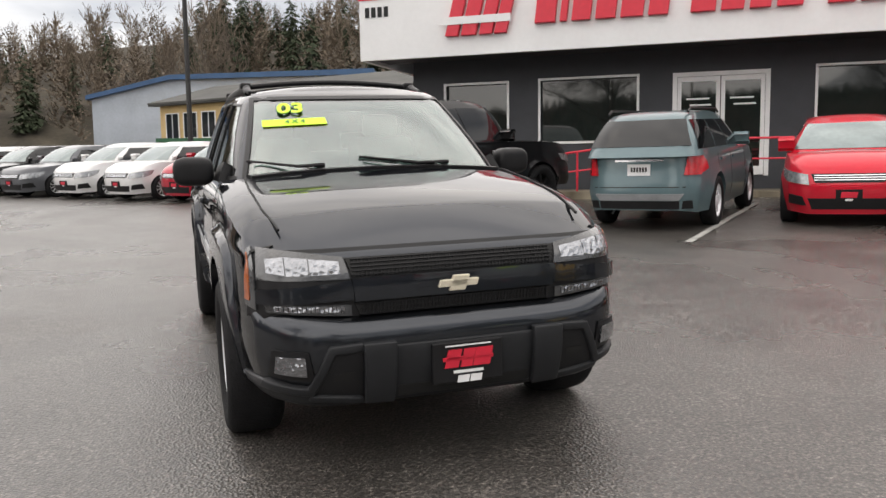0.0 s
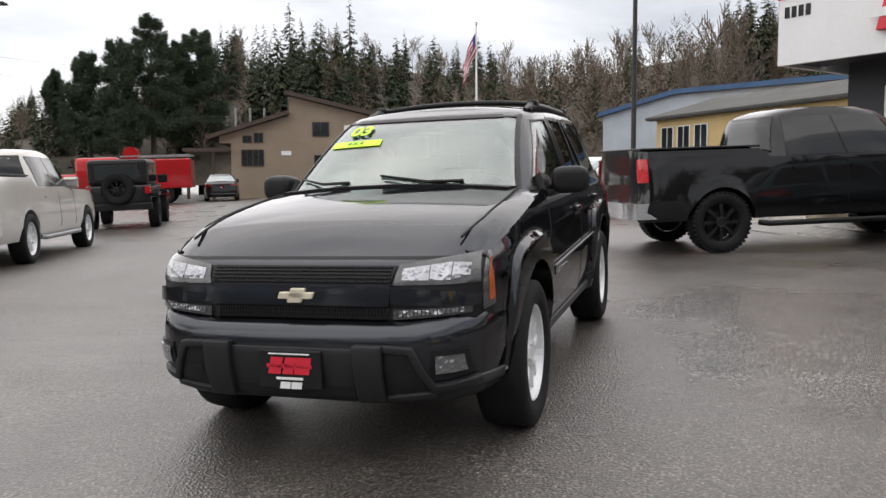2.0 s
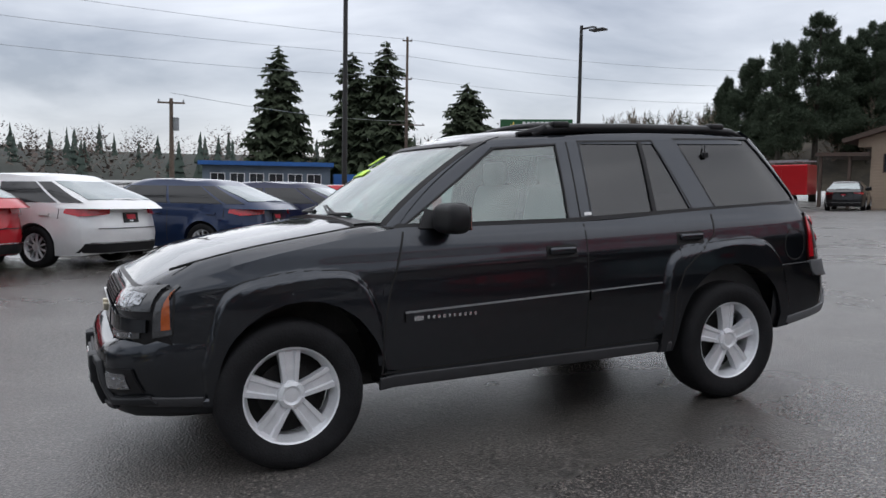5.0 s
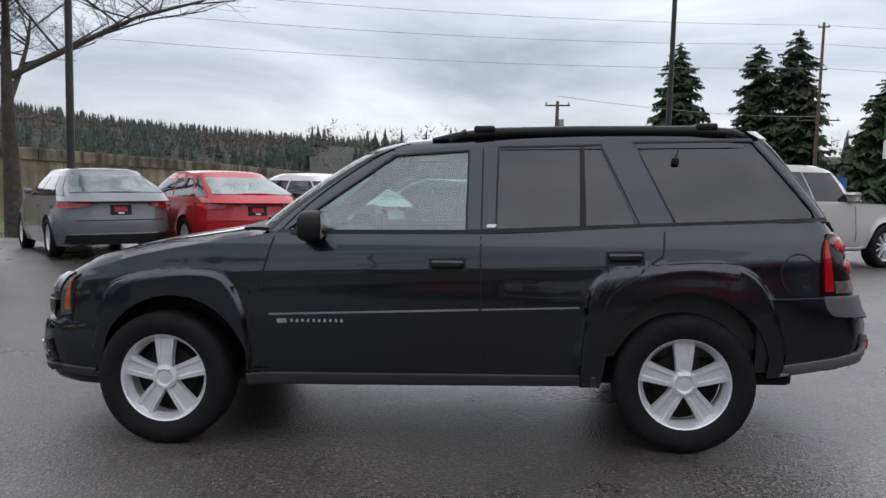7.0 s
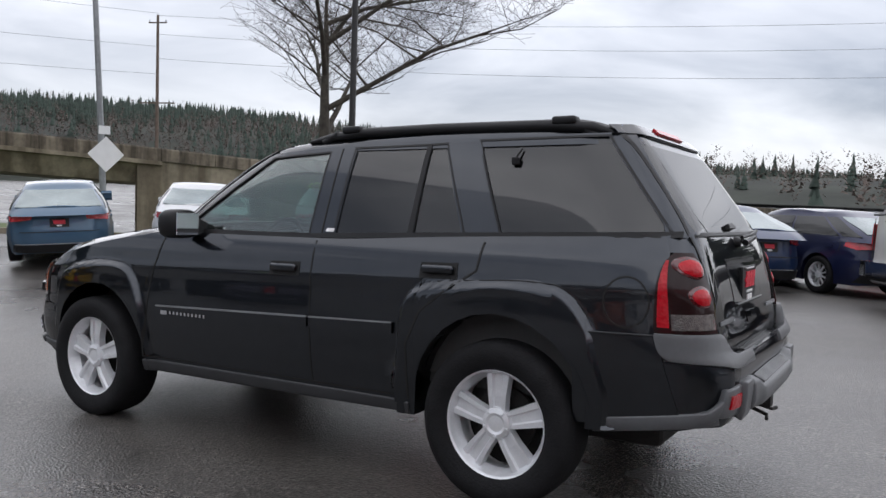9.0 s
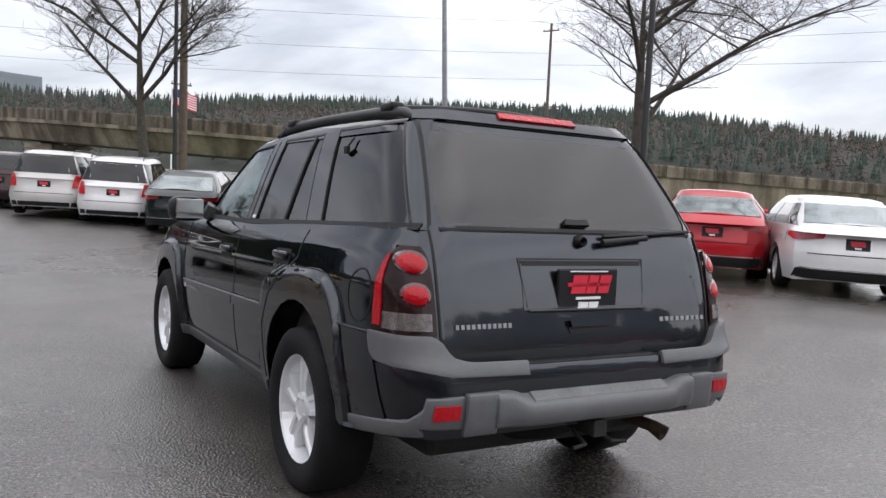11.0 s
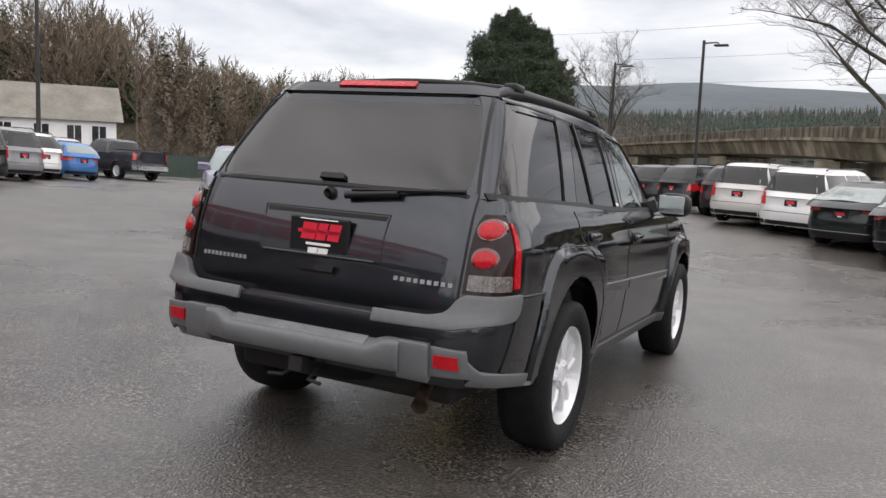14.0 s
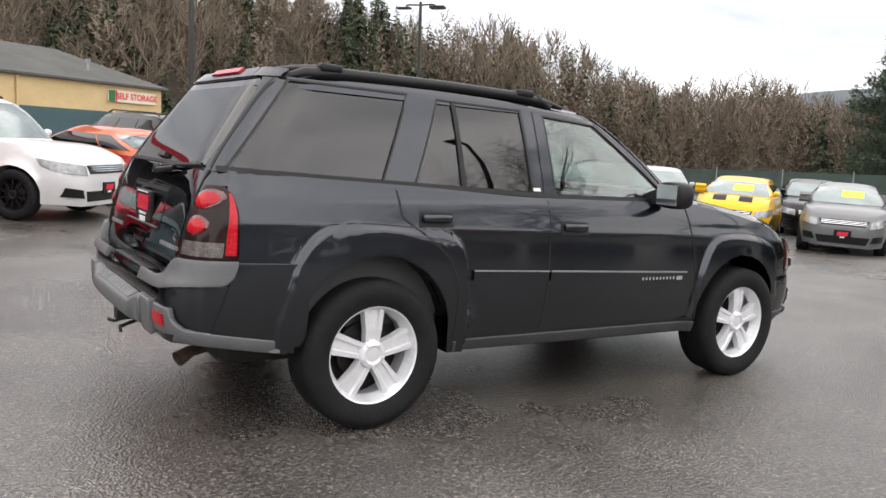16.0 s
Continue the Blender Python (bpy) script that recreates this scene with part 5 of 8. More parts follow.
def polar(az, d, cx=4.4, cy=-3.0):
    a = radians(az)
    return cx - math.sin(a) * d, cy + math.cos(a) * d


for az, d, h, r, sd in ((76.4, 95, 17.0, 5.2, 1), (71.3, 92, 16.0, 4.8, 2), (69.0, 90, 17.0, 4.9, 3), (63.2, 80, 11.3, 5.2, 4)):
    fir_tree(*polar(az, d), h, r, "tall dark fir standing beyond the road", sd, 70, 12, 0.08, 0.6, 0.55)
fir_tree(20.6, -49.6, 11.8, 6.3, "broad dense dark pine beside the fence", 11, 70, 17, 0.04, 0.6, 0.44)
fir_tree(19.9, -54.0, 11.3, 5.0, "broad dense dark pine beside the fence", 12, 60, 17, 0.04, 0.6, 0.48)
# a taller clump before the northern hill
for az, d, h, r, sd in ((28.7, 88, 19.8, 3.0, 25), (26.6, 90, 18.6, 2.8, 26), (24.6, 90, 20.6, 2.8, 27), (21.4, 86, 16.0, 3.2, 28)):
    fir_tree(*polar(az, d, 2.3, -5.1), h, r, "tall dark fir on the wooded slope", sd, 36, 8, 0.12, 0.7)


for az, d, h, r, sd in ((37.3, 72, 14.6, 3.3, 21), (34.3, 74, 13.8, 3.6, 22), (41.2, 73, 11.4, 2.9, 23), (39.4, 70, 12.0, 2.6, 24), (43.2, 80, 10.8, 1.6, 29), (35.8, 76, 13.0, 3.0, 30)):
    fir_tree(*polar(az, d, 1.7, -5.5), h, r, "tall rounded pine with bare lower trunk", sd, 26, 9, 0.33, 0.7, 0.40)


def leafless_tree(x, y, h, r, label, seed, levels=5, kids=(4, 6), spread=0.58, first=0.34, ratio=0.5):
    z = ground_z(x, y)
    t = thing("leafless_tree", Matrix.Translation((x, y, z - 0.05)), label, "tree")
    segs = bare_tree(np.random.default_rng(seed), h, r, levels, kids, spread, first, 0.12, ratio)
    for nm, lo, hi, m in (("trunk", 0, 0, M_BARK), ("branchwork", 1, 2, M_BARK), ("twig_crown", 3, 9, M_TWIG)):
        some = [q for q in segs if lo <= q[4] <= hi]
        if some:
            v, f = segs_tris(some, 3 if lo > 2 else 5, 1.0)
            o = tri_mesh(nm, v, f, m)
            o.parent = t
    return t


leafless_tree(-13.5, -11.4, 12.2, 0.24, "leafless spreading street tree with mossy trunk", 44, 4, (8, 9), 0.70, 0.42, 0.45)
leafless_tree(-3.4, -26.2, 13.0, 0.25, "leafless spreading street tree by the overpass", 42, 4, (8, 9), 0.64, 0.40, 0.43)
leafless_tree(11.5, -44.0, 10.5, 0.22, "leafless street tree farther along", 33, 4, (6, 7), 0.52, 0.3, 0.46)


def lamp_post(x, y, h, turn, arms=1, label="dark steel parking-lot lamp post with flat head"):
    z = ground_z(x, y)
    t = thing("lamp_post", Matrix.Translation((x, y, z)) @ Matrix.Rotation(radians(turn), 4, "Z"), label, "street lamp")
    bm = bmesh.new()
    tube(bm, [(0, 0, 0), (0, 0, h)], [0.085, 0.06], 10)
    part("pole", bm, M_POLE, t, smooth=True)
    part("base", boxes((-0.25, 0.25, -0.25, 0.25, -0.1, 0.55), bevel=0.03), M_CONC, t)
    for k in range(arms):
        s = 1 if k == 0 else -1
        bm = bmesh.new()
        tube(bm, [(0, 0, h - 0.12), (s * 0.5, 0, h - 0.10), (s * 0.62, 0, h - 0.14)], 0.035, 6)
        arm = part("arm", bm, M_POLE, t, smooth=True)
        part("lamp_head", boxes((s * 0.42, s * 1.0, -0.16, 0.16, h - 0.26, h - 0.19), bevel=0.02), M_POLE, arm)
    return t


lamp_post(-19.5, 14.0, 6.95, 20)
lamp_post(4.0, -30.8, 7.1, 180)
lamp_post(10.0, -39.0, 7.2, 180)
lamp_post(24.1, -14.3, 7.3, 40, 2)
lamp_post(19.7, -3.8, 7.9, 40, 2)
lamp_post(-0.35, 20.3, 9.6, 0)
lamp_post(-18.4, 5.0, 9.6, 30)
lamp_post(-10.6, -8.35, 9.2, 60)
lamp_post(-4.0, -24.2, 8.8, 60)

M_FLAGRED, M_FLAGWHITE, M_FLAGBLUE = mat("flag_red", (0.5, 0.03, 0.05), 0.8, 0, 0.1, 3), mat("flag_white", (0.7, 0.7, 0.7), 0.8, 0, 0.1, 3), mat("flag_blue", (0.03, 0.05, 0.2), 0.8, 0, 0.1, 3)


def flag(parent, top, side, drop):
    """A limp striped flag hung from one edge."""
    n = 7
    for k in range(n):
        verts, faces = [], []
        for i in range(9):
            q = i / 8
            for e in (k / n, (k + 1) / n):
                x = side * q * (0.55 + 0.1 * math.sin(5 * q)) + 0.0
                z = top - e * drop * 0.42 - q * drop * 0.75
                y = 0.10 * math.sin(q * 9 + e * 5)
                verts.append((x, y, z))
        for i in range(8):
            faces.append((2 * i, 2 * i + 1, 2 * i + 3, 2 * i + 2))
        part("stripe", mesh_of("stripe", verts, faces), M_FLAGRED if k % 2 == 0 else M_FLAGWHITE, parent)
    verts, faces = [], []
    for i in range(5):
        q = i / 10
        for e in (0, 0.56):
            verts.append((side * q * 0.6, 0.10 * math.sin(q * 9 + e * 5) - 0.015, top - e * drop * 0.42 - q * drop * 0.75))
    for i in range(4):
        faces.append((2 * i, 2 * i + 1, 2 * i + 3, 2 * i + 2))
    part("canton", mesh_of("canton", verts, faces), M_FLAGBLUE, parent)


def flagpole():
    x, y = -8.96, 33.3
    t = thing("flagpole", Matrix.Translation((x, y, ground_z(x, y))) @ Matrix.Rotation(radians(25), 4, "Z"), "tall white flagpole with a limp striped flag", "flagpole")
    bm = bmesh.new()
    tube(bm, [(0, 0, 0), (0, 0, 8.2)], [0.07, 0.04], 10)
    bmesh.ops.create_uvsphere(bm, u_segments=10, v_segments=6, radius=0.08, matrix=Matrix.Translation((0, 0, 8.27)))
    part("pole", bm, M_WHITE, t, smooth=True)
    flag(t, 7.9, -1.4, 2.3)


flagpole()


def utility_pole(x, y, h, turn, arms, label="weathered wooden utility pole with crossarm"):
    t = thing("utility_pole", Matrix.Translation((x, y, ground_z(x, y))) @ Matrix.Rotation(radians(turn), 4, "Z"), label, "utility pole")
    bm = bmesh.new()
    tube(bm, [(0, 0, 0), (0, 0, h)], [0.19, 0.12], 8)
    part("pole", bm, M_WOOD, t, smooth=True)
    for z, w in arms:
        arm = part("crossarm", boxes((-w, w, -0.05, 0.05, z - 0.06, z + 0.06)), M_WOOD, t)
        for s in (-0.9, 0.0, 0.9):
            bm = bmesh.new()
            tube(bm, [(s * w, 0, z + 0.06), (s * w, 0, z + 0.24)], 0.05, 6)
            part("insulator", bm, M_GREYPOLE, arm)
    return t


utility_pole(-74, 29.5, 16.5, 70, [(16.1, 0.5), (7.5, 1.9), (12.2, 0.5)])
up2 = utility_pole(-54.3, 4.0, 7.4, 80, [(7.1, 0.9)], "wooden utility pole with transformer can")
bm = bmesh.new()
tube(bm, [(0.3, 0, 5.2), (0.3, 0, 6.1)], 0.22, 10)
part("transformer", bm, M_GREYPOLE, up2, smooth=True)
utility_pole(-46.6, -59.0, 17.5, 110, [(9.5, 1.8), (16.8, 0.9)])
utility_pole(-5.2, -28.4, 12.0, 60, [(11.5, 0.8)])
utility_pole(-12.5, 8.0 - 70, 9.0, 20, [(8.6, 0.9)])


def wire(a, b, sag, label="thin grey overhead power line across the sky"):
    bm = bmesh.new()
    a, b = Vector(a), Vector(b)
    tube(bm, [a.lerp(b, i / 16) - Vector((0, 0, sag * 4 * (i / 16) * (1 - i / 16))) for i in range(17)], 0.016, 4)
    o = part("power_line", bm, M_GREYPOLE)
    tagged(o, label, "power line", "power lines")


for dz, sag in ((16.3, 1.4), (14.6, 1.6), (12.4, 1.5)):
    wire((-74, 29.5, dz - 0.3), (-46.6, -59, dz), sag)
    wire((-74, 29.5, dz - 0.3), (-70, 95, dz + 1), sag)
for dz in (16.0, 13.0, 10.5):
    wire((-46.6, -59, dz + 0.5), (40, -90, dz + 1), 1.4)
wire((-54.3, 4, 7.2), (-74, 29.5, 7.6), 0.4)


# overpass
BU, BN = Vector((-0.927, 0.375)), Vector((0.375, 0.927))
BP = Vector((-12.1, -28.5))
b_top = spline([(-110, 3.0), (-60, 3.6), (-51, 3.8), (-37, 4.15), (-26, 4.2), (-17, 3.95), (-11, 3.65), (0, 3.15), (6, 2.85), (15, 2.35), (27, 1.9), (40, 1.35), (70, 0.4)])


b_bend = spline([(-120, -78), (-64, -41.5), (-51, -32.5), (-37, -23.5), (-26, -17), (-17.5, -9), (-11, -3.2), (-5, -0.3), (0, 0), (70, 0)])


def along(s, out=0.0):
    p = BP + BU * s + BN * (out + b_bend(s))
    return p.x, p.y


def overpass():
    t = thing("overpass", Matrix.Identity(4), "weathered concrete road overpass with dark stained parapet", "bridge")
    step = 2.4
    s = -64.0
    while s < 62:
        e = s + step - 0.03
        bm = bmesh.new()
        vs = []
        for ss in (s, e):
            zt = b_top(ss)
            for out, z in ((0.0, zt - 0.55), (0.0, zt - 0.06), (-0.03, zt), (-0.28, zt), (-0.28, zt - 0.55)):
                x, y = along(ss, out)
                vs.append(bm.verts.new((x, y, z)))
        for k in range(5):
            bm.faces.new((vs[k], vs[(k + 1) % 5], vs[5 + (k + 1) % 5], vs[5 + k]))
        bm.faces.new(vs[:5][::-1])
        bm.faces.new(vs[5:])
        part("parapet_panel", bm, M_CONC_DARK, t)
        s += step
    # deck edge and beam under the parapet
    verts, faces = [], []
    ss = [-64 + 3 * i for i in range(25)]
    for q in ss:
        zt = b_top(q)
        for out, z in ((0.06, zt - 0.55), (0.06, zt - 0.72), (-0.10, zt - 0.75), (-0.55, zt - 1.55), (-1.6, zt - 1.65), (-9.0, zt - 1.65), (-9.0, zt - 0.55)):
            verts.append((*along(q, out), z))
    for i in range(len(ss) - 1):
        for k in range(7):
            faces.append((7 * i + k, 7 * i + (k + 1) % 7, 7 * i + 7 + (k + 1) % 7, 7 * i + 7 + k))
    part("deck_beam", mesh_of("deck_beam", verts, faces, False), M_CONC, t)
    for q in range(-54, 0, 13):
        bm = bmesh.new()
        for out in (-2.6, -7.0):
            bm = bmesh.new()
            x, y = along(q, out)
            tube(bm, [(x, y, -2.0), (x, y, b_top(q) - 1.6)], 0.55, 14)
            part("pier", bm, M_CONC, t, smooth=True)
        bm = bmesh.new()
        x0, y0 = along(q - 0.6, -0.7)
        x1, y1 = along(q + 0.6, -8.0)
        c = Vector(along(q, -4.3))
        r = bmesh.ops.create_cube(bm, size=1)
        ang = math.atan2(BU.y, BU.x)
        bmesh.ops.transform(bm, matrix=Matrix.Translation((c.x, c.y, b_top(q) - 2.1)) @ Matrix.Rotation(ang, 4, "Z") @ Matrix.Diagonal((1.3, 7.6, 0.7, 1)), verts=r["verts"])
        part("pier_cap", bm, M_CONC, t)
    # retaining wall in panels
    s = 7.0
    while s < 60:
        e = s + 4.76
        bm = bmesh.new()
        vs = []
        for q in (s, e):
            for out, z in ((-0.10, -1.6), (-0.10, b_top(q) - 0.56), (-0.4, b_top(q) - 0.56), (-0.4, -1.6)):
                x, y = along(q, out)
                vs.append(bm.verts.new((x, y, z)))
        for k in range(4):
            bm.faces.new((vs[k], vs[(k + 1) % 4], vs[4 + (k + 1) % 4], vs[4 + k]))
        bm.faces.new(vs[:4][::-1])
        bm.faces.new(vs[4:])
        part("wall_panel", bm, M_CONC, t)
        s += 4.8


overpass()


def verge():
    """Grass strip with a concrete kerb between the lot and the overpass."""
    verts, faces = [], []
    n = 30
    for i in range(n + 1):
        q = lerp(-12, 60, i / n)
        for out in (0.3, 4.0, 9.0, 12.0):
            x, y = along(q, out)
            verts.append((x, y, ground_z(x, y) + (0.22 if out < 12 else 0.14)))
    for i in range(n):
        for k in range(3):
            faces.append((4 * i + k, 4 * i + k + 1, 4 * i + 5 + k, 4 * i + 4 + k))
    tagged(part("verge", mesh_of("verge", verts, faces), M_GRASS), "mown winter grass verge below the overpass", "grass", kind="structure")
    for i in range(n * 2):
        q0, q1 = lerp(-12, 60, i / (2 * n)), lerp(-12, 60, (i + 1) / (2 * n)) - 0.02
        bm = bmesh.new()
        vs = []
        for q in (q0, q1):
            for out, dz in ((12.0, -0.1), (12.15, -0.1), (12.13, 0.15), (12.0, 0.16)):
                x, y = along(q, out)
                vs.append(bm.verts.new((x, y, ground_z(x, y) + dz)))
        for k in range(4):
            bm.faces.new((vs[k], vs[(k + 1) % 4], vs[4 + (k + 1) % 4], vs[4 + k]))
        bm.faces.new(vs[:4][::-1])
        bm.faces.new(vs[4:])
        o = part("kerb", bm, M_CONC)
        tagged(o, "pale concrete kerb stone along the verge", "kerb", "kerbs", "structure")


verge()


def road_sign():
    x, y = -11.6, -18.5
    t = thing("road_sign", Matrix.Translation((x, y, ground_z(x, y))) @ Matrix.Rotation(radians(-18), 4, "Z"), "grey back of a diamond road sign on a tall galvanised pole", "sign")
    bm = bmesh.new()
    tube(bm, [(0, 0, 0), (0.10, 0, 3), (0.45, 0, 10.5)], [0.10, 0.09, 0.07], 10)
    part("pole", bm, M_GREYPOLE, t, smooth=True)
    bm = bmesh.new()
    box(bm, -0.38, 0.38, 0.12, 0.135, -0.38, 0.38)
    d = part("diamond_plate", bm, M_WHITE, t)
    d.matrix_basis = Matrix.Translation((0, 0, 2.55)) @ Matrix.Rotation(radians(45), 4, "Y")
    part("small_plate", boxes((-0.12, 0.22, 0.12, 0.13, 3.15, 3.4)), M_WHITE, t)


road_sign()


def place(az, d, cx, cy):
    a = radians(az)
    return cx - math.sin(a) * d, cy + math.cos(a) * d


def face_to(x, y, cx, cy):
    """Turn that puts local -y towards (cx, cy)."""
    return math.degrees(math.atan2(cy - y, cx - x)) + 90


def storage_sign():
    x, y = -24.2, 15.1
    t = thing("storage_sign", Matrix.Translation((x, y, 0.2)) @ Matrix.Rotation(radians(face_to(x, y, 2.4, -5)), 4, "Z") @ Matrix.Scale(0.62, 4), "roadside billboard with red storage lettering on white and green", "sign")
    part("post", boxes((-1.9, -1.6, 0.1, 0.4, -1.5, 3.6)), M_WHITE, t)
    part("post", boxes((1.6, 1.9, 0.1, 0.4, -1.5, 3.6)), M_WHITE, t)
    grn = mat("sign_green", (0.015, 0.09, 0.03), 0.5, 0, 0.1, 3)
    yel = mat("sign_yellow", (0.6, 0.42, 0.08), 0.6, 0, 0.1, 3)
    pan = part("panel", boxes((-2.4, 2.4, -0.1, 0.15, 3.55, 6.2), bevel=0.02), M_WHITE, t)
    part("top_strip", boxes((-2.4, 2.4, -0.12, -0.1, 5.62, 6.2)), grn, pan)
    for k in range(10):
        part("number_bar", boxes((-0.9 + k * 0.3, -0.7 + k * 0.3, -0.135, -0.12, 5.75, 6.05)), M_WHITE, pan)
    bm = bmesh.new()
    vs = [bm.verts.new(p) for p in ((-2.4, -0.13, 4.55), (-2.4, -0.13, 6.2), (-0.95, -0.13, 6.2))]
    bm.faces.new(vs)
    part("corner", bm, grn, pan)
    for k in range(5):
        part("name_bar", boxes((-2.2 + k * 0.16, -2.1 + k * 0.16, -0.15, -0.135, 5.1 + k * 0.17, 5.35 + k * 0.17)), yel, pan)
    rot = Matrix.Rotation(radians(90), 4, "X")
    words("HEATED", 0.55, Matrix.Translation((-1.0, -0.115, 4.95)) @ rot, M_SIGNRED, pan)
    words("SELF", 0.95, Matrix.Translation((1.15, -0.115, 5.1)) @ rot, M_SIGNRED, pan, bold=0.02)
    words("STORAGE", 0.98, Matrix.Translation((0.0, -0.115, 4.1)) @ rot, M_SIGNRED, pan, bold=0.02)
    part("lower_frame", boxes((-1.9, 1.5, -0.06, 0.1, 1.2, 3.4)), yel, t)
    low = part("letter_board", boxes((-1.2, 1.2, -0.10, -0.06, 2.2, 3.2)), M_WHITE, t)
    words("AVAILABLE", 0.4, Matrix.Translation((0, -0.115, 2.95)) @ rot, M_BLACK, low)
    for k in range(3):
        part("text_bar", boxes((-0.95, 0.6 + 0.1 * k, -0.11, -0.10, 2.32 + k * 0.15, 2.40 + k * 0.15)), M_BLACK, low)


storage_sign()


def lap_siding(name, color, pitch=0.2):
    """Painted lap boards: soft horizontal shadow steps by relief."""
    m = mat(name, color, 0.75, 0, 0.12, 0.8)
    nt = m.node_tree
    b = nt.nodes["Principled BSDF"]
    co = nt.nodes.new("ShaderNodeTexCoord")
    wv = nt.nodes.new("ShaderNodeTexWave")
    wv.wave_profile, wv.bands_direction = "SAW", "Z"
    wv.inputs["Scale"].default_value = 0.31416 / pitch * 1.0
    bp = nt.nodes.new("ShaderNodeBump")
    bp.inputs["Strength"].default_value, bp.inputs["Distance"].default_value = 0.8, 0.03
    nt.links.new(co.outputs["Object"], wv.inputs["Vector"])
    nt.links.new(wv.outputs["Fac"], bp.inputs["Height"])
    nt.links.new(bp.outputs[0], b.inputs["Normal"])
    return m


def prism(profile, y0, y1):
    bm = bmesh.new()
    a = [bm.verts.new((x, y0, z)) for x, z in profile]
    b = [bm.verts.new((x, y1, z)) for x, z in profile]
    n = len(profile)
    for i in range(n):
        bm.faces.new((a[i], a[(i + 1) % n], b[(i + 1) % n], b[i]))
    bm.faces.new(a[::-1])
    bm.faces.new(b)
    return bm


M_DARKPANE = mat("dark_window_pane", (0.02, 0.024, 0.028), 0.08, 0, 0.3, 1, spec=0.8)
M_ROOFDARK = mat("dark_shingle_roof", (0.07, 0.07, 0.065), 0.85, 0, 0.3, 0.6, 0.3, 8)


def pane_on(parent, x0, x1, z0, z1, y=-0.02, frame_mat=None):
    w = part("window", boxes((x0, x1, y - 0.02, y + 0.03, z0, z1)), M_DARKPANE, parent)
    f = 0.06
    part("window_frame", boxes((x0 - f, x1 + f, y - 0.05, y, z1, z1 + f), (x0 - f, x1 + f, y - 0.05, y, z0 - f, z0), (x0 - f, x0, y - 0.05, y, z0, z1), (x1, x1 + f, y - 0.05, y, z0, z1), ((x0 + x1) / 2 - 0.02, (x0 + x1) / 2 + 0.02, y - 0.05, y - 0.021, z0, z1)), frame_mat or M_WHITE, w)


def tan_building():
    x, y = -18.8, 37.4
    t = thing("tan_building", Matrix.Translation((x, y, 0.26)) @ Matrix.Rotation(radians(25), 4, "Z") @ Matrix.Scale(0.79, 4), "tan lap-sided office with steep split shed roof", "building")
    tan_m = lap_siding("tan_lap_siding", (0.30, 0.235, 0.175))
    brown = mat("brown_fascia", (0.06, 0.04, 0.03), 0.7, 0, 0.2, 2)
    prof = [(-7.2, 0.2), (8.2, 0.2), (8.2, 4.9), (-3.0, 7.6), (-3.05, 6.2), (-8.0, 4.7), (-8.0, 4.2), (-7.2, 4.2)]
    part("wall", prism(prof, 0, 14), tan_m, t)
    for a, b in (((-3.35, 7.72), (8.7, 4.86)), ((-8.8, 4.45), (-2.95, 6.3))):
        d = Vector((b[0] - a[0], b[1] - a[1])).normalized()
        n = Vector((-d.y, d.x)) * 0.28
        n = n if n.y > 0 else -n
        part("roof", prism([(a[0], a[1]), (b[0], b[1]), (b[0] + n.x, b[1] + n.y), (a[0] + n.x, a[1] + n.y)], -0.6, 14.5), brown, t)
    part("clerestory", prism([(-3.02, 6.25), (-3.0, 7.55), (-3.12, 7.55), (-3.12, 6.25)], 0.2, 13.8), M_DARKPANE, t)
    for x0, x1, z0, z1 in ((-1.3, -0.2, 4.75, 5.7), (1.85, 2.9, 4.7, 5.6), (-1.2, -0.1, 2.5, 3.3), (1.9, 2.95, 2.5, 3.3), (-6.4, -5.7, 2.6, 3.7), (-5.6, -4.9, 2.6, 3.7), (-6.3, -5.75, 4.3, 4.7), (-5.5, -4.95, 4.3, 4.9)):
        pane_on(t, x0, x1, z0, z1, -0.02, brown)
    part("air_unit", boxes((0.95, 1.5, -0.3, 0.1, 5.1, 5.5), bevel=0.02), M_WHITE, t)
    part("porch", boxes((-10.5, -7.2, -0.5, 8, 3.6, 3.85), (-10.3, -10.1, -0.3, -0.1, 0.2, 3.6), (-8.5, -8.3, -0.3, -0.1, 0.2, 3.6)), brown, t)
    part("notice", boxes((-3.6, -2.9, -0.05, 0, 3.35, 3.65)), M_WHITE, t)
    for xx in (-5.2, -6.3, -7.4):
        bm = bmesh.new()
        tube(bm, [(xx, 5, 5), (xx, 5, 7.2)], 0.09, 8)
        part("vent_pipe", bm, M_GREYPOLE, t)


tan_building()


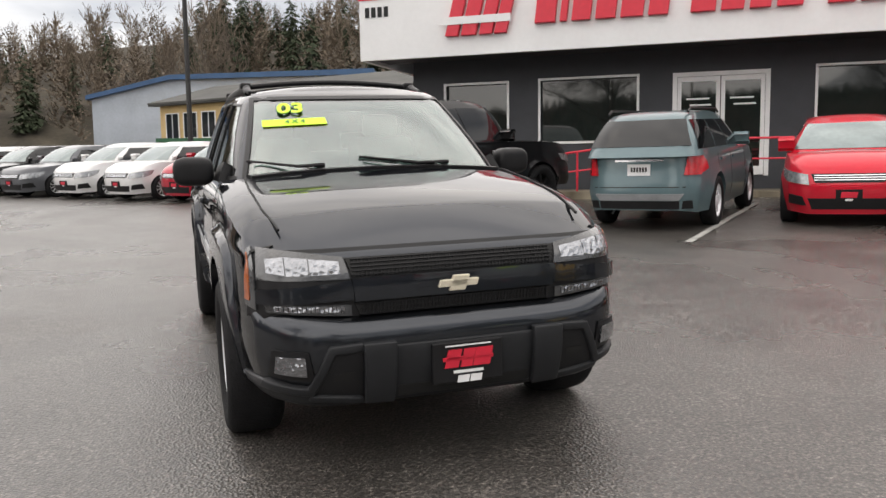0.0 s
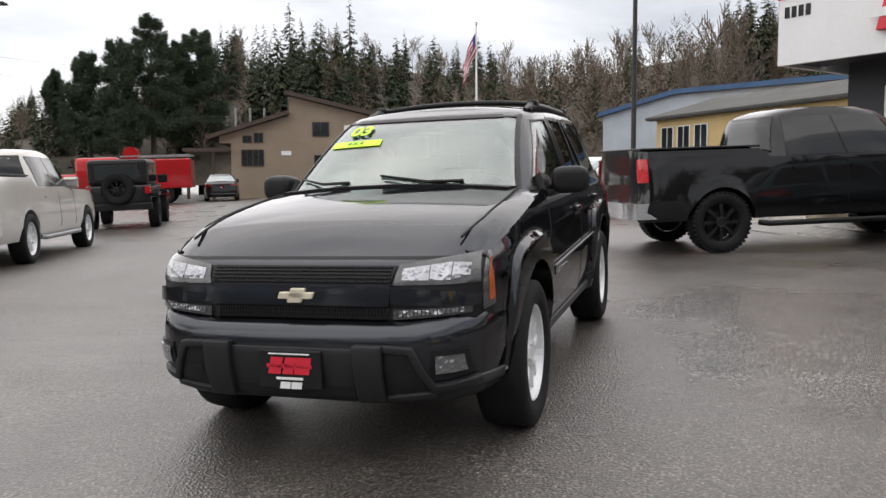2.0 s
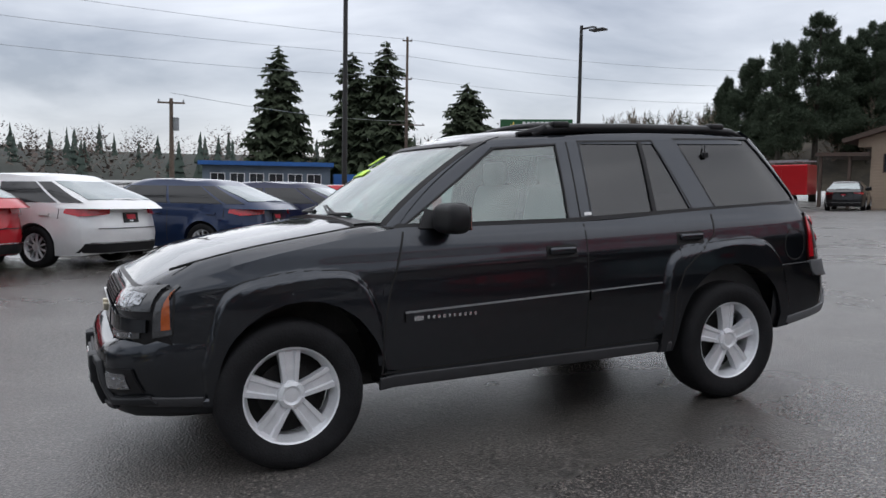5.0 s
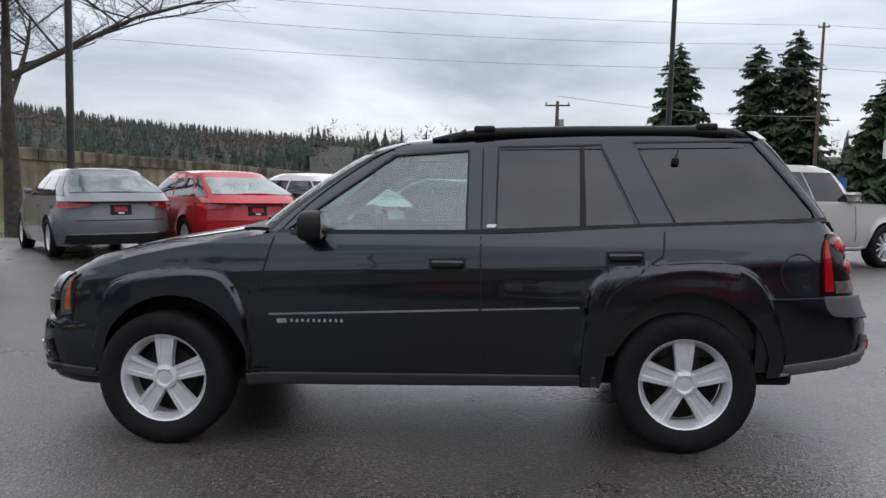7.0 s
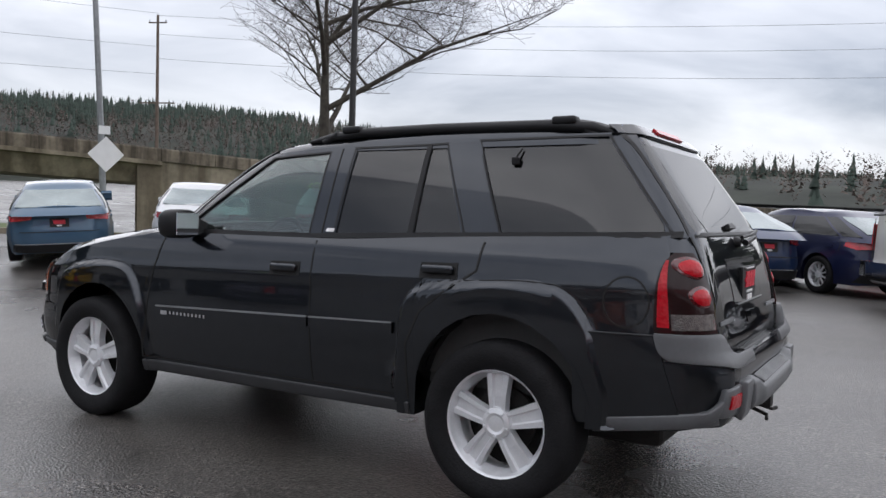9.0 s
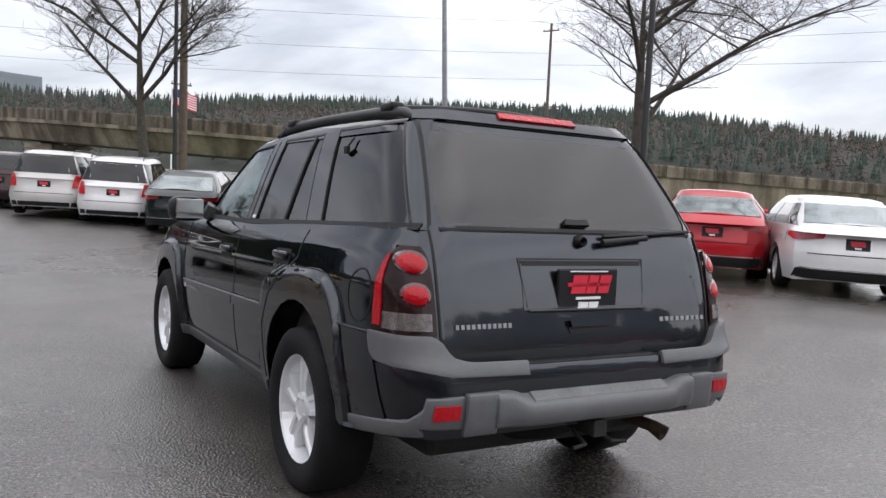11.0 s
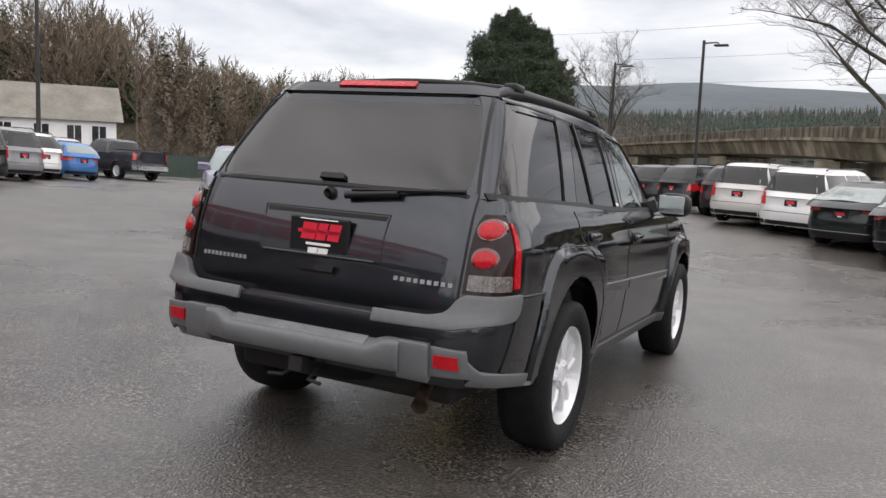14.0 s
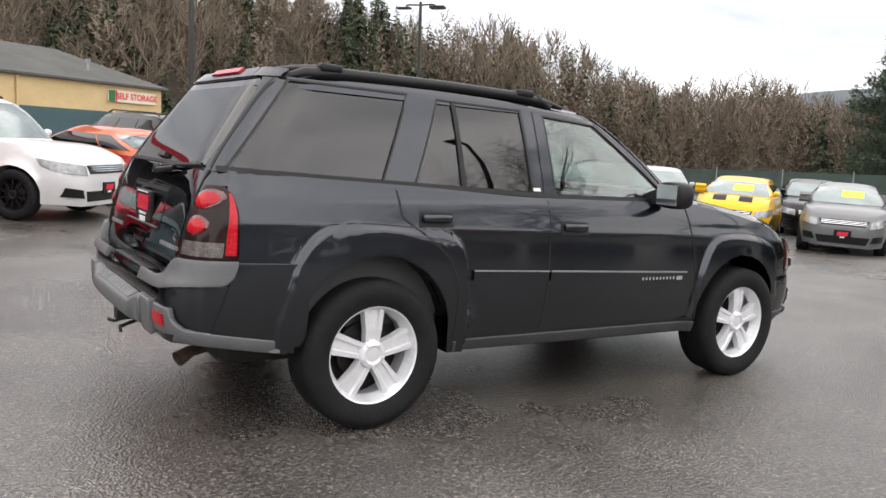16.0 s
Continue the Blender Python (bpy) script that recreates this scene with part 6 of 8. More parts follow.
def yellow_building():
    p0, p1 = Vector((-1.2, 49.4)), Vector((12.5, 33.0))
    d = (p1 - p0)
    L = d.length
    t = thing("storage_office", Matrix.Translation((p0.x, p0.y, 0.8)) @ Matrix.Rotation(math.atan2(d.y, d.x), 4, "Z"), "pale yellow lap-sided storage office with dark shingle roof", "building")
    yel = lap_siding("pale_yellow_siding", (0.58, 0.42, 0.20))
    part("wall", boxes((0, L, 0, 9, -0.6, 4.5)), yel, t)
    part("eave", boxes((-0.5, L + 0.5, -0.5, 0.0, 4.42, 4.62)), M_ROOFDARK, t)
    bm = bmesh.new()
    vs = [bm.verts.new(p) for p in ((-0.5, -0.55, 4.62), (L + 0.5, -0.55, 4.62), (L + 0.5, 5.0, 6.1), (-0.5, 5.0, 6.1), (-0.5, -0.55, 4.5), (L + 0.5, -0.55, 4.5), (L + 0.5, 5.0, 5.98), (-0.5, 5.0, 5.98))]
    for q in ((0, 1, 2, 3), (4, 7, 6, 5), (0, 4, 5, 1), (1, 5, 6, 2), (2, 6, 7, 3), (3, 7, 4, 0)):
        bm.faces.new([vs[i] for i in q])
    part("roof_slope", bm, M_ROOFDARK, t)
    for a in (0.6, 2.2, 3.8, 7.5, 9.2):
        pane_on(t, a, a + 1.1, 2.4, 3.9)
    # low green sign before it
    grn = mat("storage_green", (0.02, 0.10, 0.045), 0.5, 0, 0.15, 2)
    s = thing("green_sign_board", Matrix.Translation((-1.5, 43.0, 0)) @ Matrix.Rotation(radians(-12), 4, "Z"), "long green sign board with white lettering bars", "sign")
    part("board", boxes((0, 5.2, 0, 0.15, 0.2, 3.0)), grn, s)
    for k in range(14):
        part("letter_bar", boxes((0.3 + k * 0.33, 0.5 + k * 0.33, -0.03, 0, 2.3, 2.7)), M_WHITE, s)


yellow_building()


def blue_building():
    p0, p1 = Vector((-6.0, 61.0)), Vector((14.0, 54.0))
    d = p1 - p0
    L = d.length
    t = thing("blue_roofed_building", Matrix.Translation((p0.x, p0.y, 0.8)) @ Matrix.Rotation(math.atan2(d.y, d.x), 4, "Z"), "long pale metal building with a bright blue roof", "building")
    wall = mat("pale_blue_metal_siding", (0.38, 0.42, 0.47), 0.6, 0, 0.15, 0.6)
    blue = mat("blue_metal_roof", (0.03, 0.085, 0.19), 0.45, 0, 0.15, 0.8)
    part("wall", prism([(0, -0.6), (L, -0.6), (L, 7.4), (6.0, 7.2), (0, 5.9)], 0, 12), wall, t)
    part("roof", prism([(-0.3, 5.7), (6.0, 7.1), (L, 7.3), (L, 7.72), (6.0, 7.45), (-0.3, 6.02)], -0.4, 12.4), blue, t)


blue_building()


def blue_shop():
    x, y = polar(74, 70)
    t = thing("blue_shop", Matrix.Translation((x, y, -0.5)) @ Matrix.Rotation(radians(face_to(x, y, 4.4, -3)), 4, "Z"), "low blue-trimmed roadside shop", "building")
    blue = mat("blue_shop_trim", (0.02, 0.10, 0.32), 0.6, 0, 0.2, 1)
    dark = mat("grey_blue_wall", (0.12, 0.15, 0.19), 0.7, 0, 0.2, 1)
    part("wall", boxes((-9.0, 1.6, 0, 6, 0, 3.0)), dark, t)
    part("roof", boxes((-9.3, 1.9, -0.6, 6.2, 3.0, 3.35)), blue, t)
    part("annex", boxes((1.9, 11.0, 0.4, 5, 0, 2.4)), blue, t)
    for k in range(6):
        pane_on(t, -8.3 + k * 1.6, -7.2 + k * 1.6, 1.0, 2.3)


blue_shop()


def east_storage():
    """Long storage building whose end wall meets a hipped roof."""
    p1 = Vector((45.0, -9.5))
    u = Vector((0.531, -0.847))
    L = 24.0
    p0 = p1 - u * L
    t = thing("storage_building", Matrix.Translation((p0.x, p0.y, 0)) @ Matrix.Rotation(math.atan2(u.y, u.x), 4, "Z"), "cream-yellow self-storage building with teal base band and hipped roof", "building")
    yel = lap_siding("cream_yellow_siding", (0.62, 0.46, 0.24))
    grn = mat("teal_green_band", (0.04, 0.085, 0.095), 0.6, 0, 0.15, 1)
    part("wall", boxes((0, L, 0, 8, 3.15, 4.62)), yel, t)
    part("base_band", boxes((-0.03, L + 0.03, -0.03, 8.03, -0.8, 3.15)), grn, t)
    bm = bmesh.new()
    lo = [bm.verts.new(q) for q in ((-0.3, -0.3, 4.60), (L + 0.3, -0.3, 4.60), (L + 0.3, 8.3, 4.60), (-0.3, 8.3, 4.60))]
    up = [bm.verts.new((q.co.x, q.co.y, 4.72)) for q in lo]
    r0, r1 = bm.verts.new((4.0, 4.0, 6.6)), bm.verts.new((L - 4.0, 4.0, 6.6))
    bm.faces.new(lo[::-1])
    for i in range(4):
        bm.faces.new((lo[i], lo[(i + 1) % 4], up[(i + 1) % 4], up[i]))
    for q in ((up[0], up[1], r1, r0), (up[1], up[2], r1), (up[2], up[3], r0, r1), (up[3], up[0], r0)):
        bm.faces.new(q)
    part("hipped_roof", bm, M_ROOFDARK, t)
    bm = bmesh.new()
    tube(bm, [(L - 4.2, 1.2, 5.0), (L - 4.2, 1.2, 5.75)], 0.10, 10)
    tube(bm, [(L - 4.2, 1.2, 5.75), (L - 4.2, 1.2, 5.95)], 0.15, 10)
    part("vent_pipe", bm, M_GREYPOLE, t, smooth=True)
    bm = bmesh.new()
    tube(bm, [(L - 9.6, -0.08, 4.55), (L - 9.6, -0.08, 0.3)], 0.06, 8)
    part("downpipe", bm, yel, t, smooth=True)
    cream = mat("cream_sign_panel", (0.66, 0.60, 0.48), 0.5, 0, 0.05, 2)
    s = part("wall_sign", boxes((L - 4.08, L - 0.59, -0.16, -0.02, 3.70, 4.34), bevel=0.02), cream, t)
    part("sign_patch", boxes((L - 4.06, L - 3.62, -0.18, -0.16, 3.72, 4.32)), mat("sign_green", (0.02, 0.13, 0.04), 0.5, 0, 0.1, 2), s)
    part("sign_bar", boxes((L - 3.58, L - 3.50, -0.18, -0.16, 3.72, 4.32)), M_SIGNRED, s)
    words("SELF STORAGE", 0.46, Matrix.Translation((L - 2.04, -0.175, 4.02)) @ Matrix.Rotation(radians(90), 4, "X"), M_SIGNRED, s, bold=0.012)


east_storage()


def white_house():
    x, y = 41.5, -27.7
    t = thing("white_house", Matrix.Translation((x, y, 0.7)) @ Matrix.Rotation(radians(face_to(x, y, -2.7, 4.9)), 4, "Z"), "small white cottage with mossy grey roof", "building")
    moss = mat("mossy_grey_shingles", (0.19, 0.18, 0.155), 0.9, 0, 0.35, 0.7, 0.3, 6)
    part("wall", boxes((-3.8, 4.0, 0, 6, -2, 2.3)), M_WHITE, t)
    bm = bmesh.new()
    vs = [bm.verts.new(p) for p in ((-4.2, -0.4, 2.2), (4.4, -0.4, 2.2), (4.4, 3.0, 4.5), (-4.2, 3.0, 4.5), (-4.2, 6.4, 2.2), (4.4, 6.4, 2.2))]
    for q in ((0, 1, 2, 3), (3, 2, 5, 4), (0, 3, 4), (1, 5, 2), (0, 4, 5, 1)):
        bm.faces.new([vs[i] for i in q])
    part("roof", bm, moss, t)
    for a in (-2.6, -0.6, 1.2, 2.6):
        pane_on(t, a, a + 0.8, 0.8, 1.9)


white_house()


def shelter():
    x, y = 32.8, -12.8
    t = thing("shelter", Matrix.Translation((x, y, -0.2)) @ Matrix.Rotation(radians(face_to(x, y, -3.3, 4.4)), 4, "Z"), "open timber shelter with red-edged gable roof", "shelter")
    part("roof", prism([(-3.0, 2.25), (0, 3.35), (3.0, 2.25), (3.0, 2.4), (0, 3.55), (-3.0, 2.4)], 0, 5), M_ROOFDARK, t)
    part("gable", prism([(-2.7, 2.36), (2.7, 2.36), (0, 3.34)], 0.02, 0.10), M_WHITE, t)
    part("red_edge", prism([(-3.0, 2.22), (0, 3.32), (3.0, 2.22), (3.0, 2.34), (0, 3.46), (-3.0, 2.34)], -0.06, 0), M_SIGNRED, t)
    for xx in (-2.6, 2.6):
        for yy in (0.2, 4.6):
            part("post", boxes((xx - 0.08, xx + 0.08, yy - 0.08, yy + 0.08, -1, 2.4)), M_WOOD, t)


shelter()


def fence():
    pts = [(37.0, -19.0), (35.4, -25.5), (28.0, -33.0), (19.0, -38.0), (14.0, -44.0)]
    scr = mat("green_fence_screen", (0.035, 0.055, 0.045), 0.8, 0, 0.3, 1.5, 0.2, 20)
    t = thing("screened_fence", Matrix.Identity(4), "chain-link fence with dark green screen", "fence")
    for a, b in zip(pts, pts[1:]):
        a, b = Vector(a), Vector(b)
        n = max(1, int((b - a).length / 3))
        for i in range(n):
            p, q = a.lerp(b, i / n), a.lerp(b, (i + 1) / n)
            bm = bmesh.new()
            vs = [bm.verts.new(v) for v in ((p.x, p.y, -1.2), (q.x, q.y, -1.2), (q.x, q.y, 1.05), (p.x, p.y, 1.05))]
            bm.faces.new(vs)
            r = bmesh.ops.extrude_face_region(bm, geom=bm.faces[:])
            bmesh.ops.translate(bm, vec=(0.02, 0.02, 0), verts=[v for v in r["geom"] if isinstance(v, bmesh.types.BMVert)])
            part("screen", bm, scr, t)
            bm = bmesh.new()
            tube(bm, [(p.x, p.y, -1.2), (p.x, p.y, 1.2)], 0.035, 6)
            part("post", bm, M_GREYPOLE, t)


fence()


def far_shops():
    """Low bright shop fronts seen under the overpass."""
    for az, d, w, col, lab in ((186, 78, 9, (0.5, 0.5, 0.5), "white low shop beyond the overpass"), (179, 82, 8, (0.40, 0.06, 0.06), "red-fronted low shop beyond the overpass"), (173, 80, 7, (0.08, 0.16, 0.38), "blue-fronted low shop beyond the overpass"), (192, 90, 14, (0.55, 0.55, 0.55), "long white awning building beyond the overpass")):
        x, y = place(az, d, 2, 5)
        t = thing("far_shop", Matrix.Translation((x, y, -1.4)) @ Matrix.Rotation(radians(face_to(x, y, 2, 5)), 4, "Z"), lab, "building")
        part("wall", boxes((-w / 2, w / 2, 0, 5, 0, 2.4)), mat("shop_wall", (0.42, 0.42, 0.42), 0.7, 0, 0.2, 1), t)
        part("sign_band", boxes((-w / 2 - 0.2, w / 2 + 0.2, -0.4, 0, 2.2, 3.0)), mat("shop_band", col, 0.6, 0, 0.2, 1), t)


far_shops()


def flag_on_pole(x, y, top):
    """Striped flag waving from a pale pole."""
    t = thing("flag", Matrix.Translation((x, y, ground_z(x, y))), "red and white striped flag with blue corner on a white pole", "flag")
    z1 = top - ground_z(x, y)
    bm = bmesh.new()
    tube(bm, [(0, 0, 0), (0, 0, z1 + 0.25)], [0.09, 0.05], 8)
    part("pole", bm, M_WHITE, t, smooth=True)
    blue = mat("flag_blue", (0.03, 0.04, 0.14), 0.8, 0, 0.1, 4)
    w, h, n = 2.6, 1.7, 12

    def cloth(u0, u1, v0, v1, off=0.0):
        verts, faces = [], []
        for i in range(n + 1):
            u = lerp(u0, u1, i / n)
            wave = 0.16 * math.sin(7 * u) * u
            for v in (v0, v1):
                for side in (-0.006, 0.006):
                    verts.append((-w * u, wave + side * (1 + off), z1 - h * v - 0.55 * u * u + 0.08 * math.sin(6 * u)))
        for i in range(n):
            a = 4 * i
            for k, m in ((0, 1), (1, 3), (3, 2), (2, 0)):
                faces.append((a + k, a + m, a + 4 + m, a + 4 + k))
        return mesh_of("cloth", verts, faces)
    for k in range(13):
        part("stripe", cloth(0.4 if k < 7 else 0, 1, k / 13, (k + 1) / 13), M_SIGNRED if k % 2 == 0 else M_WHITE, t)
    part("canton", cloth(0, 0.4, 0, 7 / 13), blue, t)


flag_on_pole(-16.8, -86.0, 9.2)


def jeep():
    t = thing("black_off_roader", on_ground(-13.3, 13.1, 212) @ Matrix.Scale(0.97, 4), "black boxy off-road vehicle with spare wheel on its tail", "car")
    p = paint("off_roader_paint", (0.010, 0.010, 0.012))
    part("body", boxes((-0.80, 0.80, -1.0, 1.95, 0.55, 1.15), (-0.72, 0.72, -1.95, -0.9, 0.60, 1.12), bevel=0.05), p, t)
    part("hard_top", boxes((-0.74, 0.74, -0.55, 1.9, 1.15, 1.82), bevel=0.09), M_BLACK, t)
    for s in (1, -1):
        part("side_window", boxes((s * 0.735, s * 0.75, -0.3, 0.55, 1.22, 1.68)), M_SHADE, t)
        part("side_window", boxes((s * 0.735, s * 0.75, 0.65, 1.75, 1.22, 1.68)), M_SHADE, t)
        part("fender", boxes((s * 0.74, s * 0.95, -1.75, -0.8, 0.86, 0.93), (s * 0.74, s * 0.95, 0.85, 1.85, 0.86, 0.93), bevel=0.03), M_BLACK, t)
        part("tail_lamp", boxes((s * 0.66, s * 0.79, 1.94, 2.0, 0.92, 1.10)), M_RED, t)
        part("door_mirror", boxes((s * 0.80, s * 1.0, -0.55, -0.45, 1.2, 1.38), bevel=0.03), M_BLACK, t)
    part("rear_window", boxes((-0.55, 0.55, 1.895, 1.91, 1.3, 1.68)), M_SHADE, t)
    part("rear_bumper", boxes((-0.82, 0.82, 1.95, 2.12, 0.5, 0.68), bevel=0.03), M_BLACK, t)
    ms = wheel_meshes(0.40, 0.26, 0.22, "truck")
    add_wheels(t, ms, (-1.3, 1.3), 0.80, 0.40, M_BLACK)
    sp = new("spare_wheel")
    sp.parent = t
    sp.matrix_basis = Matrix.Translation((0.0, 2.08, 1.05)) @ Matrix.Rotation(radians(90), 4, "Z")
    part("tyre", ms[0], M_RUBBER, sp)
    part("rim", ms[1], M_BLACK, sp)


jeep()


def fire_truck():
    t = thing("red_fire_truck", on_ground(-24.8, 27.4, 300), "old red fire truck with hose lockers and ladder", "truck")
    p = paint("fire_red_paint", (0.42, 0.015, 0.02))
    part("rear_body", boxes((-1.1, 1.1, -0.2, 3.0, 0.75, 2.15), bevel=0.05), p, t)
    part("cab", boxes((-1.05, 1.05, -2.2, -0.3, 0.75, 2.3), bevel=0.15), p, t, smooth=True)
    part("bonnet", boxes((-0.85, 0.85, -3.4, -2.1, 0.75, 1.55), bevel=0.15), p, t, smooth=True)
    part("ladder_rack", boxes((-1.0, -0.9, -0.2, 3.0, 2.3, 2.36), (0.9, 1.0, -0.2, 3.0, 2.3, 2.36), (-1.0, 1.0, 0.3, 0.36, 2.28, 2.32), (-1.0, 1.0, 2.4, 2.46, 2.28, 2.32)), M_GREYPOLE, t)
    bm = bmesh.new()
    lathe(bm, [(-0.4, 0.0001), (-0.4, 0.35), (0.4, 0.35), (0.4, 0.0001)], 16, "x", (0, 0.2, 2.45))
    part("hose_reel", bm, p, t, smooth=True)
    for s in (1, -1):
        for y0 in (0.0, 1.05, 2.1):
            part("locker_door", boxes((s * 1.1, s * 1.115, y0, y0 + 0.85, 1.25, 2.0)), p, t)
        part("side_window", boxes((s * 1.045, s * 1.06, -1.6, -0.7, 1.6, 2.1)), M_SHADE, t)
    ms = wheel_meshes(0.48, 0.28, 0.28, "five")
    rimr = paint("fire_rim_red", (0.42, 0.015, 0.02))
    add_wheels(t, (ms[0], ms[1].copy(), ms[2]), (-2.4, 1.7), 0.92, 0.48, rimr)


fire_truck()


CAR_SCALE = 0.94


def parked(name, kind, color, label, x, y, az, **kw):
    if len(label.split()) < 5:
        label += " parked on damp asphalt"
    m = on_ground(x, y, az + 180) @ Matrix.Scale(kw.pop("scale", CAR_SCALE), 4)
    return build_car(name, kind, color, label, m, **kw)


WEST = "row of used cars"
SILVER, WHITE, BLACKP, GREYP = (0.42, 0.42, 0.43), (0.72, 0.72, 0.72), (0.008, 0.008, 0.009), (0.10, 0.105, 0.115)


def tail_at(x, y, az, length):
    """Centre of a car whose tail stands at x, y."""
    a = radians(az)
    return x - math.sin(a) * length / 2, y + math.cos(a) * length / 2


def tailed(name, kind, color, label, x, y, az, **kw):
    L = kw.get("L", KINDS[kind]["L"])
    return parked(name, kind, color, label, *tail_at(x, y, az, L * CAR_SCALE), az, **kw)


# western row, tails to the lot
tailed("silver_pickup", "pickup", (0.50, 0.49, 0.47), "silver crew-cab pickup truck with chrome bumper, wet", -8.2, 2.77, 28, group=WEST, category="truck")
tailed("navy_sedan", "sedan", (0.012, 0.016, 0.05), "dark navy blue sedan in the row", -10.35, 2.75, 138, group=WEST)
tailed("blue_sedan", "sedan", (0.014, 0.028, 0.075), "deep blue sedan with alloy wheels", -9.4, 0.85, 138, group=WEST)
tailed("white_compact_sedan", "sedan", WHITE, "pearl white compact sedan", -8.1, -1.65, 137, group=WEST)
tailed("red_sedan", "sedan", (0.42, 0.012, 0.02), "bright red sedan with dealer plate", -7.4, -3.5, 131, group=WEST)
tailed("grey_sedan", "sedan", (0.15, 0.16, 0.17), "dark silver grey sedan with lip spoiler", -6.5, -5.3, 130, group=WEST)
tailed("silver_sedan", "sedan", (0.60, 0.61, 0.62), "bright silver sedan", -5.5, -7.5, 138, group=WEST)
tailed("blue_grey_sedan", "sedan", (0.05, 0.10, 0.16), "slate blue sedan", -4.3, -9.6, 145, group=WEST)
tailed("dark_sedan", "sedan", (0.006, 0.007, 0.008), "black sedan with red light band", -3.25, -12.4, 152, group=WEST, scale=1.0)
tailed("dark_green_sedan", "sedan", (0.006, 0.012, 0.012), "dark green-black sedan", -2.0, -14.2, 156, group=WEST, scale=1.0)
tailed("white_minivan", "van", WHITE, "white minivan with dark rear glass", -0.8, -16.0, 160, group=WEST, category="van")
tailed("silver_minivan", "van", (0.55, 0.54, 0.52), "silver minivan with dark rear glass", 0.6, -17.3, 160, group=WEST, category="van")
tailed("maroon_suv", "suv", (0.03, 0.01, 0.012), "dark maroon utility vehicle", 1.5, -20.6, 160, group=WEST)
tailed("black_suv", "suv", BLACKP, "black sport utility vehicle with alloy wheels", 3.3, -22.3, 148, group=WEST)
tailed("black_suv", "suv", BLACKP, "black boxy utility vehicle", 4.75, -24.4, 158, group=WEST)
tailed("black_suv", "suv", (0.012, 0.013, 0.016), "black utility vehicle", 6.45, -26.3, 158, group=WEST)
tailed("white_pickup", "pickup", WHITE, "white pickup truck far down the lot", 13.0, -38.0, 150, group=WEST, category="truck")
tailed("white_pickup", "pickup", WHITE, "white pickup truck far down the lot", 16.0, -41.0, 150, group=WEST, category="truck")
tailed("white_suv", "suv", WHITE, "white utility vehicle far down the lot", 8.8, -29.4, 160, group=WEST)
tailed("silver_suv", "suv", SILVER, "silver utility vehicle far down the lot", 10.9, -32.6, 160, group=WEST)
tailed("white_pickup", "pickup", WHITE, "white pickup truck far down the lot", 18.8, -43.0, 150, group=WEST, category="truck")
tailed("red_coupe", "sedan", (0.45, 0.02, 0.03), "red sedan half hidden behind the pickup", -11.9, 4.7, 135, group=WEST)

# southern row, noses to the lot
SOUTH = "cars facing the lot"
parked("yellow_hatchback", "hatch", (0.72, 0.42, 0.012), "yellow small hatchback with black bonnet stripes and lime price sticker", 6.72, -11.8, 30, group=SOUTH, sticker=True, stripes=True, L=3.7, W=1.68, H=1.41, wb=2.47, fo=0.65)
parked("black_sedan", "sedan", BLACKP, "black sedan parked behind two small cars", 7.9, -16.4, 36, group=SOUTH)
parked("grey_compact", "hatch", (0.16, 0.165, 0.17), "grey compact car with lime price sticker", 5.1, -13.1, 30, group=SOUTH, sticker=True, L=4.35, W=1.70, H=1.45)
parked("lilac_wagon", "hatch", (0.20, 0.19, 0.26), "pale lilac retro wagon with chrome bars and lime sticker", 9.84, -8.5, 42, group=SOUTH, sticker=True, L=4.29, W=1.70, H=1.60, hood=1.05, nose=0.85)
parked("black_sedan", "sedan", BLACKP, "black sedan with tinted windows", 11.1, -10.7, 45, group=SOUTH)
parked("silver_compact", "hatch", SILVER, "silver compact hatchback", 10.3, -13.2, 45, group=SOUTH)

# eastern row
EAST = "cars along the fence"
parked("white_crossover", "suv", WHITE, "white crossover with chrome grille and black wheels", 9.75, 2.55, 140, group=EAST, rim=M_BLACK, scale=0.98)
parked("orange_coupe", "coupe", (0.48, 0.10, 0.03), "copper orange sports coupe", 11.9, 0.2, 295, group=EAST)
parked("black_suv", "suv", BLACKP, "black utility vehicle with red tail lamps", 14.6, -1.0, 290, group=EAST)
parked("white_suv", "suv", WHITE, "white utility vehicle with red tail lamps", 16.3, -2.85, 278, group=EAST)
parked("white_suv", "suv", WHITE, "white large utility vehicle", 17.8, -5.2, 278, group=EAST)
parked("black_minivan", "van", BLACKP, "black minivan with red tail lamps", 20.2, -7.8, 275, group=EAST, category="van")
parked("grey_minivan", "van", (0.22, 0.22, 0.23), "grey minivan", 23.2, -11.2, 272, group=EAST, category="van")
parked("white_suv", "suv", WHITE, "small white off-road vehicle", 25.0, -13.6, 270, group=EAST)
parked("blue_hatchback", "hatch", (0.05, 0.16, 0.42), "bright blue hatchback", 25.6, -16.2, 262, group=EAST)
parked("silver_crossover", "suv", SILVER, "silver crossover", 29.8, -18.7, 268, group=EAST)
parked("dark_pickup", "pickup", (0.02, 0.022, 0.03), "dark pickup truck", 28.6, -21.5, 262, group=EAST, category="truck")

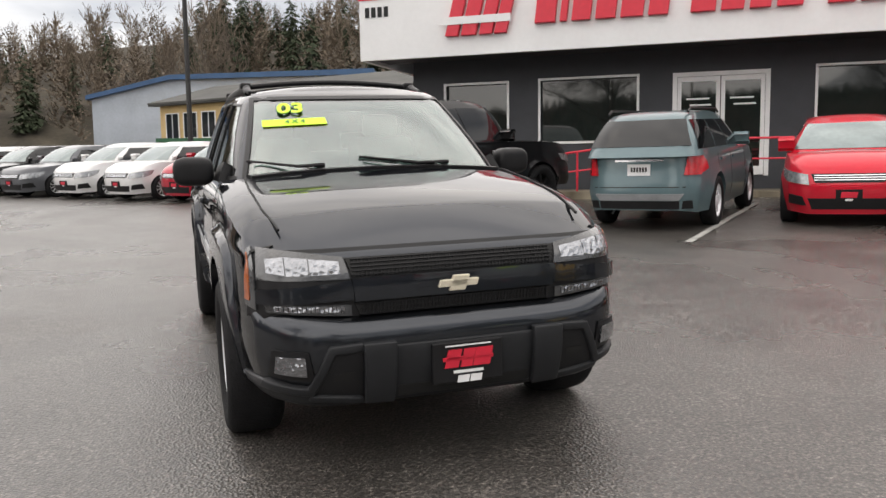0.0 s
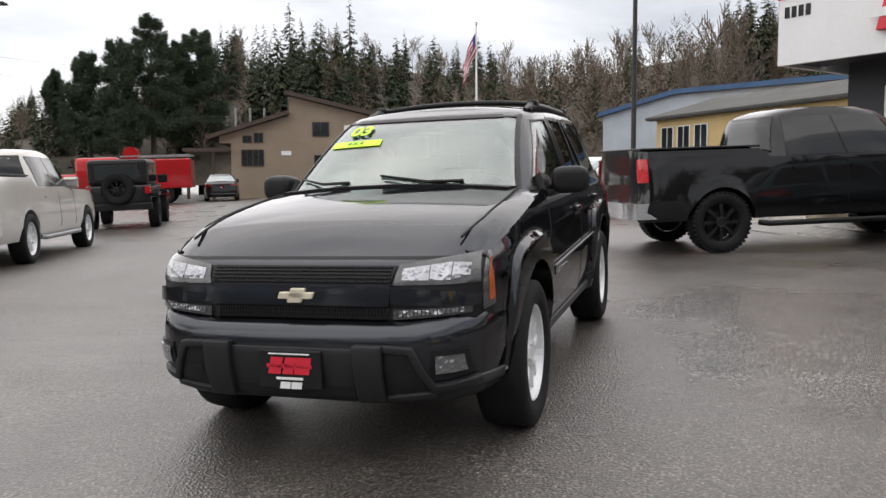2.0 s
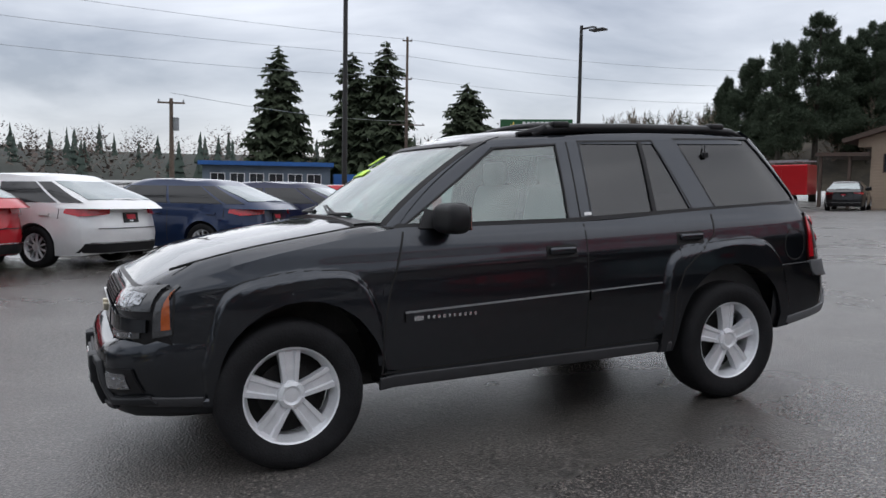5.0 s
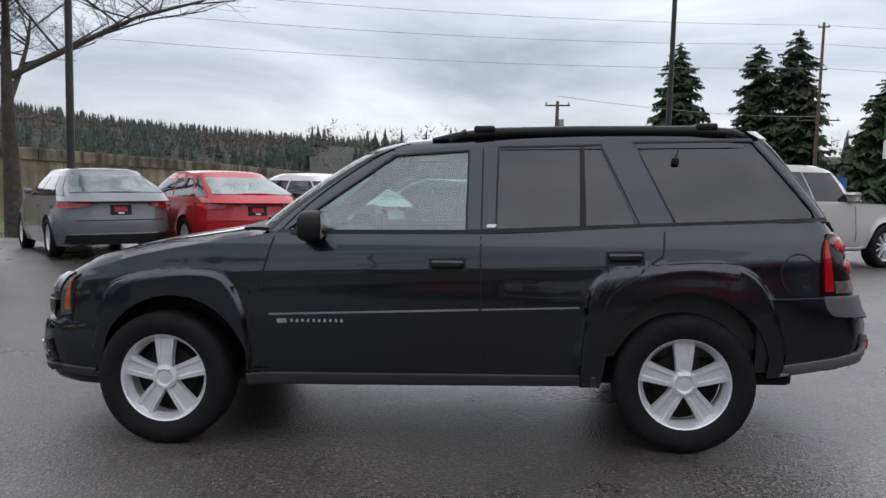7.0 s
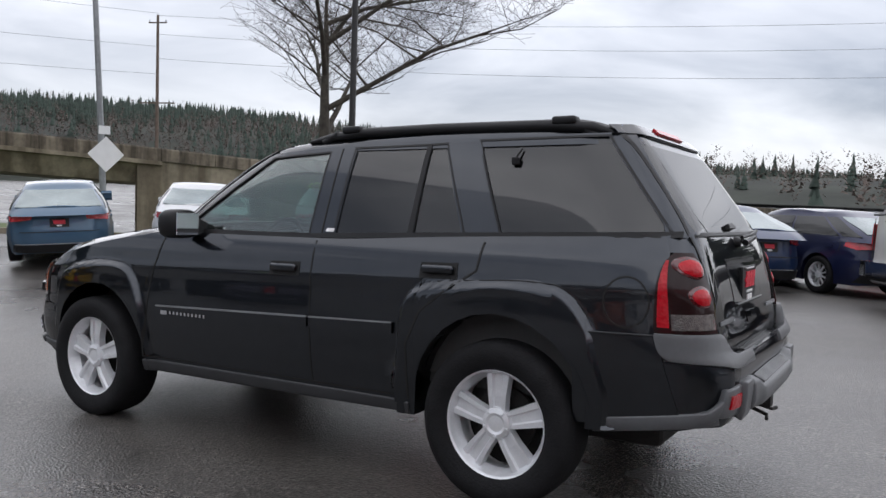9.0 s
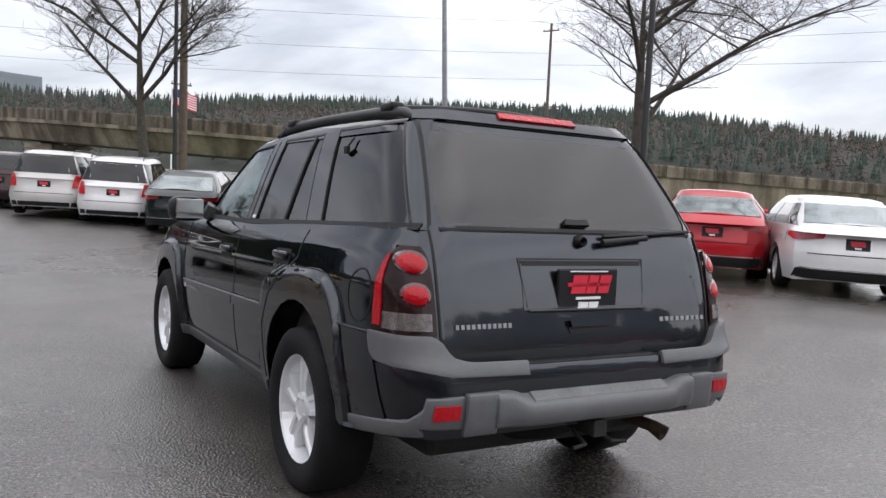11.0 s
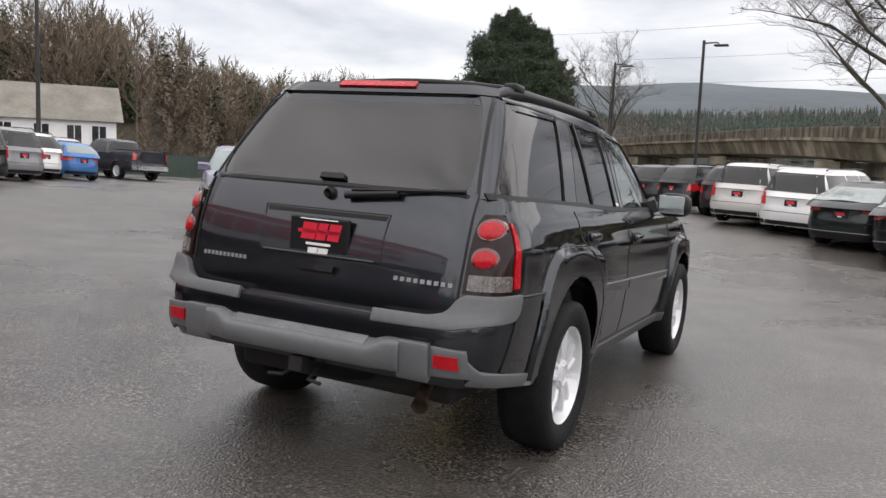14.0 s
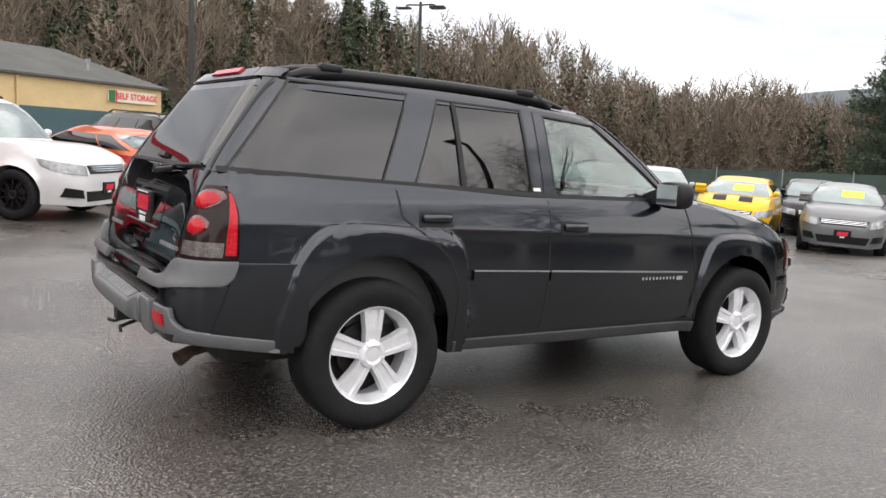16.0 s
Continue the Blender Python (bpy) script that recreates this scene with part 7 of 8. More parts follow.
# by the showroom
parked("black_lifted_pickup", "pickup", (0.006, 0.006, 0.007), "black lifted crew-cab pickup with black wheels and side step", 3.2, 7.95, -64.5, category="truck", rim=M_BLACK, scale=1.0, tyre=0.42, sill=0.46, H=1.98, hood=1.25, nose=1.0, belt=1.28, deck=1.42, style="truck", wb=3.66)
parked("teal_crossover", "suv", (0.11, 0.165, 0.18), "teal green crossover with roof rails and silver rear bumper trim", 6.85, 5.9, -49, scale=1.0, trim=True, L=4.56, W=1.78, H=1.66, wb=2.61)
parked("red_hatchback", "hatch", (0.55, 0.012, 0.03), "bright red hatchback parked nose out", 8.9, 4.5, 136, scale=1.0)

# northern rows
NORTH = "row of used cars to the north"
for k, (kind, col, lab) in enumerate((
        ("suv", WHITE, "white utility vehicle in the far row"), ("pickup", WHITE, "white pickup in the far row"), ("sedan", SILVER, "silver sedan in the far row"),
        ("sedan", (0.35, 0.01, 0.05), "crimson sedan in the far row"), ("sedan", (0.55, 0.50, 0.44), "champagne sedan in the far row"), ("sedan", GREYP, "grey sedan in the far row"),
        ("hatch", WHITE, "white hatchback in the far row"), ("sedan", WHITE, "white sedan in the far row"), ("sedan", BLACKP, "black sedan in the far row"),
        ("sedan", GREYP, "dark grey sedan in the far row"), ("hatch", WHITE, "white hatchback in the far row"), ("hatch", WHITE, "white small hatchback in the far row"), ("hatch", (0.40, 0.012, 0.03), "red hatchback in the far row"))):
    q = k / 12
    parked(lab.split(" in the")[0].replace(" ", "_"), kind, col, lab, lerp(-15.5, 0.6, q), lerp(35.0, 15.6, q), 128, group=NORTH)
parked("white_truck", "pickup", WHITE, "white pickup parked before the tan building", -16.2, 34.0, 40, category="truck")
parked("black_sedan", "sedan", (0.010, 0.010, 0.011), "black sedan with red tail lamps before the tan building", -22.4, 31.6, 33)


def build_hero():
    """The dark four-door utility vehicle in the middle of the lot."""
    hero = thing("dark_utility_vehicle", on_ground(0, 0, 0), "dark grey-green four-door sport utility vehicle, damp, with lime window stickers", "car")
    A = 2.87 / 2
    arches = [(-1.372, 0.420, 0.428), (1.440, 0.445, 0.432)]
    ledges = [(-1.86, -0.90, spline([(-1.86, 0.60), (-1.812, 0.745), (-1.777, 0.855), (-1.729, 0.918), (-1.62, 0.960), (-1.353, 0.990), (-1.144, 0.983), (-1.048, 0.931), (-0.966, 0.780), (-0.90, 0.34)])),
              (0.88, 1.96, spline([(0.88, 0.62), (0.928, 0.901), (0.976, 0.960), (1.1, 0.995), (1.3, 1.012), (1.546, 1.024), (1.703, 1.016), (1.784, 0.978), (1.885, 0.844), (1.96, 0.60)]))]
    F = spline([(0.2, -2.12), (0.45, -2.20), (0.68, -2.215), (0.84, -2.205), (0.92, -2.16), (0.97, -2.08), (1.25, -1.9)])
    R = spline([(0.3, 2.30), (0.5, 2.36), (0.75, 2.362), (0.9, 2.342), (1.0, 2.322), (1.25, 2.245), (1.4, 2.15)])
    Wd = spline([(0.2, 0.78), (0.33, 0.842), (0.42, 0.868), (0.6, 0.898), (0.75, 0.908), (0.95, 0.902), (1.05, 0.892), (1.13, 0.872), (1.19, 0.842), (1.25, 0.815)])
    high = spline([(-2.25, 0.905), (-2.12, 0.955), (-1.96, 1.008), (-1.63, 1.090), (-1.19, 1.160), (-0.95, 1.188), (-0.72, 1.180), (0.26, 1.178), (1.2, 1.212), (2.15, 1.240), (2.3, 1.245)])

    def flare(y, z):
        out = 0.0
        for y0, y1, edge in ledges:
            if y0 < y < y1:
                slope = (edge(y + 0.005) - edge(y - 0.005)) / 0.01
                out += 0.034 * smooth01(0.0, 0.030, (edge(y) - z) / math.hypot(1, slope))
        # crease along the shoulder
        out += 0.006 * math.exp(-((z - 0.985 - 0.02 * y) / 0.035) ** 2)
        return out

    sill = spline([(-2.2, 0.40), (-1.9, 0.36), (-0.9, 0.335), (0.9, 0.345), (1.9, 0.42), (2.3, 0.46)])
    body = Shell(F, R, Wd, low_edge(sill, arches), high, 8.0, 0.045, flare, low_front=0.42, low_rear=0.47, crown_n=2.2, n_rear=14.0)
    ys = sorted(set(arch_stations(-2.2, 2.33, [(a[0], a[2]) for a in arches], 0.04)) | {a + d * i / 12 for a, d in ((-1.85, 0.14), (-1.10, 0.20), (0.88, 0.14), (1.72, 0.22)) for i in range(13)})
    rows = [i / 46 for i in range(47)]
    hull = part("body", mesh_of("body", *body.grid(ys, rows, 20, cap_to=-0.86)), M_HERO, hero)
    part("underbody", boxes((-0.60, 0.60, -1.95, 2.1, 0.30, 0.62), (-0.80, 0.80, -0.9, 0.92, 0.36, 0.55), bevel=0.03), M_DARKMETAL, hero)
    part("engine_bay_floor", boxes((-0.66, 0.66, -2.0, -0.9, 0.62, 0.86)), M_DARKMETAL, hero)
    part("chassis_rail", boxes((-0.55, -0.45, -1.9, 1.9, 0.30, 0.38), (0.45, 0.55, -1.9, 1.9, 0.30, 0.38)), M_DARKMETAL, hero)
    fr, rr = body.front, body.rear

    def sd(sign):
        return lambda u, v: body.side(sign, u, v)

    def topf(u, v):
        return body.top(u, v)

    # bonnet edge and gaps
    for sign in (1, -1):
        surf("bonnet_gap", strip(topf, [(sign * 0.70, -1.97), (sign * 0.735, -1.7), (sign * 0.745, -1.3), (sign * 0.735, -0.98)], 0.009, 0.005, 0.012, (0, 0, 1), 14), M_SEAM, hero)

    # front fascia
    fascia = surf("front_fascia", patch(fr, [(-0.845, 0.672), (0.845, 0.672), (0.83, 0.948), (-0.83, 0.948)], 30, 6, 0.004, 0.01, (0, -1, 0)), M_BLACK, hero)
    for z0, z1, w in ((0.842, 0.908, 0.465), (0.686, 0.736, 0.44)):
        grille = surf("grille", patch(fr, [(-w + 0.02, z0), (w - 0.02, z0), (w, z1), (-w, z1)], 12, 2, 0.010, 0.01, (0, -1, 0)), M_SEAM, hero)
        bars = []
        n = 5 if z1 - z0 > 0.06 else 3
        for i in range(n):
            z = lerp(z0 + 0.006, z1 - 0.006, i / (n - 1))
            bars.append(patch(fr, [(-w + 0.02, z - 0.002), (w - 0.02, z - 0.002), (w - 0.02, z + 0.002), (-w + 0.02, z + 0.002)], 12, 1, 0.018, 0.006, (0, -1, 0)))
        for i in range(56):
            x = lerp(-w + 0.03, w - 0.03, i / 55)
            bars.append(patch(fr, [(x - 0.002, z0), (x + 0.002, z0), (x + 0.006, z1), (x + 0.002, z1)], 1, 1, 0.017, 0.006, (0, -1, 0)))
        surf("grille_mesh", merged(*bars), M_BLACK, grille)
    surf("grille_bar", merged(patch(fr, [(-0.44, 0.744), (0.44, 0.744), (0.45, 0.835), (-0.45, 0.835)], 14, 4, 0.030, 0.05, (0, -1, 0))), M_HERO, hero)
    for sign in (1, -1):
        surf("grille_bar_wing", patch(fr, [(sign * 0.445, 0.752), (sign * 0.80, 0.742), (sign * 0.80, 0.800), (sign * 0.445, 0.830)], 10, 3, 0.026, 0.04, (0, -1, 0)), M_HERO, hero)
        head = surf("headlamp", patch(fr, [(sign * 0.455, 0.834), (sign * 0.805, 0.838), (sign * 0.795, 0.955), (sign * 0.475, 0.914)], 14, 6, 0.012, 0.03, (sign * 0.3, -1, 0)), M_LAMPDARK, hero, "clear headlamp with bright faceted reflectors")
        for x0, x1, z0, z1, w0, w1 in ((0.494, 0.612, 0.854, 0.853, 0.897, 0.911), (0.616, 0.700, 0.853, 0.854, 0.912, 0.921), (0.704, 0.768, 0.856, 0.866, 0.921, 0.915)):
            surf("reflector", patch(fr, [(sign * x0, z0), (sign * x1, z1), (sign * x1, w1), (sign * x0, w0)], 8, 5, 0.0150, 0.006, (sign * 0.3, -1, 0)), M_REFLECTOR, head)
        low = surf("lower_lamp", patch(fr, [(sign * 0.455, 0.686), (sign * 0.775, 0.712), (sign * 0.78, 0.748), (sign * 0.455, 0.730)], 12, 3, 0.014, 0.03, (sign * 0.3, -1, 0)), M_LAMPDARK, hero)
        for i in range(16):
            x0 = 0.485 + i * 0.0165
            surf("prism", patch(fr, [(sign * x0, 0.700 + 0.0012 * i), (sign * (x0 + 0.013), 0.701 + 0.0012 * i), (sign * (x0 + 0.013), 0.727 + 0.0008 * i), (sign * x0, 0.726 + 0.0008 * i)], 1, 2, 0.020, 0.008, (sign * 0.3, -1, 0)), M_REFLECTOR, low)

        def corner(u, z, sign=sign):
            k = body.k
            f0, r0 = F(z), R(z)
            return fr(sign * lerp(0.812, k * Wd(z), u * 2), z) if u < 0.5 else body.side(sign, lerp((f0 + r0) / 2 - k * (r0 - f0) / 2, -1.985, u * 2 - 1), z)

        house = surf("lamp_housing", sheet(corner, lambda u: lerp(0.712, 0.728, u), lambda u: lerp(0.958, 0.935, u), 16, 6, 0.009, 0.03, (sign, -0.6, 0)), M_LAMPDARK, hero)
        surf("side_marker", patch(corner, [(0.42, 0.748), (0.93, 0.752), (0.93, 0.918), (0.42, 0.936)], 8, 6, 0.012, 0.01, (sign, -0.6, 0)), M_AMBER, house, "amber side marker lens")
        surf("marker_seam", strip(lambda u, v: body.side(sign, u, v), [(-2.05, 0.715), (-1.985, 0.725), (-1.965, 0.935), (-2.03, 0.962)], 0.010, 0.004, 0.01, (sign, -0.3, 0), 6), M_SEAM, hero)
    # emblem: a plain gold cross shape
    bm = bmesh.new()
    for x0, x1, z0, z1 in ((-0.095, 0.095, -0.017, 0.017), (-0.038, 0.042, -0.036, 0.036)):
        box(bm, x0, x1, -0.012, 0.012, z0, z1, 0.004)
    for v in bm.verts:
        v.co.x += v.co.z * 0.35
    em = part("emblem", bm, M_GOLD, hero, "plain gold emblem")
    p = fr(0, 0.802)
    em.matrix_basis = Matrix.Translation((0, p.y - 0.036, 0.790)) @ Matrix.Scale(0.9, 4)

    # front bumper
    bF = spline([(0.28, -2.14), (0.33, -2.235), (0.42, -2.275), (0.52, -2.295), (0.60, -2.295), (0.648, -2.28), (0.675, -2.235), (0.69, -2.18)])
    bW = spline([(0.28, 0.80), (0.34, 0.86), (0.45, 0.895), (0.6, 0.908), (0.66, 0.905), (0.69, 0.895)])
    fb = Shell(bF, lambda z: -bF(z), bW, None, None, 7.0, bow=0.02)
    verts, faces = wrap(fb, -1.805, [0.40, 0.46, 0.52, 0.58, 0.62, 0.648, 0.668, 0.682], True)
    for v in verts:
        v.z += 0.045 * smooth01(0.60, 0.682, v.z) * smooth01(0.45, 0.85, abs(v.x))
    bumper = surf("front_bumper", (verts, faces), M_HERO, hero)
    surf("bumper_valance", wrap(fb, -1.805, [0.312, 0.33, 0.35, 0.375, 0.40], True), M_CLAD, hero, "dark grey plastic valance")
    bf = fb.front
    surf("centre_panel", patch(bf, [(-0.31, 0.345), (0.31, 0.345), (0.31, 0.572), (-0.31, 0.572)], 10, 6, 0.012, 0.03, (0, -1, 0)), M_CLAD, bumper)
    surf("centre_vent", patch(bf, [(-0.29, 0.355), (0.29, 0.355), (0.29, 0.40), (-0.29, 0.40)], 8, 2, 0.015, 0.01, (0, -1, 0)), M_SEAM, bumper)
    for sign in (1, -1):
        rib = patch(bf, [(sign * 0.305, 0.345), (sign * 0.43, 0.350), (sign * 0.435, 0.592), (sign * 0.30, 0.592)], 4, 6, 0.038, 0.05, (0, -1, 0))
        surf("bumper_rib", rib, M_CLAD, bumper)
        surf("pocket", patch(bf, [(sign * 0.435, 0.36), (sign * 0.62, 0.375), (sign * 0.56, 0.55), (sign * 0.435, 0.56)], 6, 4, 0.006, 0.02, (0, -1, 0)), M_BLACK, bumper)
        surf("pocket_frame", merged(strip(bf, [(sign * 0.43, 0.575), (sign * 0.555, 0.568), (sign * 0.635, 0.40), (sign * 0.80, 0.415)], 0.036, 0.022, 0.04, (0, -1, 0), 5), strip(bf, [(sign * 0.43, 0.352), (sign * 0.64, 0.375)], 0.03, 0.022, 0.04, (0, -1, 0), 4)), M_CLAD, bumper)
        surf("tow_slot", patch(bf, [(sign * 0.47, 0.44), (sign * 0.55, 0.44), (sign * 0.545, 0.475), (sign * 0.47, 0.475)], 3, 2, 0.008, 0.01, (0, -1, 0)), M_SEAM, bumper)
        surf("fog_recess", patch(bf, [(sign * 0.62, 0.44), (sign * 0.79, 0.45), (sign * 0.775, 0.565), (sign * 0.645, 0.565)], 5, 4, 0.004, 0.02, (sign * 0.2, -1, 0)), M_BLACK, bumper)
        fog = surf("fog_lamp", patch(bf, [(sign * 0.65, 0.468), (sign * 0.762, 0.474), (sign * 0.755, 0.545), (sign * 0.655, 0.545)], 5, 4, 0.014, 0.02, (sign * 0.2, -1, 0)), M_REFLECTOR, bumper)
        surf("side_strip", patch(lambda u, v: fb.side(sign, u, v), [(-2.14, 0.385), (-1.85, 0.365), (-1.85, 0.415), (-2.14, 0.43)], 8, 2, 0.012, 0.02, (sign, 0, 0)), M_SILL, bumper)
    plate = part("dealer_plate", boxes((-0.155, 0.155, -2.342, -2.31, 0.388, 0.562), bevel=0.006), M_BLACK, bumper, "black dealer plate with red and white marks")

    def plate_marks(host, y, zc, out):
        s = out
        for x0, x1, z0, z1, lean, m in ((-0.105, -0.045, -0.02, 0.055, 0.25, M_SIGNRED), (-0.035, 0.015, -0.02, 0.055, 0.25, M_SIGNRED), (0.02, 0.095, -0.02, 0.055, 0.2, M_SIGNRED), (-0.11, 0.11, 0.008, 0.024, 0, M_SIGNRED),
                                        (-0.065, 0.065, -0.045, -0.034, 0, M_WHITE), (-0.05, 0.0, -0.085, -0.056, 0.2, M_WHITE), (0.005, 0.055, -0.085, -0.056, 0.2, M_WHITE), (-0.10, 0.10, 0.068, 0.073, 0, M_WHITE)):
            bm = boxes((x0, x1, y - 0.003, y + 0.003, zc + z0, zc + z1))
            for v in bm.verts:
                v.co.x += -s * lean * (v.co.z - zc - z0)
            part("plate_mark", bm, m, host)

    plate_marks(plate, -2.344, 0.475, -1)

    # sides
    for sign in (1, -1):
        s = sd(sign)
        o = (sign, 0, 0)
        surf("front_door_gap", merged(strip(s, [(-0.955, 0.425), (-0.94, 0.62), (-0.90, 0.85), (-0.846, 1.01), (-0.80, 1.165)], 0.011, 0.002, 0.008, o, 5)), M_SEAM, hull)
        surf("middle_door_gap", strip(s, [(0.343, 0.425), (0.343, 0.8), (0.345, 1.165)], 0.009, 0.002, 0.008, o, 6), M_SEAM, hull)
        surf("rear_door_gap", strip(s, [(0.965, 0.43), (0.965, 0.70), (1.04, 0.86), (1.20, 0.985), (1.315, 1.06), (1.33, 1.19)], 0.011, 0.002, 0.008, o, 5), M_SEAM, hull)
        surf("door_bottom_gap", strip(s, [(-0.955, 0.425), (0.0, 0.428), (0.965, 0.43)], 0.008, 0.002, 0.008, o, 8), M_SEAM, hull)
        surf("sill_cladding", patch(s, [(-0.965, 0.338), (0.965, 0.348), (0.965, 0.412), (-0.965, 0.408)], 20, 3, 0.010, 0.02, o), M_SILL, hull)
        surf("side_moulding", patch(s, [(-0.82, 0.690), (0.335, 0.720), (0.335, 0.772), (-0.82, 0.742)], 20, 3, 0.016, 0.02, o), M_HERO, hull)
        surf("side_moulding", patch(s, [(0.35, 0.720), (0.872, 0.735), (0.872, 0.787), (0.35, 0.773)], 10, 3, 0.016, 0.02, o), M_HERO, hull)
        surf("moulding_trim", merged(patch(s, [(-0.82, 0.739), (0.335, 0.769), (0.335, 0.778), (-0.82, 0.748)], 20, 1, 0.020, 0.012, o), patch(s, [(0.35, 0.770), (0.872, 0.784), (0.872, 0.791), (0.35, 0.777)], 10, 1, 0.020, 0.012, o)), M_GREYPOLE, hull, "bright trim line")
        # lettering drawn as plain bars
        for i in range(10):
            y0 = -0.70 + i * 0.031
            surf("badge_bar", patch(s, [(y0, 0.702), (y0 + 0.015, 0.7025), (y0 + 0.015, 0.720), (y0, 0.7195)], 1, 1, 0.021, 0.006, o), M_CHROME, hull)
        surf("badge_mark", patch(s, [(-0.775, 0.697), (-0.72, 0.698), (-0.72, 0.722), (-0.775, 0.721)], 2, 2, 0.021, 0.006, o), M_CHROME, hull)
        for hy, hz in ((0.165, 1.013), (1.115, 1.050)):
            # No hollow is cut; a near-black patch paints the shade behind the handle.
            rec = surf("handle_recess", patch(s, [(hy - 0.105, hz - 0.038), (hy + 0.105, hz - 0.034), (hy + 0.10, hz + 0.040), (hy - 0.10, hz + 0.036)], 6, 3, 0.003, 0.01, o), M_SEAM, hull)
            bm = bmesh.new()
            box(bm, -0.016, 0.016, -0.088, 0.088, -0.020, 0.020, 0.012)
            hd = part("door_handle", bm, M_HERO, rec, smooth=True)
            p = body.side(sign, hy, hz + 0.008)
            hd.matrix_basis = Matrix.Translation((p.x + sign * 0.014, hy, hz + 0.008))
        # arch lips
        for ya, za, ra in arches:
            pts = [(ya + (ra + 0.012) * math.cos(a), za + (ra + 0.012) * math.sin(a)) for a in [math.pi * (0.04 + 0.92 * i / 16) for i in range(17)]]
            surf("arch_lip", strip(s, pts, 0.014, 0.001, 0.03, o, 2), M_HERO, hull)
        for y0, y1, edge in ledges:
            pts = [(lerp(y0 + 0.05, y1 - 0.06, i / 40), edge(lerp(y0 + 0.05, y1 - 0.06, i / 40)) + 0.004) for i in range(41)]
            surf("flare_edge", strip(s, pts, 0.005, 0.001, 0.006, o, 1), M_SEAM, hull)
    # wheel wells
    for ya, za, ra in arches:
        for sign in (1, -1):
            bm = bmesh.new()
            prof = []
            for i in range(13):
                a = math.pi * (i / 12)
                prof.append((ya + (ra + 0.012) * math.cos(a), za - 0.04 + (ra + 0.05) * math.sin(a)))
            a0 = [bm.verts.new((sign * 0.60, y, z)) for y, z in prof]
            a1 = [bm.verts.new((sign * 0.86, y, z)) for y, z in prof]
            for i in range(12):
                bm.faces.new((a0[i], a0[i + 1], a1[i + 1], a1[i]))
            bm.faces.new(a0)
            part("wheel_well", bm, M_BLACK, hero)
    pts = [(2.018 + 0.095 * math.cos(a), 0.968 + 0.105 * math.sin(a)) for a in [math.tau * i / 20 for i in range(21)]]
    surf("fuel_door", strip(sd(1), pts, 0.008, 0.002, 0.006, (1, 0, 0), 1), M_SEAM, hull)

    # cabin
    gF = spline([(1.15, -0.98), (1.20, -0.93), (1.31, -0.80), (1.523, -0.49), (1.66, -0.24), (1.71, -0.06), (1.78, 0.1)])
    gR = spline([(1.15, 2.29), (1.25, 2.247), (1.5, 2.085), (1.69, 1.945), (1.75, 1.88)])
    gW = spline([(1.15, 0.838), (1.19, 0.825), (1.25, 0.805), (1.45, 0.738), (1.62, 0.672), (1.68, 0.642), (1.73, 0.60)])
    roof_edge = spline([(-0.3, 1.678), (0.1, 1.708), (0.8, 1.722), (1.6, 1.712), (1.98, 1.680)])
    cab = Shell(gF, gR, gW, lambda y: 1.645, roof_edge, 8.0, 0.050, crown_n=2.4, bow=0.10, n_rear=12.0)
    cs = lambda sign: (lambda u, v: cab.side(sign, u, v))
    vf = cab.grid([lerp(-0.26, 1.9, i / 16) for i in range(17)], [0, 0.3, 0.6, 0.85, 1.0], 16, under=False)
    part("roof", mesh_of("roof", *vf), M_HERO, hero)
    part("headliner", boxes((-0.60, 0.60, -0.1, 1.85, 1.630, 1.650), bevel=0.008), M_SEAT, hero)
    for sign in (1, -1):
        s, o = cs(sign), (sign, 0, 0.3)
        pil = [("a_pillar", [(-0.93, 1.172), (-0.763, 1.193), (-0.155, 1.618), (-0.30, 1.655)]),
               ("b_pillar", [(0.262, 1.175), (0.436, 1.175), (0.450, 1.660), (0.273, 1.648)]),
               ("c_pillar", [(1.199, 1.195), (1.404, 1.20), (1.192, 1.675), (1.000, 1.668)]),
               ("d_pillar", [(2.170, 1.235), (2.245, 1.238), (1.93, 1.69), (1.834, 1.676)])]
        for nm, q in pil:
            surf(nm, patch(s, q, 4, 8, 0.002, 0.03, o), M_HERO, hero)
        surf("belt_trim", strip(s, [(-0.86, 1.188), (0.26, 1.186), (1.2, 1.216), (2.2, 1.246)], 0.026, 0.010, 0.03, o, 12), M_BLACK, hero)
        surf("window_header", strip(s, [(-0.20, 1.630), (0.27, 1.656), (1.0, 1.680), (1.84, 1.686)], 0.022, 0.001, 0.02, o, 6), M_HERO, hero)
        wins = [("side_window", [(-0.763, 1.193), (0.264, 1.187), (0.275, 1.640), (-0.14, 1.618)], M_CLEAR), ("side_window", [(0.426, 1.190), (0.888, 1.203), (0.898, 1.664), (0.440, 1.658)], M_TINT),
                ("quarter_window", [(0.912, 1.204), (1.208, 1.214), (1.006, 1.668), (0.912, 1.664)], M_TINT), ("rear_side_window", [(1.400, 1.212), (2.176, 1.240), (1.838, 1.682), (1.188, 1.678)], M_TINT)]
        for nm, q, gm in wins:
            w = surf(nm, patch(s, q, 8, 6, -0.006, 0.004, o), gm, hero)
            loop = q + q[:1]
            surf("window_seal", strip(s, loop, 0.010, 0.003, 0.012, o, 5), M_BLACK, w)
        surf("window_divider", strip(s, [(0.90, 1.2), (0.905, 1.66)], 0.026, 0.004, 0.012, o, 5), M_BLACK, hero)
        surf("pillar_gap", strip(s, [(0.347, 1.18), (0.355, 1.655)], 0.009, 0.004, 0.006, o, 5), M_SEAM, hero)
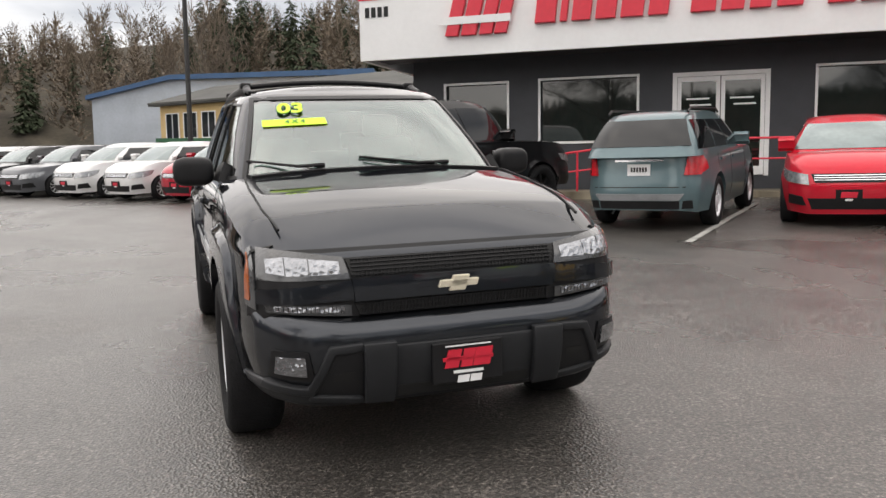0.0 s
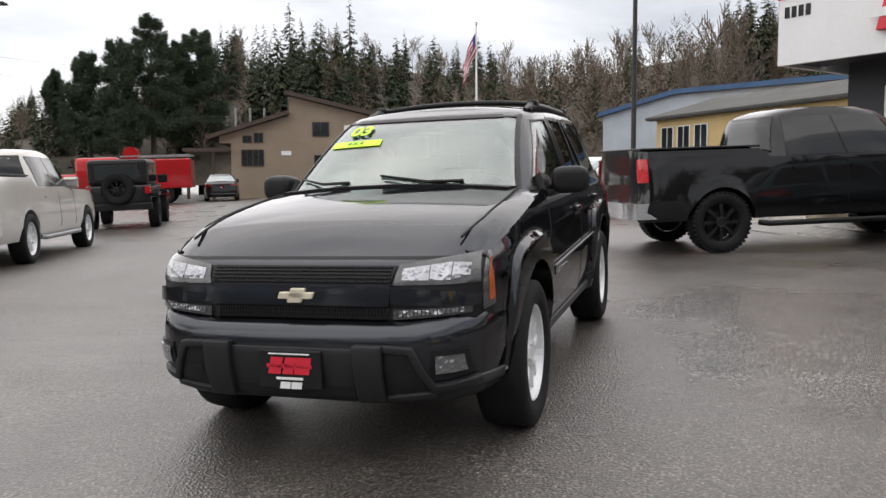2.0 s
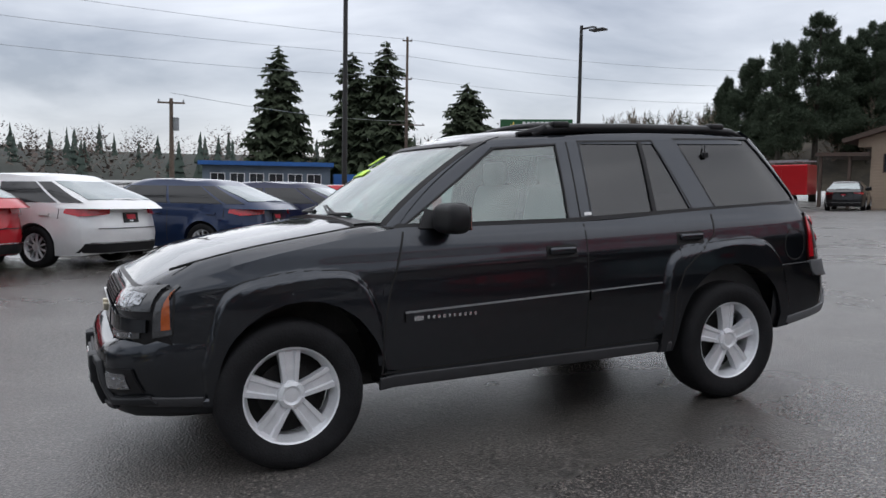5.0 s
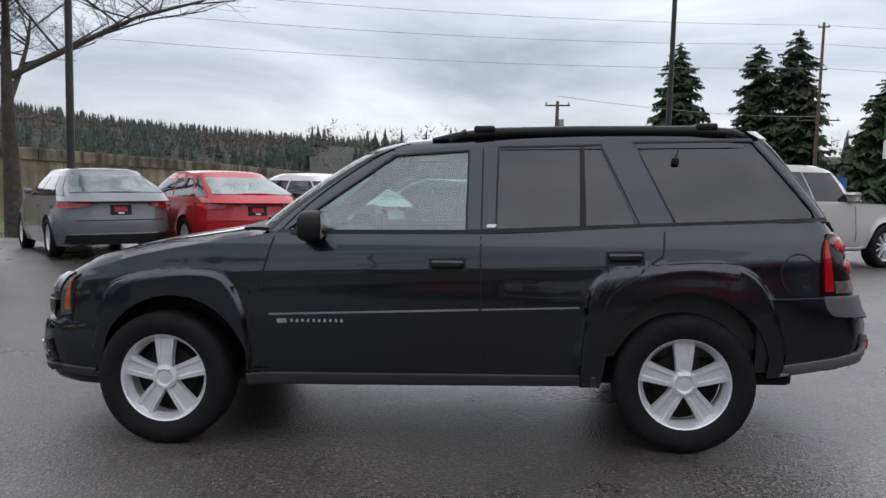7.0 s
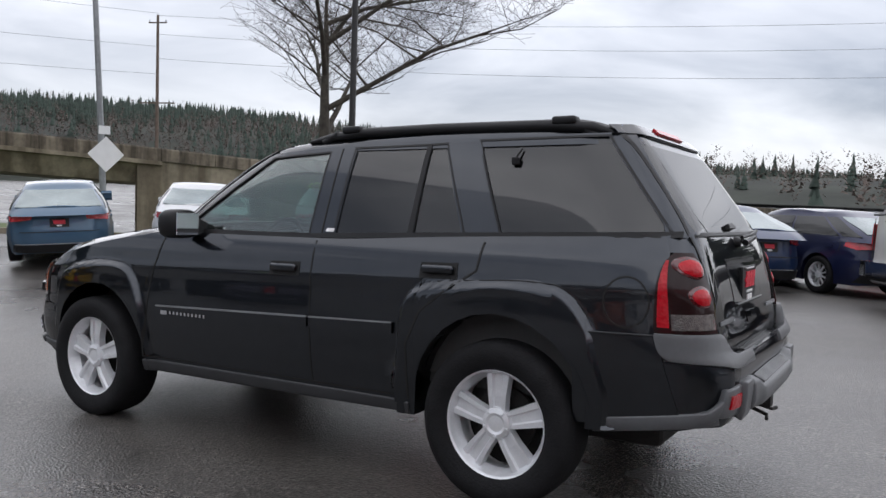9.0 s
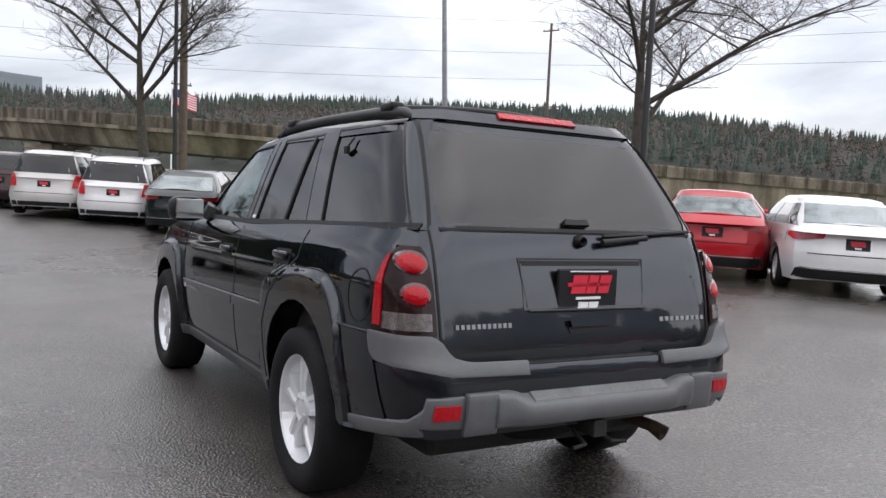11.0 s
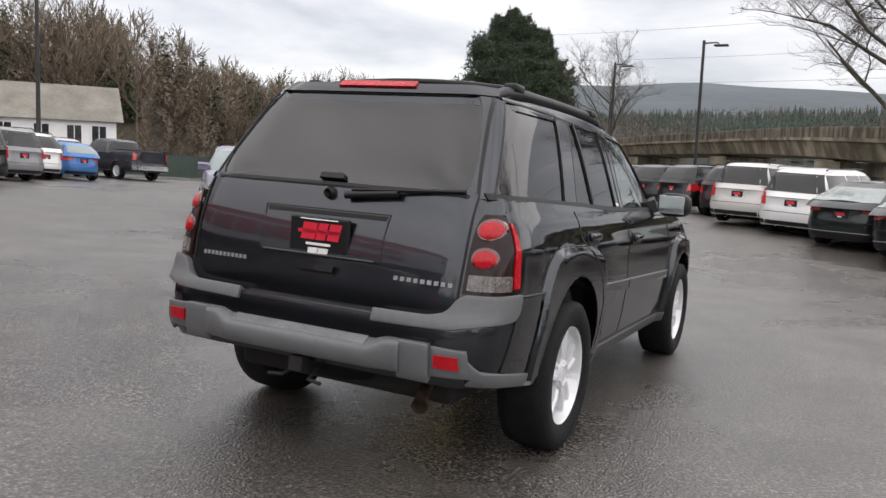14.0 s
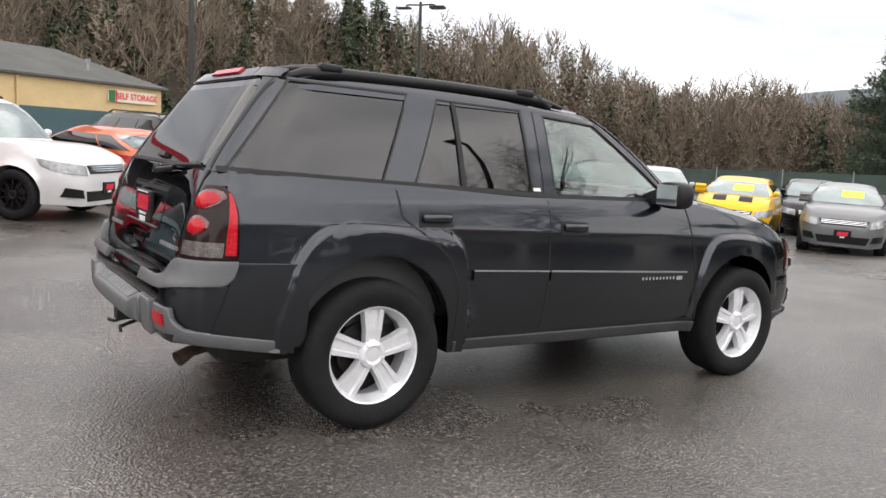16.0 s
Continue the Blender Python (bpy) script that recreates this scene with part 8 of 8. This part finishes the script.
        surf("trim_badge", patch(s, [(0.375, 1.212), (0.425, 1.212), (0.430, 1.230), (0.38, 1.230)], 1, 1, 0.006, 0.004, o), M_WHITE, hero)
        # corner posts at the ends of the cabin
        surf("screen_post", patch(cab.front, [(sign * 0.715, 1.19), (sign * 0.768, 1.19), (sign * 0.605, 1.655), (sign * 0.585, 1.655)], 4, 8, 0.002, 0.03, (sign, -1, 0)), M_HERO, hero)
        surf("tail_post", patch(cab.rear, [(sign * 0.705, 1.245), (sign * 0.770, 1.245), (sign * 0.606, 1.69), (sign * 0.596, 1.69)], 4, 8, 0.002, 0.03, (sign, 1, 0)), M_HERO, hero)
    bm = bmesh.new()
    q = cab.side(1, 1.409, 1.571)
    box(bm, q.x + 0.002, q.x + 0.022, 1.390, 1.428, 1.552, 1.590, 0.006)
    tube(bm, [q + Vector((0.008, 0.0, 0.015)), cab.side(1, 1.428, 1.63) + Vector((0.008, 0, 0))], 0.005, 6)
    part("aerial_clip", bm, M_BLACK, hero, "small black aerial clipped on the rear side glass")
    screen = surf("windscreen", patch(cab.front, [(-0.725, 1.195), (0.725, 1.195), (0.590, 1.650), (-0.590, 1.650)], 20, 10, -0.002, 0.005, (0, -1, 0.5)), M_SCREEN, hero)
    surf("screen_seal", strip(cab.front, [(-0.725, 1.195), (-0.595, 1.648), (0.595, 1.648), (0.725, 1.195)], 0.022, 0.004, 0.01, (0, -1, 0.5), 10), M_BLACK, screen)
    surf("screen_header", patch(cab.front, [(-0.60, 1.648), (0.60, 1.648), (0.58, 1.69), (-0.58, 1.69)], 16, 2, 0.001, 0.02, (0, -1, 1)), M_HERO, hero)
    rearw = surf("rear_window", patch(cab.rear, [(-0.705, 1.250), (0.705, 1.250), (0.602, 1.688), (-0.602, 1.688)], 16, 10, 0.000, 0.005, (0, 1, 0.5)), M_TINT, hero)
    surf("rear_window_seal", strip(cab.rear, [(-0.705, 1.250), (-0.602, 1.690), (0.602, 1.690), (0.705, 1.250), (-0.705, 1.250)], 0.014, 0.004, 0.01, (0, 1, 0.5), 10), M_BLACK, rearw)
    surf("roof_spoiler", patch(cab.rear, [(-0.61, 1.688), (0.61, 1.688), (0.58, 1.735), (-0.58, 1.735)], 14, 3, 0.012, 0.04, (0, 1, 0.6)), M_HERO, hero)
    surf("high_brake_lamp", patch(cab.rear, [(-0.215, 1.712), (0.215, 1.712), (0.21, 1.738), (-0.21, 1.738)], 8, 2, 0.022, 0.012, (0, 1, 0.6)), M_RED, hero, "red high-level brake lamp")
    # cowl and wipers
    surf("cowl", patch(topf, [(-0.70, -1.02), (0.70, -1.02), (0.72, -0.83), (-0.72, -0.83)], 16, 4, 0.012, 0.03, (0, 0, 1)), M_BLACK, hero)
    for x0, x1, z1 in ((-0.30, -0.68, 1.275), (0.42, -0.08, 1.285)):
        bm = bmesh.new()
        p0, p1 = topf(x0, -0.95), cab.front(x1, z1)
        pm = cab.front((x0 * 0.6 + x1 * 0.4), 1.235)
        tube(bm, [p0 + Vector((0, 0, 0.03)), pm + Vector((0, -0.03, 0.02)), p1 + Vector((0, -0.02, 0.01))], [0.012, 0.009, 0.006], 6)
        q0, q1 = cab.front(x0 + 0.02, 1.222), cab.front(x1 - 0.02, z1 + 0.01)
        tube(bm, [q0 + Vector((0, -0.012, 0.0)), q0.lerp(q1, 0.5) + Vector((0, -0.02, 0)), q1 + Vector((0, -0.012, 0))], 0.008, 6)
        part("wiper", bm, M_BLACK, hero, smooth=True)
    # stickers on the screen
    surf("sticker_strip", patch(cab.front, [(-0.58, 1.470), (-0.215, 1.482), (-0.218, 1.520), (-0.575, 1.508)], 6, 2, 0.006, 0.004, (0, -1, 0.5)), M_LIME, screen, "lime green window sticker")

    def on_screen(text, x, z, size, m, lift, bold=0.0):
        p = cab.front(x, z)
        u = (cab.front(x + 0.05, z + 0.0015) - cab.front(x - 0.05, z - 0.0015)).normalized()
        v = (cab.front(x, z + 0.03) - cab.front(x, z - 0.03)).normalized()
        n = u.cross(v).normalized()
        v = n.cross(u)
        mt = Matrix((u, v, n)).transposed().to_4x4()
        mt.translation = p + n * lift
        words(text, size, mt, m, screen, "sticker_lettering", 0.001, bold=bold)

    on_screen("03", -0.40, 1.572, 0.158, M_GREENINK, 0.008, 0.008)
    on_screen("03", -0.40, 1.572, 0.158, M_LIME, 0.012, 0.0045)
    on_screen("4 X 4", -0.395, 1.495, 0.050, M_GREENINK, 0.010, 0.001)

    # mirrors
    for sign in (1, -1):
        bm = bmesh.new()
        bmesh.ops.create_uvsphere(bm, u_segments=20, v_segments=12, radius=1)
        for v in bm.verts:
            c = v.co
            for i in range(3):
                c[i] = math.copysign(abs(c[i]) ** 0.6, c[i])
            v.co = Vector((c.x * 0.125, max(-0.085, min(0.055, c.y * 0.085 - 0.02 * abs(c.x))), c.z * 0.092))
        mir = part("door_mirror", bm, M_BLACK, hero, "large black door mirror", smooth=True)
        mir.matrix_basis = Matrix.Translation((sign * 0.975, -0.555, 1.232)) @ Matrix.Rotation(radians(sign * 8), 4, "Z") @ Matrix.Scale(0.9, 4)
        part("mirror_glass", boxes((-0.10, 0.10, 0.054, 0.060, -0.07, 0.07), bevel=0.002), M_CHROME, mir)
        surf("mirror_foot", patch(cs(sign), [(-0.70, 1.16), (-0.52, 1.16), (-0.54, 1.24), (-0.64, 1.26)], 3, 3, 0.05, 0.06, (sign, 0, 0)), M_BLACK, hero)

    # tail
    for sign in (1, -1):
        o = (sign * 0.2, 1, 0)
        y_out = spline([(0.84, 2.142), (0.90, 2.134), (1.04, 2.136), (1.12, 2.150), (1.165, 2.180), (1.19, 2.225)])
        x_in = spline([(0.84, 0.724), (1.05, 0.730), (1.15, 0.742), (1.19, 0.765)])

        def lens(u, z, sign=sign):
            k = body.kr
            f0, r0 = F(z), R(z)
            if u < 0.5:
                return rr(sign * lerp(x_in(z), k * Wd(z), u * 2), z)
            return body.side(sign, lerp((f0 + r0) / 2 + k * (r0 - f0) / 2, y_out(z), u * 2 - 1), z)

        def band(u0, u1, z0, z1, off, nu=8):
            return patch(lens, [(u0, z0), (u1, z0), (u1, z1), (u0, z1)], nu, 10, off, 0.02, (sign, 0.8, 0))

        lamp = surf("tail_lamp", band(0.0, 1.0, 0.850, 1.172, 0.010, 18), M_SMOKE, hero, "smoked tail lamp with two round red lenses")
        surf("side_reflector", band(0.70, 0.93, 0.876, 1.140, 0.016), M_RED, lamp)
        for zc in (1.112, 0.998):
            # Darker outer dome paints the lens's dim edge round its bright middle.
            surf("lens_ring", dome(rr, sign * 0.787, zc, 0.057, 0.054, 0.011, 0.008, o), M_REDDARK, lamp)
            surf("round_lens", dome(rr, sign * 0.787, zc - 0.003, 0.047, 0.041, 0.0145, 0.010, o), M_RED, lamp)
        surf("reverse_lens", band(0.06, 0.66, 0.866, 0.930, 0.014), M_CLEARLENS, lamp)
        surf("tailgate_gap", strip(rr, [(sign * 0.66, 0.752), (sign * 0.705, 0.80), (sign * 0.712, 1.0), (sign * 0.712, 1.24)], 0.010, 0.003, 0.01, (0, 1, 0), 5), M_SEAM, hull)
    surf("glass_gap", strip(rr, [(-0.80, 1.243), (0.80, 1.243)], 0.012, 0.004, 0.01, (0, 1, 0), 12), M_SEAM, hull)
    # The recess lies flush; dark strips stand for its edge and top shade.
    rec = [(0.335, 1.135), (-0.335, 1.135), (-0.305, 0.925), (0.305, 0.925), (0.335, 1.135)]
    surf("plate_recess", patch(rr, [(0.325, 0.935), (-0.325, 0.935), (-0.325, 1.125), (0.325, 1.125)], 8, 4, 0.002, 0.01, (0, 1, 0)), M_HERO, hull)
    surf("recess_frame", strip(rr, rec, 0.005, 0.002, 0.010, (0, 1, 0), 6), M_SEAM, hull)
    surf("recess_shade", patch(rr, [(-0.315, 1.108), (0.315, 1.108), (0.325, 1.128), (-0.325, 1.128)], 8, 2, 0.004, 0.006, (0, 1, 0)), M_SEAM, hull)
    # Low ledge in paler plastic, coloured to give the recess's bottom highlight.
    surf("recess_ledge", patch(rr, [(-0.300, 0.926), (0.300, 0.926), (0.303, 0.936), (-0.303, 0.936)], 8, 1, 0.012, 0.02, (0, 1, 0.5)), M_SILL, hull)
    rp = part("dealer_plate", boxes((-0.158, 0.158, 2.318, 2.336, 0.928, 1.098), bevel=0.006), M_BLACK, hull, "black dealer plate with red and white marks")
    plate_marks(rp, 2.338, 1.018, 1)
    # Flush black patch stands for the shade in the body-coloured handle recess.
    surf("tailgate_handle", patch(rr, [(-0.10, 0.835), (0.10, 0.835), (0.115, 0.888), (-0.115, 0.888)], 6, 3, 0.004, 0.01, (0, 1, 0)), M_BLACK, hull)
    surf("handle_bar", patch(rr, [(-0.105, 0.862), (0.105, 0.862), (0.11, 0.888), (-0.11, 0.888)], 6, 2, 0.024, 0.02, (0, 1, 0)), M_HERO, hull)
    for x0, x1, n in ((0.392, 0.655, 11), (-0.680, -0.392, 9)):
        for i in range(n):
            a = lerp(x0, x1, i / n)
            b = a + (x1 - x0) / n * 0.62
            surf("badge_bar", patch(rr, [(a, 0.870), (b, 0.870), (b, 0.888), (a, 0.888)], 1, 1, 0.007, 0.006, (0, 1, 0)), M_GREYPOLE, hull)
    bm = bmesh.new()
    lathe(bm, [(0, 0.0001), (0.03, 0.02), (0.0, 0.03)], 16, "y")
    o = part("washer_nozzle", bm, M_BLACK, hull, smooth=True)
    o.matrix_basis = Matrix.Translation(rr(0.0, 1.208))
    bm = bmesh.new()
    tube(bm, [rr(-0.10, 1.205) + Vector((0, 0.03, 0)), rr(-0.30, 1.225) + Vector((0, 0.035, 0)), rr(-0.36, 1.23) + Vector((0, 0.03, 0))], [0.016, 0.012, 0.014], 8)
    tube(bm, [rr(-0.12, 1.232) + Vector((0, 0.02, 0)), rr(-0.36, 1.245) + Vector((0, 0.028, 0)), cab.rear(-0.66, 1.262) + Vector((0, 0.016, 0))], 0.009, 6)
    part("rear_wiper", bm, M_BLACK, hero, smooth=True)
    surf("glass_handle", patch(cab.rear, [(-0.06, 1.268), (0.075, 1.268), (0.065, 1.29), (-0.05, 1.29)], 4, 2, 0.02, 0.02, (0, 1, 0)), M_BLACK, hero)

    # rear bumper
    rR = spline([(0.38, 2.31), (0.44, 2.37), (0.52, 2.42), (0.62, 2.43), (0.70, 2.425), (0.735, 2.415), (0.77, 2.395), (0.80, 2.385), (0.87, 2.366)])
    rW = spline([(0.38, 0.85), (0.46, 0.882), (0.6, 0.905), (0.72, 0.914), (0.80, 0.916), (0.87, 0.914)])
    rb = Shell(lambda z: -rR(z), rR, rW, None, None, 8.0, n_rear=14.0)
    rbf = rb.rear
    rbump = surf("rear_bumper", wrap(rb, 1.875, [0.47, 0.50, 0.56, 0.62, 0.68, 0.722, 0.735], False), M_HERO, hero)
    for sign in (1, -1):
        s = lambda u, v: rb.side(sign, u, v)
        kx = rb.kr * 0.914

        def pad(u, z, sign=sign):
            if u < 0.55:
                return rbf(sign * lerp(0.355, kx, u / 0.55), z)
            f0, r0 = -rR(z), rR(z)
            return rb.side(sign, lerp(rb.kr * r0, 2.142, (u - 0.55) / 0.45), z)

        foot = spline([(0, 0.700), (0.35, 0.708), (0.55, 0.738), (0.8, 0.745), (0.93, 0.775), (1.0, 0.832)])
        crest = spline([(0, 0.748), (0.26, 0.752), (0.345, 0.772), (0.40, 0.838), (0.44, 0.852), (1.0, 0.852)])
        surf("corner_pad", sheet(pad, foot, crest, 44, 6, 0.016, 0.06, (sign * 0.5, 1, 0.3)), M_CLADL, rbump)
        surf("bumper_quarter", patch(s, [(1.80, 0.44), (2.26, 0.48), (2.15, 0.835), (1.80, 0.832)], 12, 8, 0.006, 0.03, (sign, 0, 0)), M_HERO, rbump)
        surf("quarter_edge", strip(s, [(1.86, 0.836), (2.14, 0.842)], 0.006, 0.012, 0.02, (sign, 0, 0), 6), M_SILL, rbump)
        surf("bumper_rib", patch(rbf, [(sign * 0.50, 0.50), (sign * 0.645, 0.50), (sign * 0.64, 0.648), (sign * 0.505, 0.648)], 5, 5, 0.034, 0.06, (0, 1, 0)), M_CLADL, rbump)
        surf("reflector_frame", patch(rbf, [(sign * 0.64, 0.515), (sign * 0.81, 0.52), (sign * 0.79, 0.635), (sign * 0.64, 0.640)], 6, 4, 0.012, 0.04, (0, 1, 0)), M_CLADL, rbump)
        surf("reflector", patch(rbf, [(sign * 0.663, 0.557), (sign * 0.765, 0.557), (sign * 0.760, 0.608), (sign * 0.663, 0.608)], 4, 2, 0.020, 0.02, (0, 1, 0)), M_RED, rbump)
        surf("skirt_strip", patch(s, [(1.88, 0.408), (2.38, 0.492), (2.38, 0.552), (1.88, 0.472)], 12, 2, 0.012, 0.03, (sign, 0, 0)), M_CLADL, rbump)
        surf("skirt_corner", patch(rbf, [(sign * 0.80, 0.515), (sign * 0.845, 0.475), (sign * 0.845, 0.535), (sign * 0.79, 0.60)], 4, 2, 0.012, 0.03, (sign * 0.4, 1, 0)), M_CLADL, rbump)
    # moulded step: a sloping tread between raised ends
    tread = [(2.40, 0.640), (2.43, 0.633), (2.490, 0.600), (2.502, 0.588), (2.503, 0.545), (2.486, 0.512), (2.40, 0.498)]
    flush = [(2.40, 0.650), (2.45, 0.648), (2.478, 0.638), (2.486, 0.620), (2.486, 0.550), (2.472, 0.512), (2.40, 0.498)]
    xs = [lerp(-0.515, 0.515, i / 40) for i in range(41)]
    verts = []
    for x in xs:
        w = smooth01(0.375, 0.455, abs(x))
        verts += [Vector((x, lerp(p[0], q[0], w) - 0.05 * x * x, lerp(p[1], q[1], w))) for p, q in zip(tread, flush)]
    faces = [(7 * i + k, 7 * i + k + 1, 7 * i + k + 8, 7 * i + k + 7) for i in range(40) for k in range(6)] + [tuple(range(7)), tuple(range(280, 287))]
    step = surf("step_pad", (verts, faces), M_CLADL, rbump)
    # Tread ribs in a lighter colour, painting the brightness of the upward face.
    bm = bmesh.new()
    for i in range(9):
        y = 2.436 + i * 0.0052
        z = 0.6345 - (y - 2.43) * 0.55
        box(bm, -0.35, 0.35, y - 0.0018, y + 0.0018, z - 0.006, z + 0.004)
    part("tread_plate", bm, M_TREAD, step, "ribbed tread in lightened plastic")
    part("load_sill", boxes((-0.345, 0.345, 2.33, 2.395, 0.675, 0.742), bevel=0.01), M_BLACK, rbump)
    # hitch and exhaust
    part("tow_receiver", boxes((-0.035, 0.035, 2.2, 2.46, 0.425, 0.495), (-0.3, 0.3, 2.2, 2.26, 0.43, 0.49), bevel=0.006), M_DARKMETAL, hero)
    for sign in (1, -1):
        bm = bmesh.new()
        tube(bm, [(sign * 0.05, 2.35, 0.43), (sign * 0.07, 2.45, 0.40), (sign * 0.14, 2.46, 0.395)], 0.009, 6)
        part("chain_hook", bm, M_DARKMETAL, hero, smooth=True)
    bm = bmesh.new()
    tube(bm, [(-0.46, 1.85, 0.37), (-0.48, 2.12, 0.375), (-0.52, 2.24, 0.36)], 0.028, 12)
    tube(bm, [(-0.52, 2.23, 0.36), (-0.54, 2.29, 0.335)], [0.030, 0.038], 12, cap=False)
    part("exhaust_pipe", bm, M_RUST, hero, smooth=True)
    part("muffler", boxes((-0.64, -0.38, 1.55, 1.95, 0.37, 0.50), bevel=0.05), M_RUST, hero, smooth=True)
    bm = bmesh.new()
    lathe(bm, [(-0.09, 0.20), (-0.10, 0.30), (-0.06, 0.345), (0.06, 0.345), (0.10, 0.30), (0.09, 0.20), (0.03, 0.19), (0.03, 0.0001)], 28, "z")
    o = part("spare_tyre", bm, M_RUBBER, hero, "spare tyre slung under the tail", smooth=True)
    o.matrix_basis = Matrix.Translation((0.02, 1.85, 0.44))

    # roof rack
    for sign in (1, -1):
        bm = bmesh.new()
        x = sign * 0.575
        tube(bm, [(x, 0.06, 1.706), (x, 0.20, 1.727), (x, 0.42, 1.745), (x, 0.9, 1.750), (x, 1.55, 1.742), (x, 1.74, 1.726), (x, 1.86, 1.692)], [0.012, 0.024, 0.030, 0.030, 0.032, 0.030, 0.014], 8)
        tube(bm, [(x, 0.16, 1.70), (x, 0.26, 1.745)], 0.026, 8)
        tube(bm, [(x, 1.76, 1.69), (x, 1.66, 1.742)], 0.026, 8)
        part("roof_rail", bm, M_BLACK, hero, smooth=True)
    for y in (0.36, 1.60):
        bm = bmesh.new()
        tube(bm, [(lerp(-0.575, 0.575, i / 10), y, 1.756 + 0.034 * (1 - (2 * i / 10 - 1) ** 2)) for i in range(11)], 0.018, 8)
        for sign in (1, -1):
            box(bm, sign * 0.575 - 0.035, sign * 0.575 + 0.035, y - 0.06, y + 0.06, 1.745, 1.785, 0.012)
        part("cross_bar", bm, M_BLACK, hero, smooth=True)
    # interior
    part("floor", boxes((-0.78, 0.78, -0.9, 2.2, 0.50, 0.60)), M_CABIN, hero)
    for sign in (1, -1):
        part("door_card", boxes((sign * 0.76, sign * 0.80, -0.85, 2.1, 0.55, 1.17)), M_CABIN, hero)
    dash = part("dashboard", boxes((-0.76, 0.76, -0.98, -0.52, 0.75, 1.165), (-0.74, 0.74, -0.62, -0.45, 0.95, 1.12), bevel=0.05), M_CABIN, hero, smooth=True)
    bm = bmesh.new()
    n = 24
    tube(bm, [Vector((0.38 + 0.185 * math.cos(math.tau * i / n), 0, 0.185 * math.sin(math.tau * i / n))) for i in range(n + 1)], 0.016, 6, cap=False)
    tube(bm, [(0.20, 0, 0), (0.56, 0, 0)], 0.018, 6)
    box(bm, 0.31, 0.45, -0.03, 0.02, -0.07, 0.06, 0.02)
    wh = part("steering_wheel", bm, M_CABIN, hero, smooth=True)
    wh.matrix_basis = Matrix.Translation((0, -0.36, 1.10)) @ Matrix.Rotation(radians(-25), 4, "X")
    for x in (0.38, -0.38):
        bm = boxes((x - 0.25, x + 0.25, -0.25, 0.28, 0.62, 0.86), bevel=0.06)
        seat = part("front_seat", bm, M_SEAT, hero, "pale grey leather front seat", smooth=True)
        bm = boxes((x - 0.24, x + 0.24, -0.07, 0.08, 0, 0.62), bevel=0.06)
        bk = part("seat_back", bm, M_SEAT, seat, smooth=True)
        bk.matrix_basis = Matrix.Translation((0, 0.30, 0.80)) @ Matrix.Rotation(radians(-14), 4, "X")
        bm = boxes((x - 0.13, x + 0.13, 0.38, 0.47, 1.40, 1.57), bevel=0.04)
        part("headrest", bm, M_SEAT, seat, smooth=True)
    part("rear_seat", boxes((-0.66, 0.66, 0.85, 1.30, 0.62, 0.88), (-0.66, 0.66, 1.22, 1.36, 0.85, 1.30), bevel=0.05), M_SEAT, hero, smooth=True)
    for x in (-0.4, 0.4):
        part("rear_headrest", boxes((x - 0.13, x + 0.13, 1.27, 1.35, 1.32, 1.45), bevel=0.035), M_SEAT, hero, smooth=True)
    part("cargo_cover", boxes((-0.74, 0.74, 1.40, 2.15, 0.95, 0.97)), M_CABIN, hero)
    # rounded edges on the moulded plastic
    for ob in hero.children_recursive:
        if ob.type == "MESH" and ob.data.materials[0] in (M_CLAD, M_CLADL, M_SILL):
            bm = bmesh.new()
            bm.from_mesh(ob.data)
            bmesh.ops.recalc_face_normals(bm, faces=bm.faces)
            es = [e for e in bm.edges if len(e.link_faces) == 2 and e.calc_face_angle(0) > radians(50)]
            bmesh.ops.bevel(bm, geom=es, offset=0.007, segments=2, affect="EDGES", profile=0.5, clamp_overlap=True)
            for e in bm.edges:
                e.smooth = True
            for f in bm.faces:
                f.smooth = True
            bm.to_mesh(ob.data)
            bm.free()
    # wheels
    ms = wheel_meshes(0.377, 0.25, 0.246, "five")
    add_wheels(hero, ms, (-A, A), 0.805, 0.375, M_ALLOY)
    return hero


build_hero()
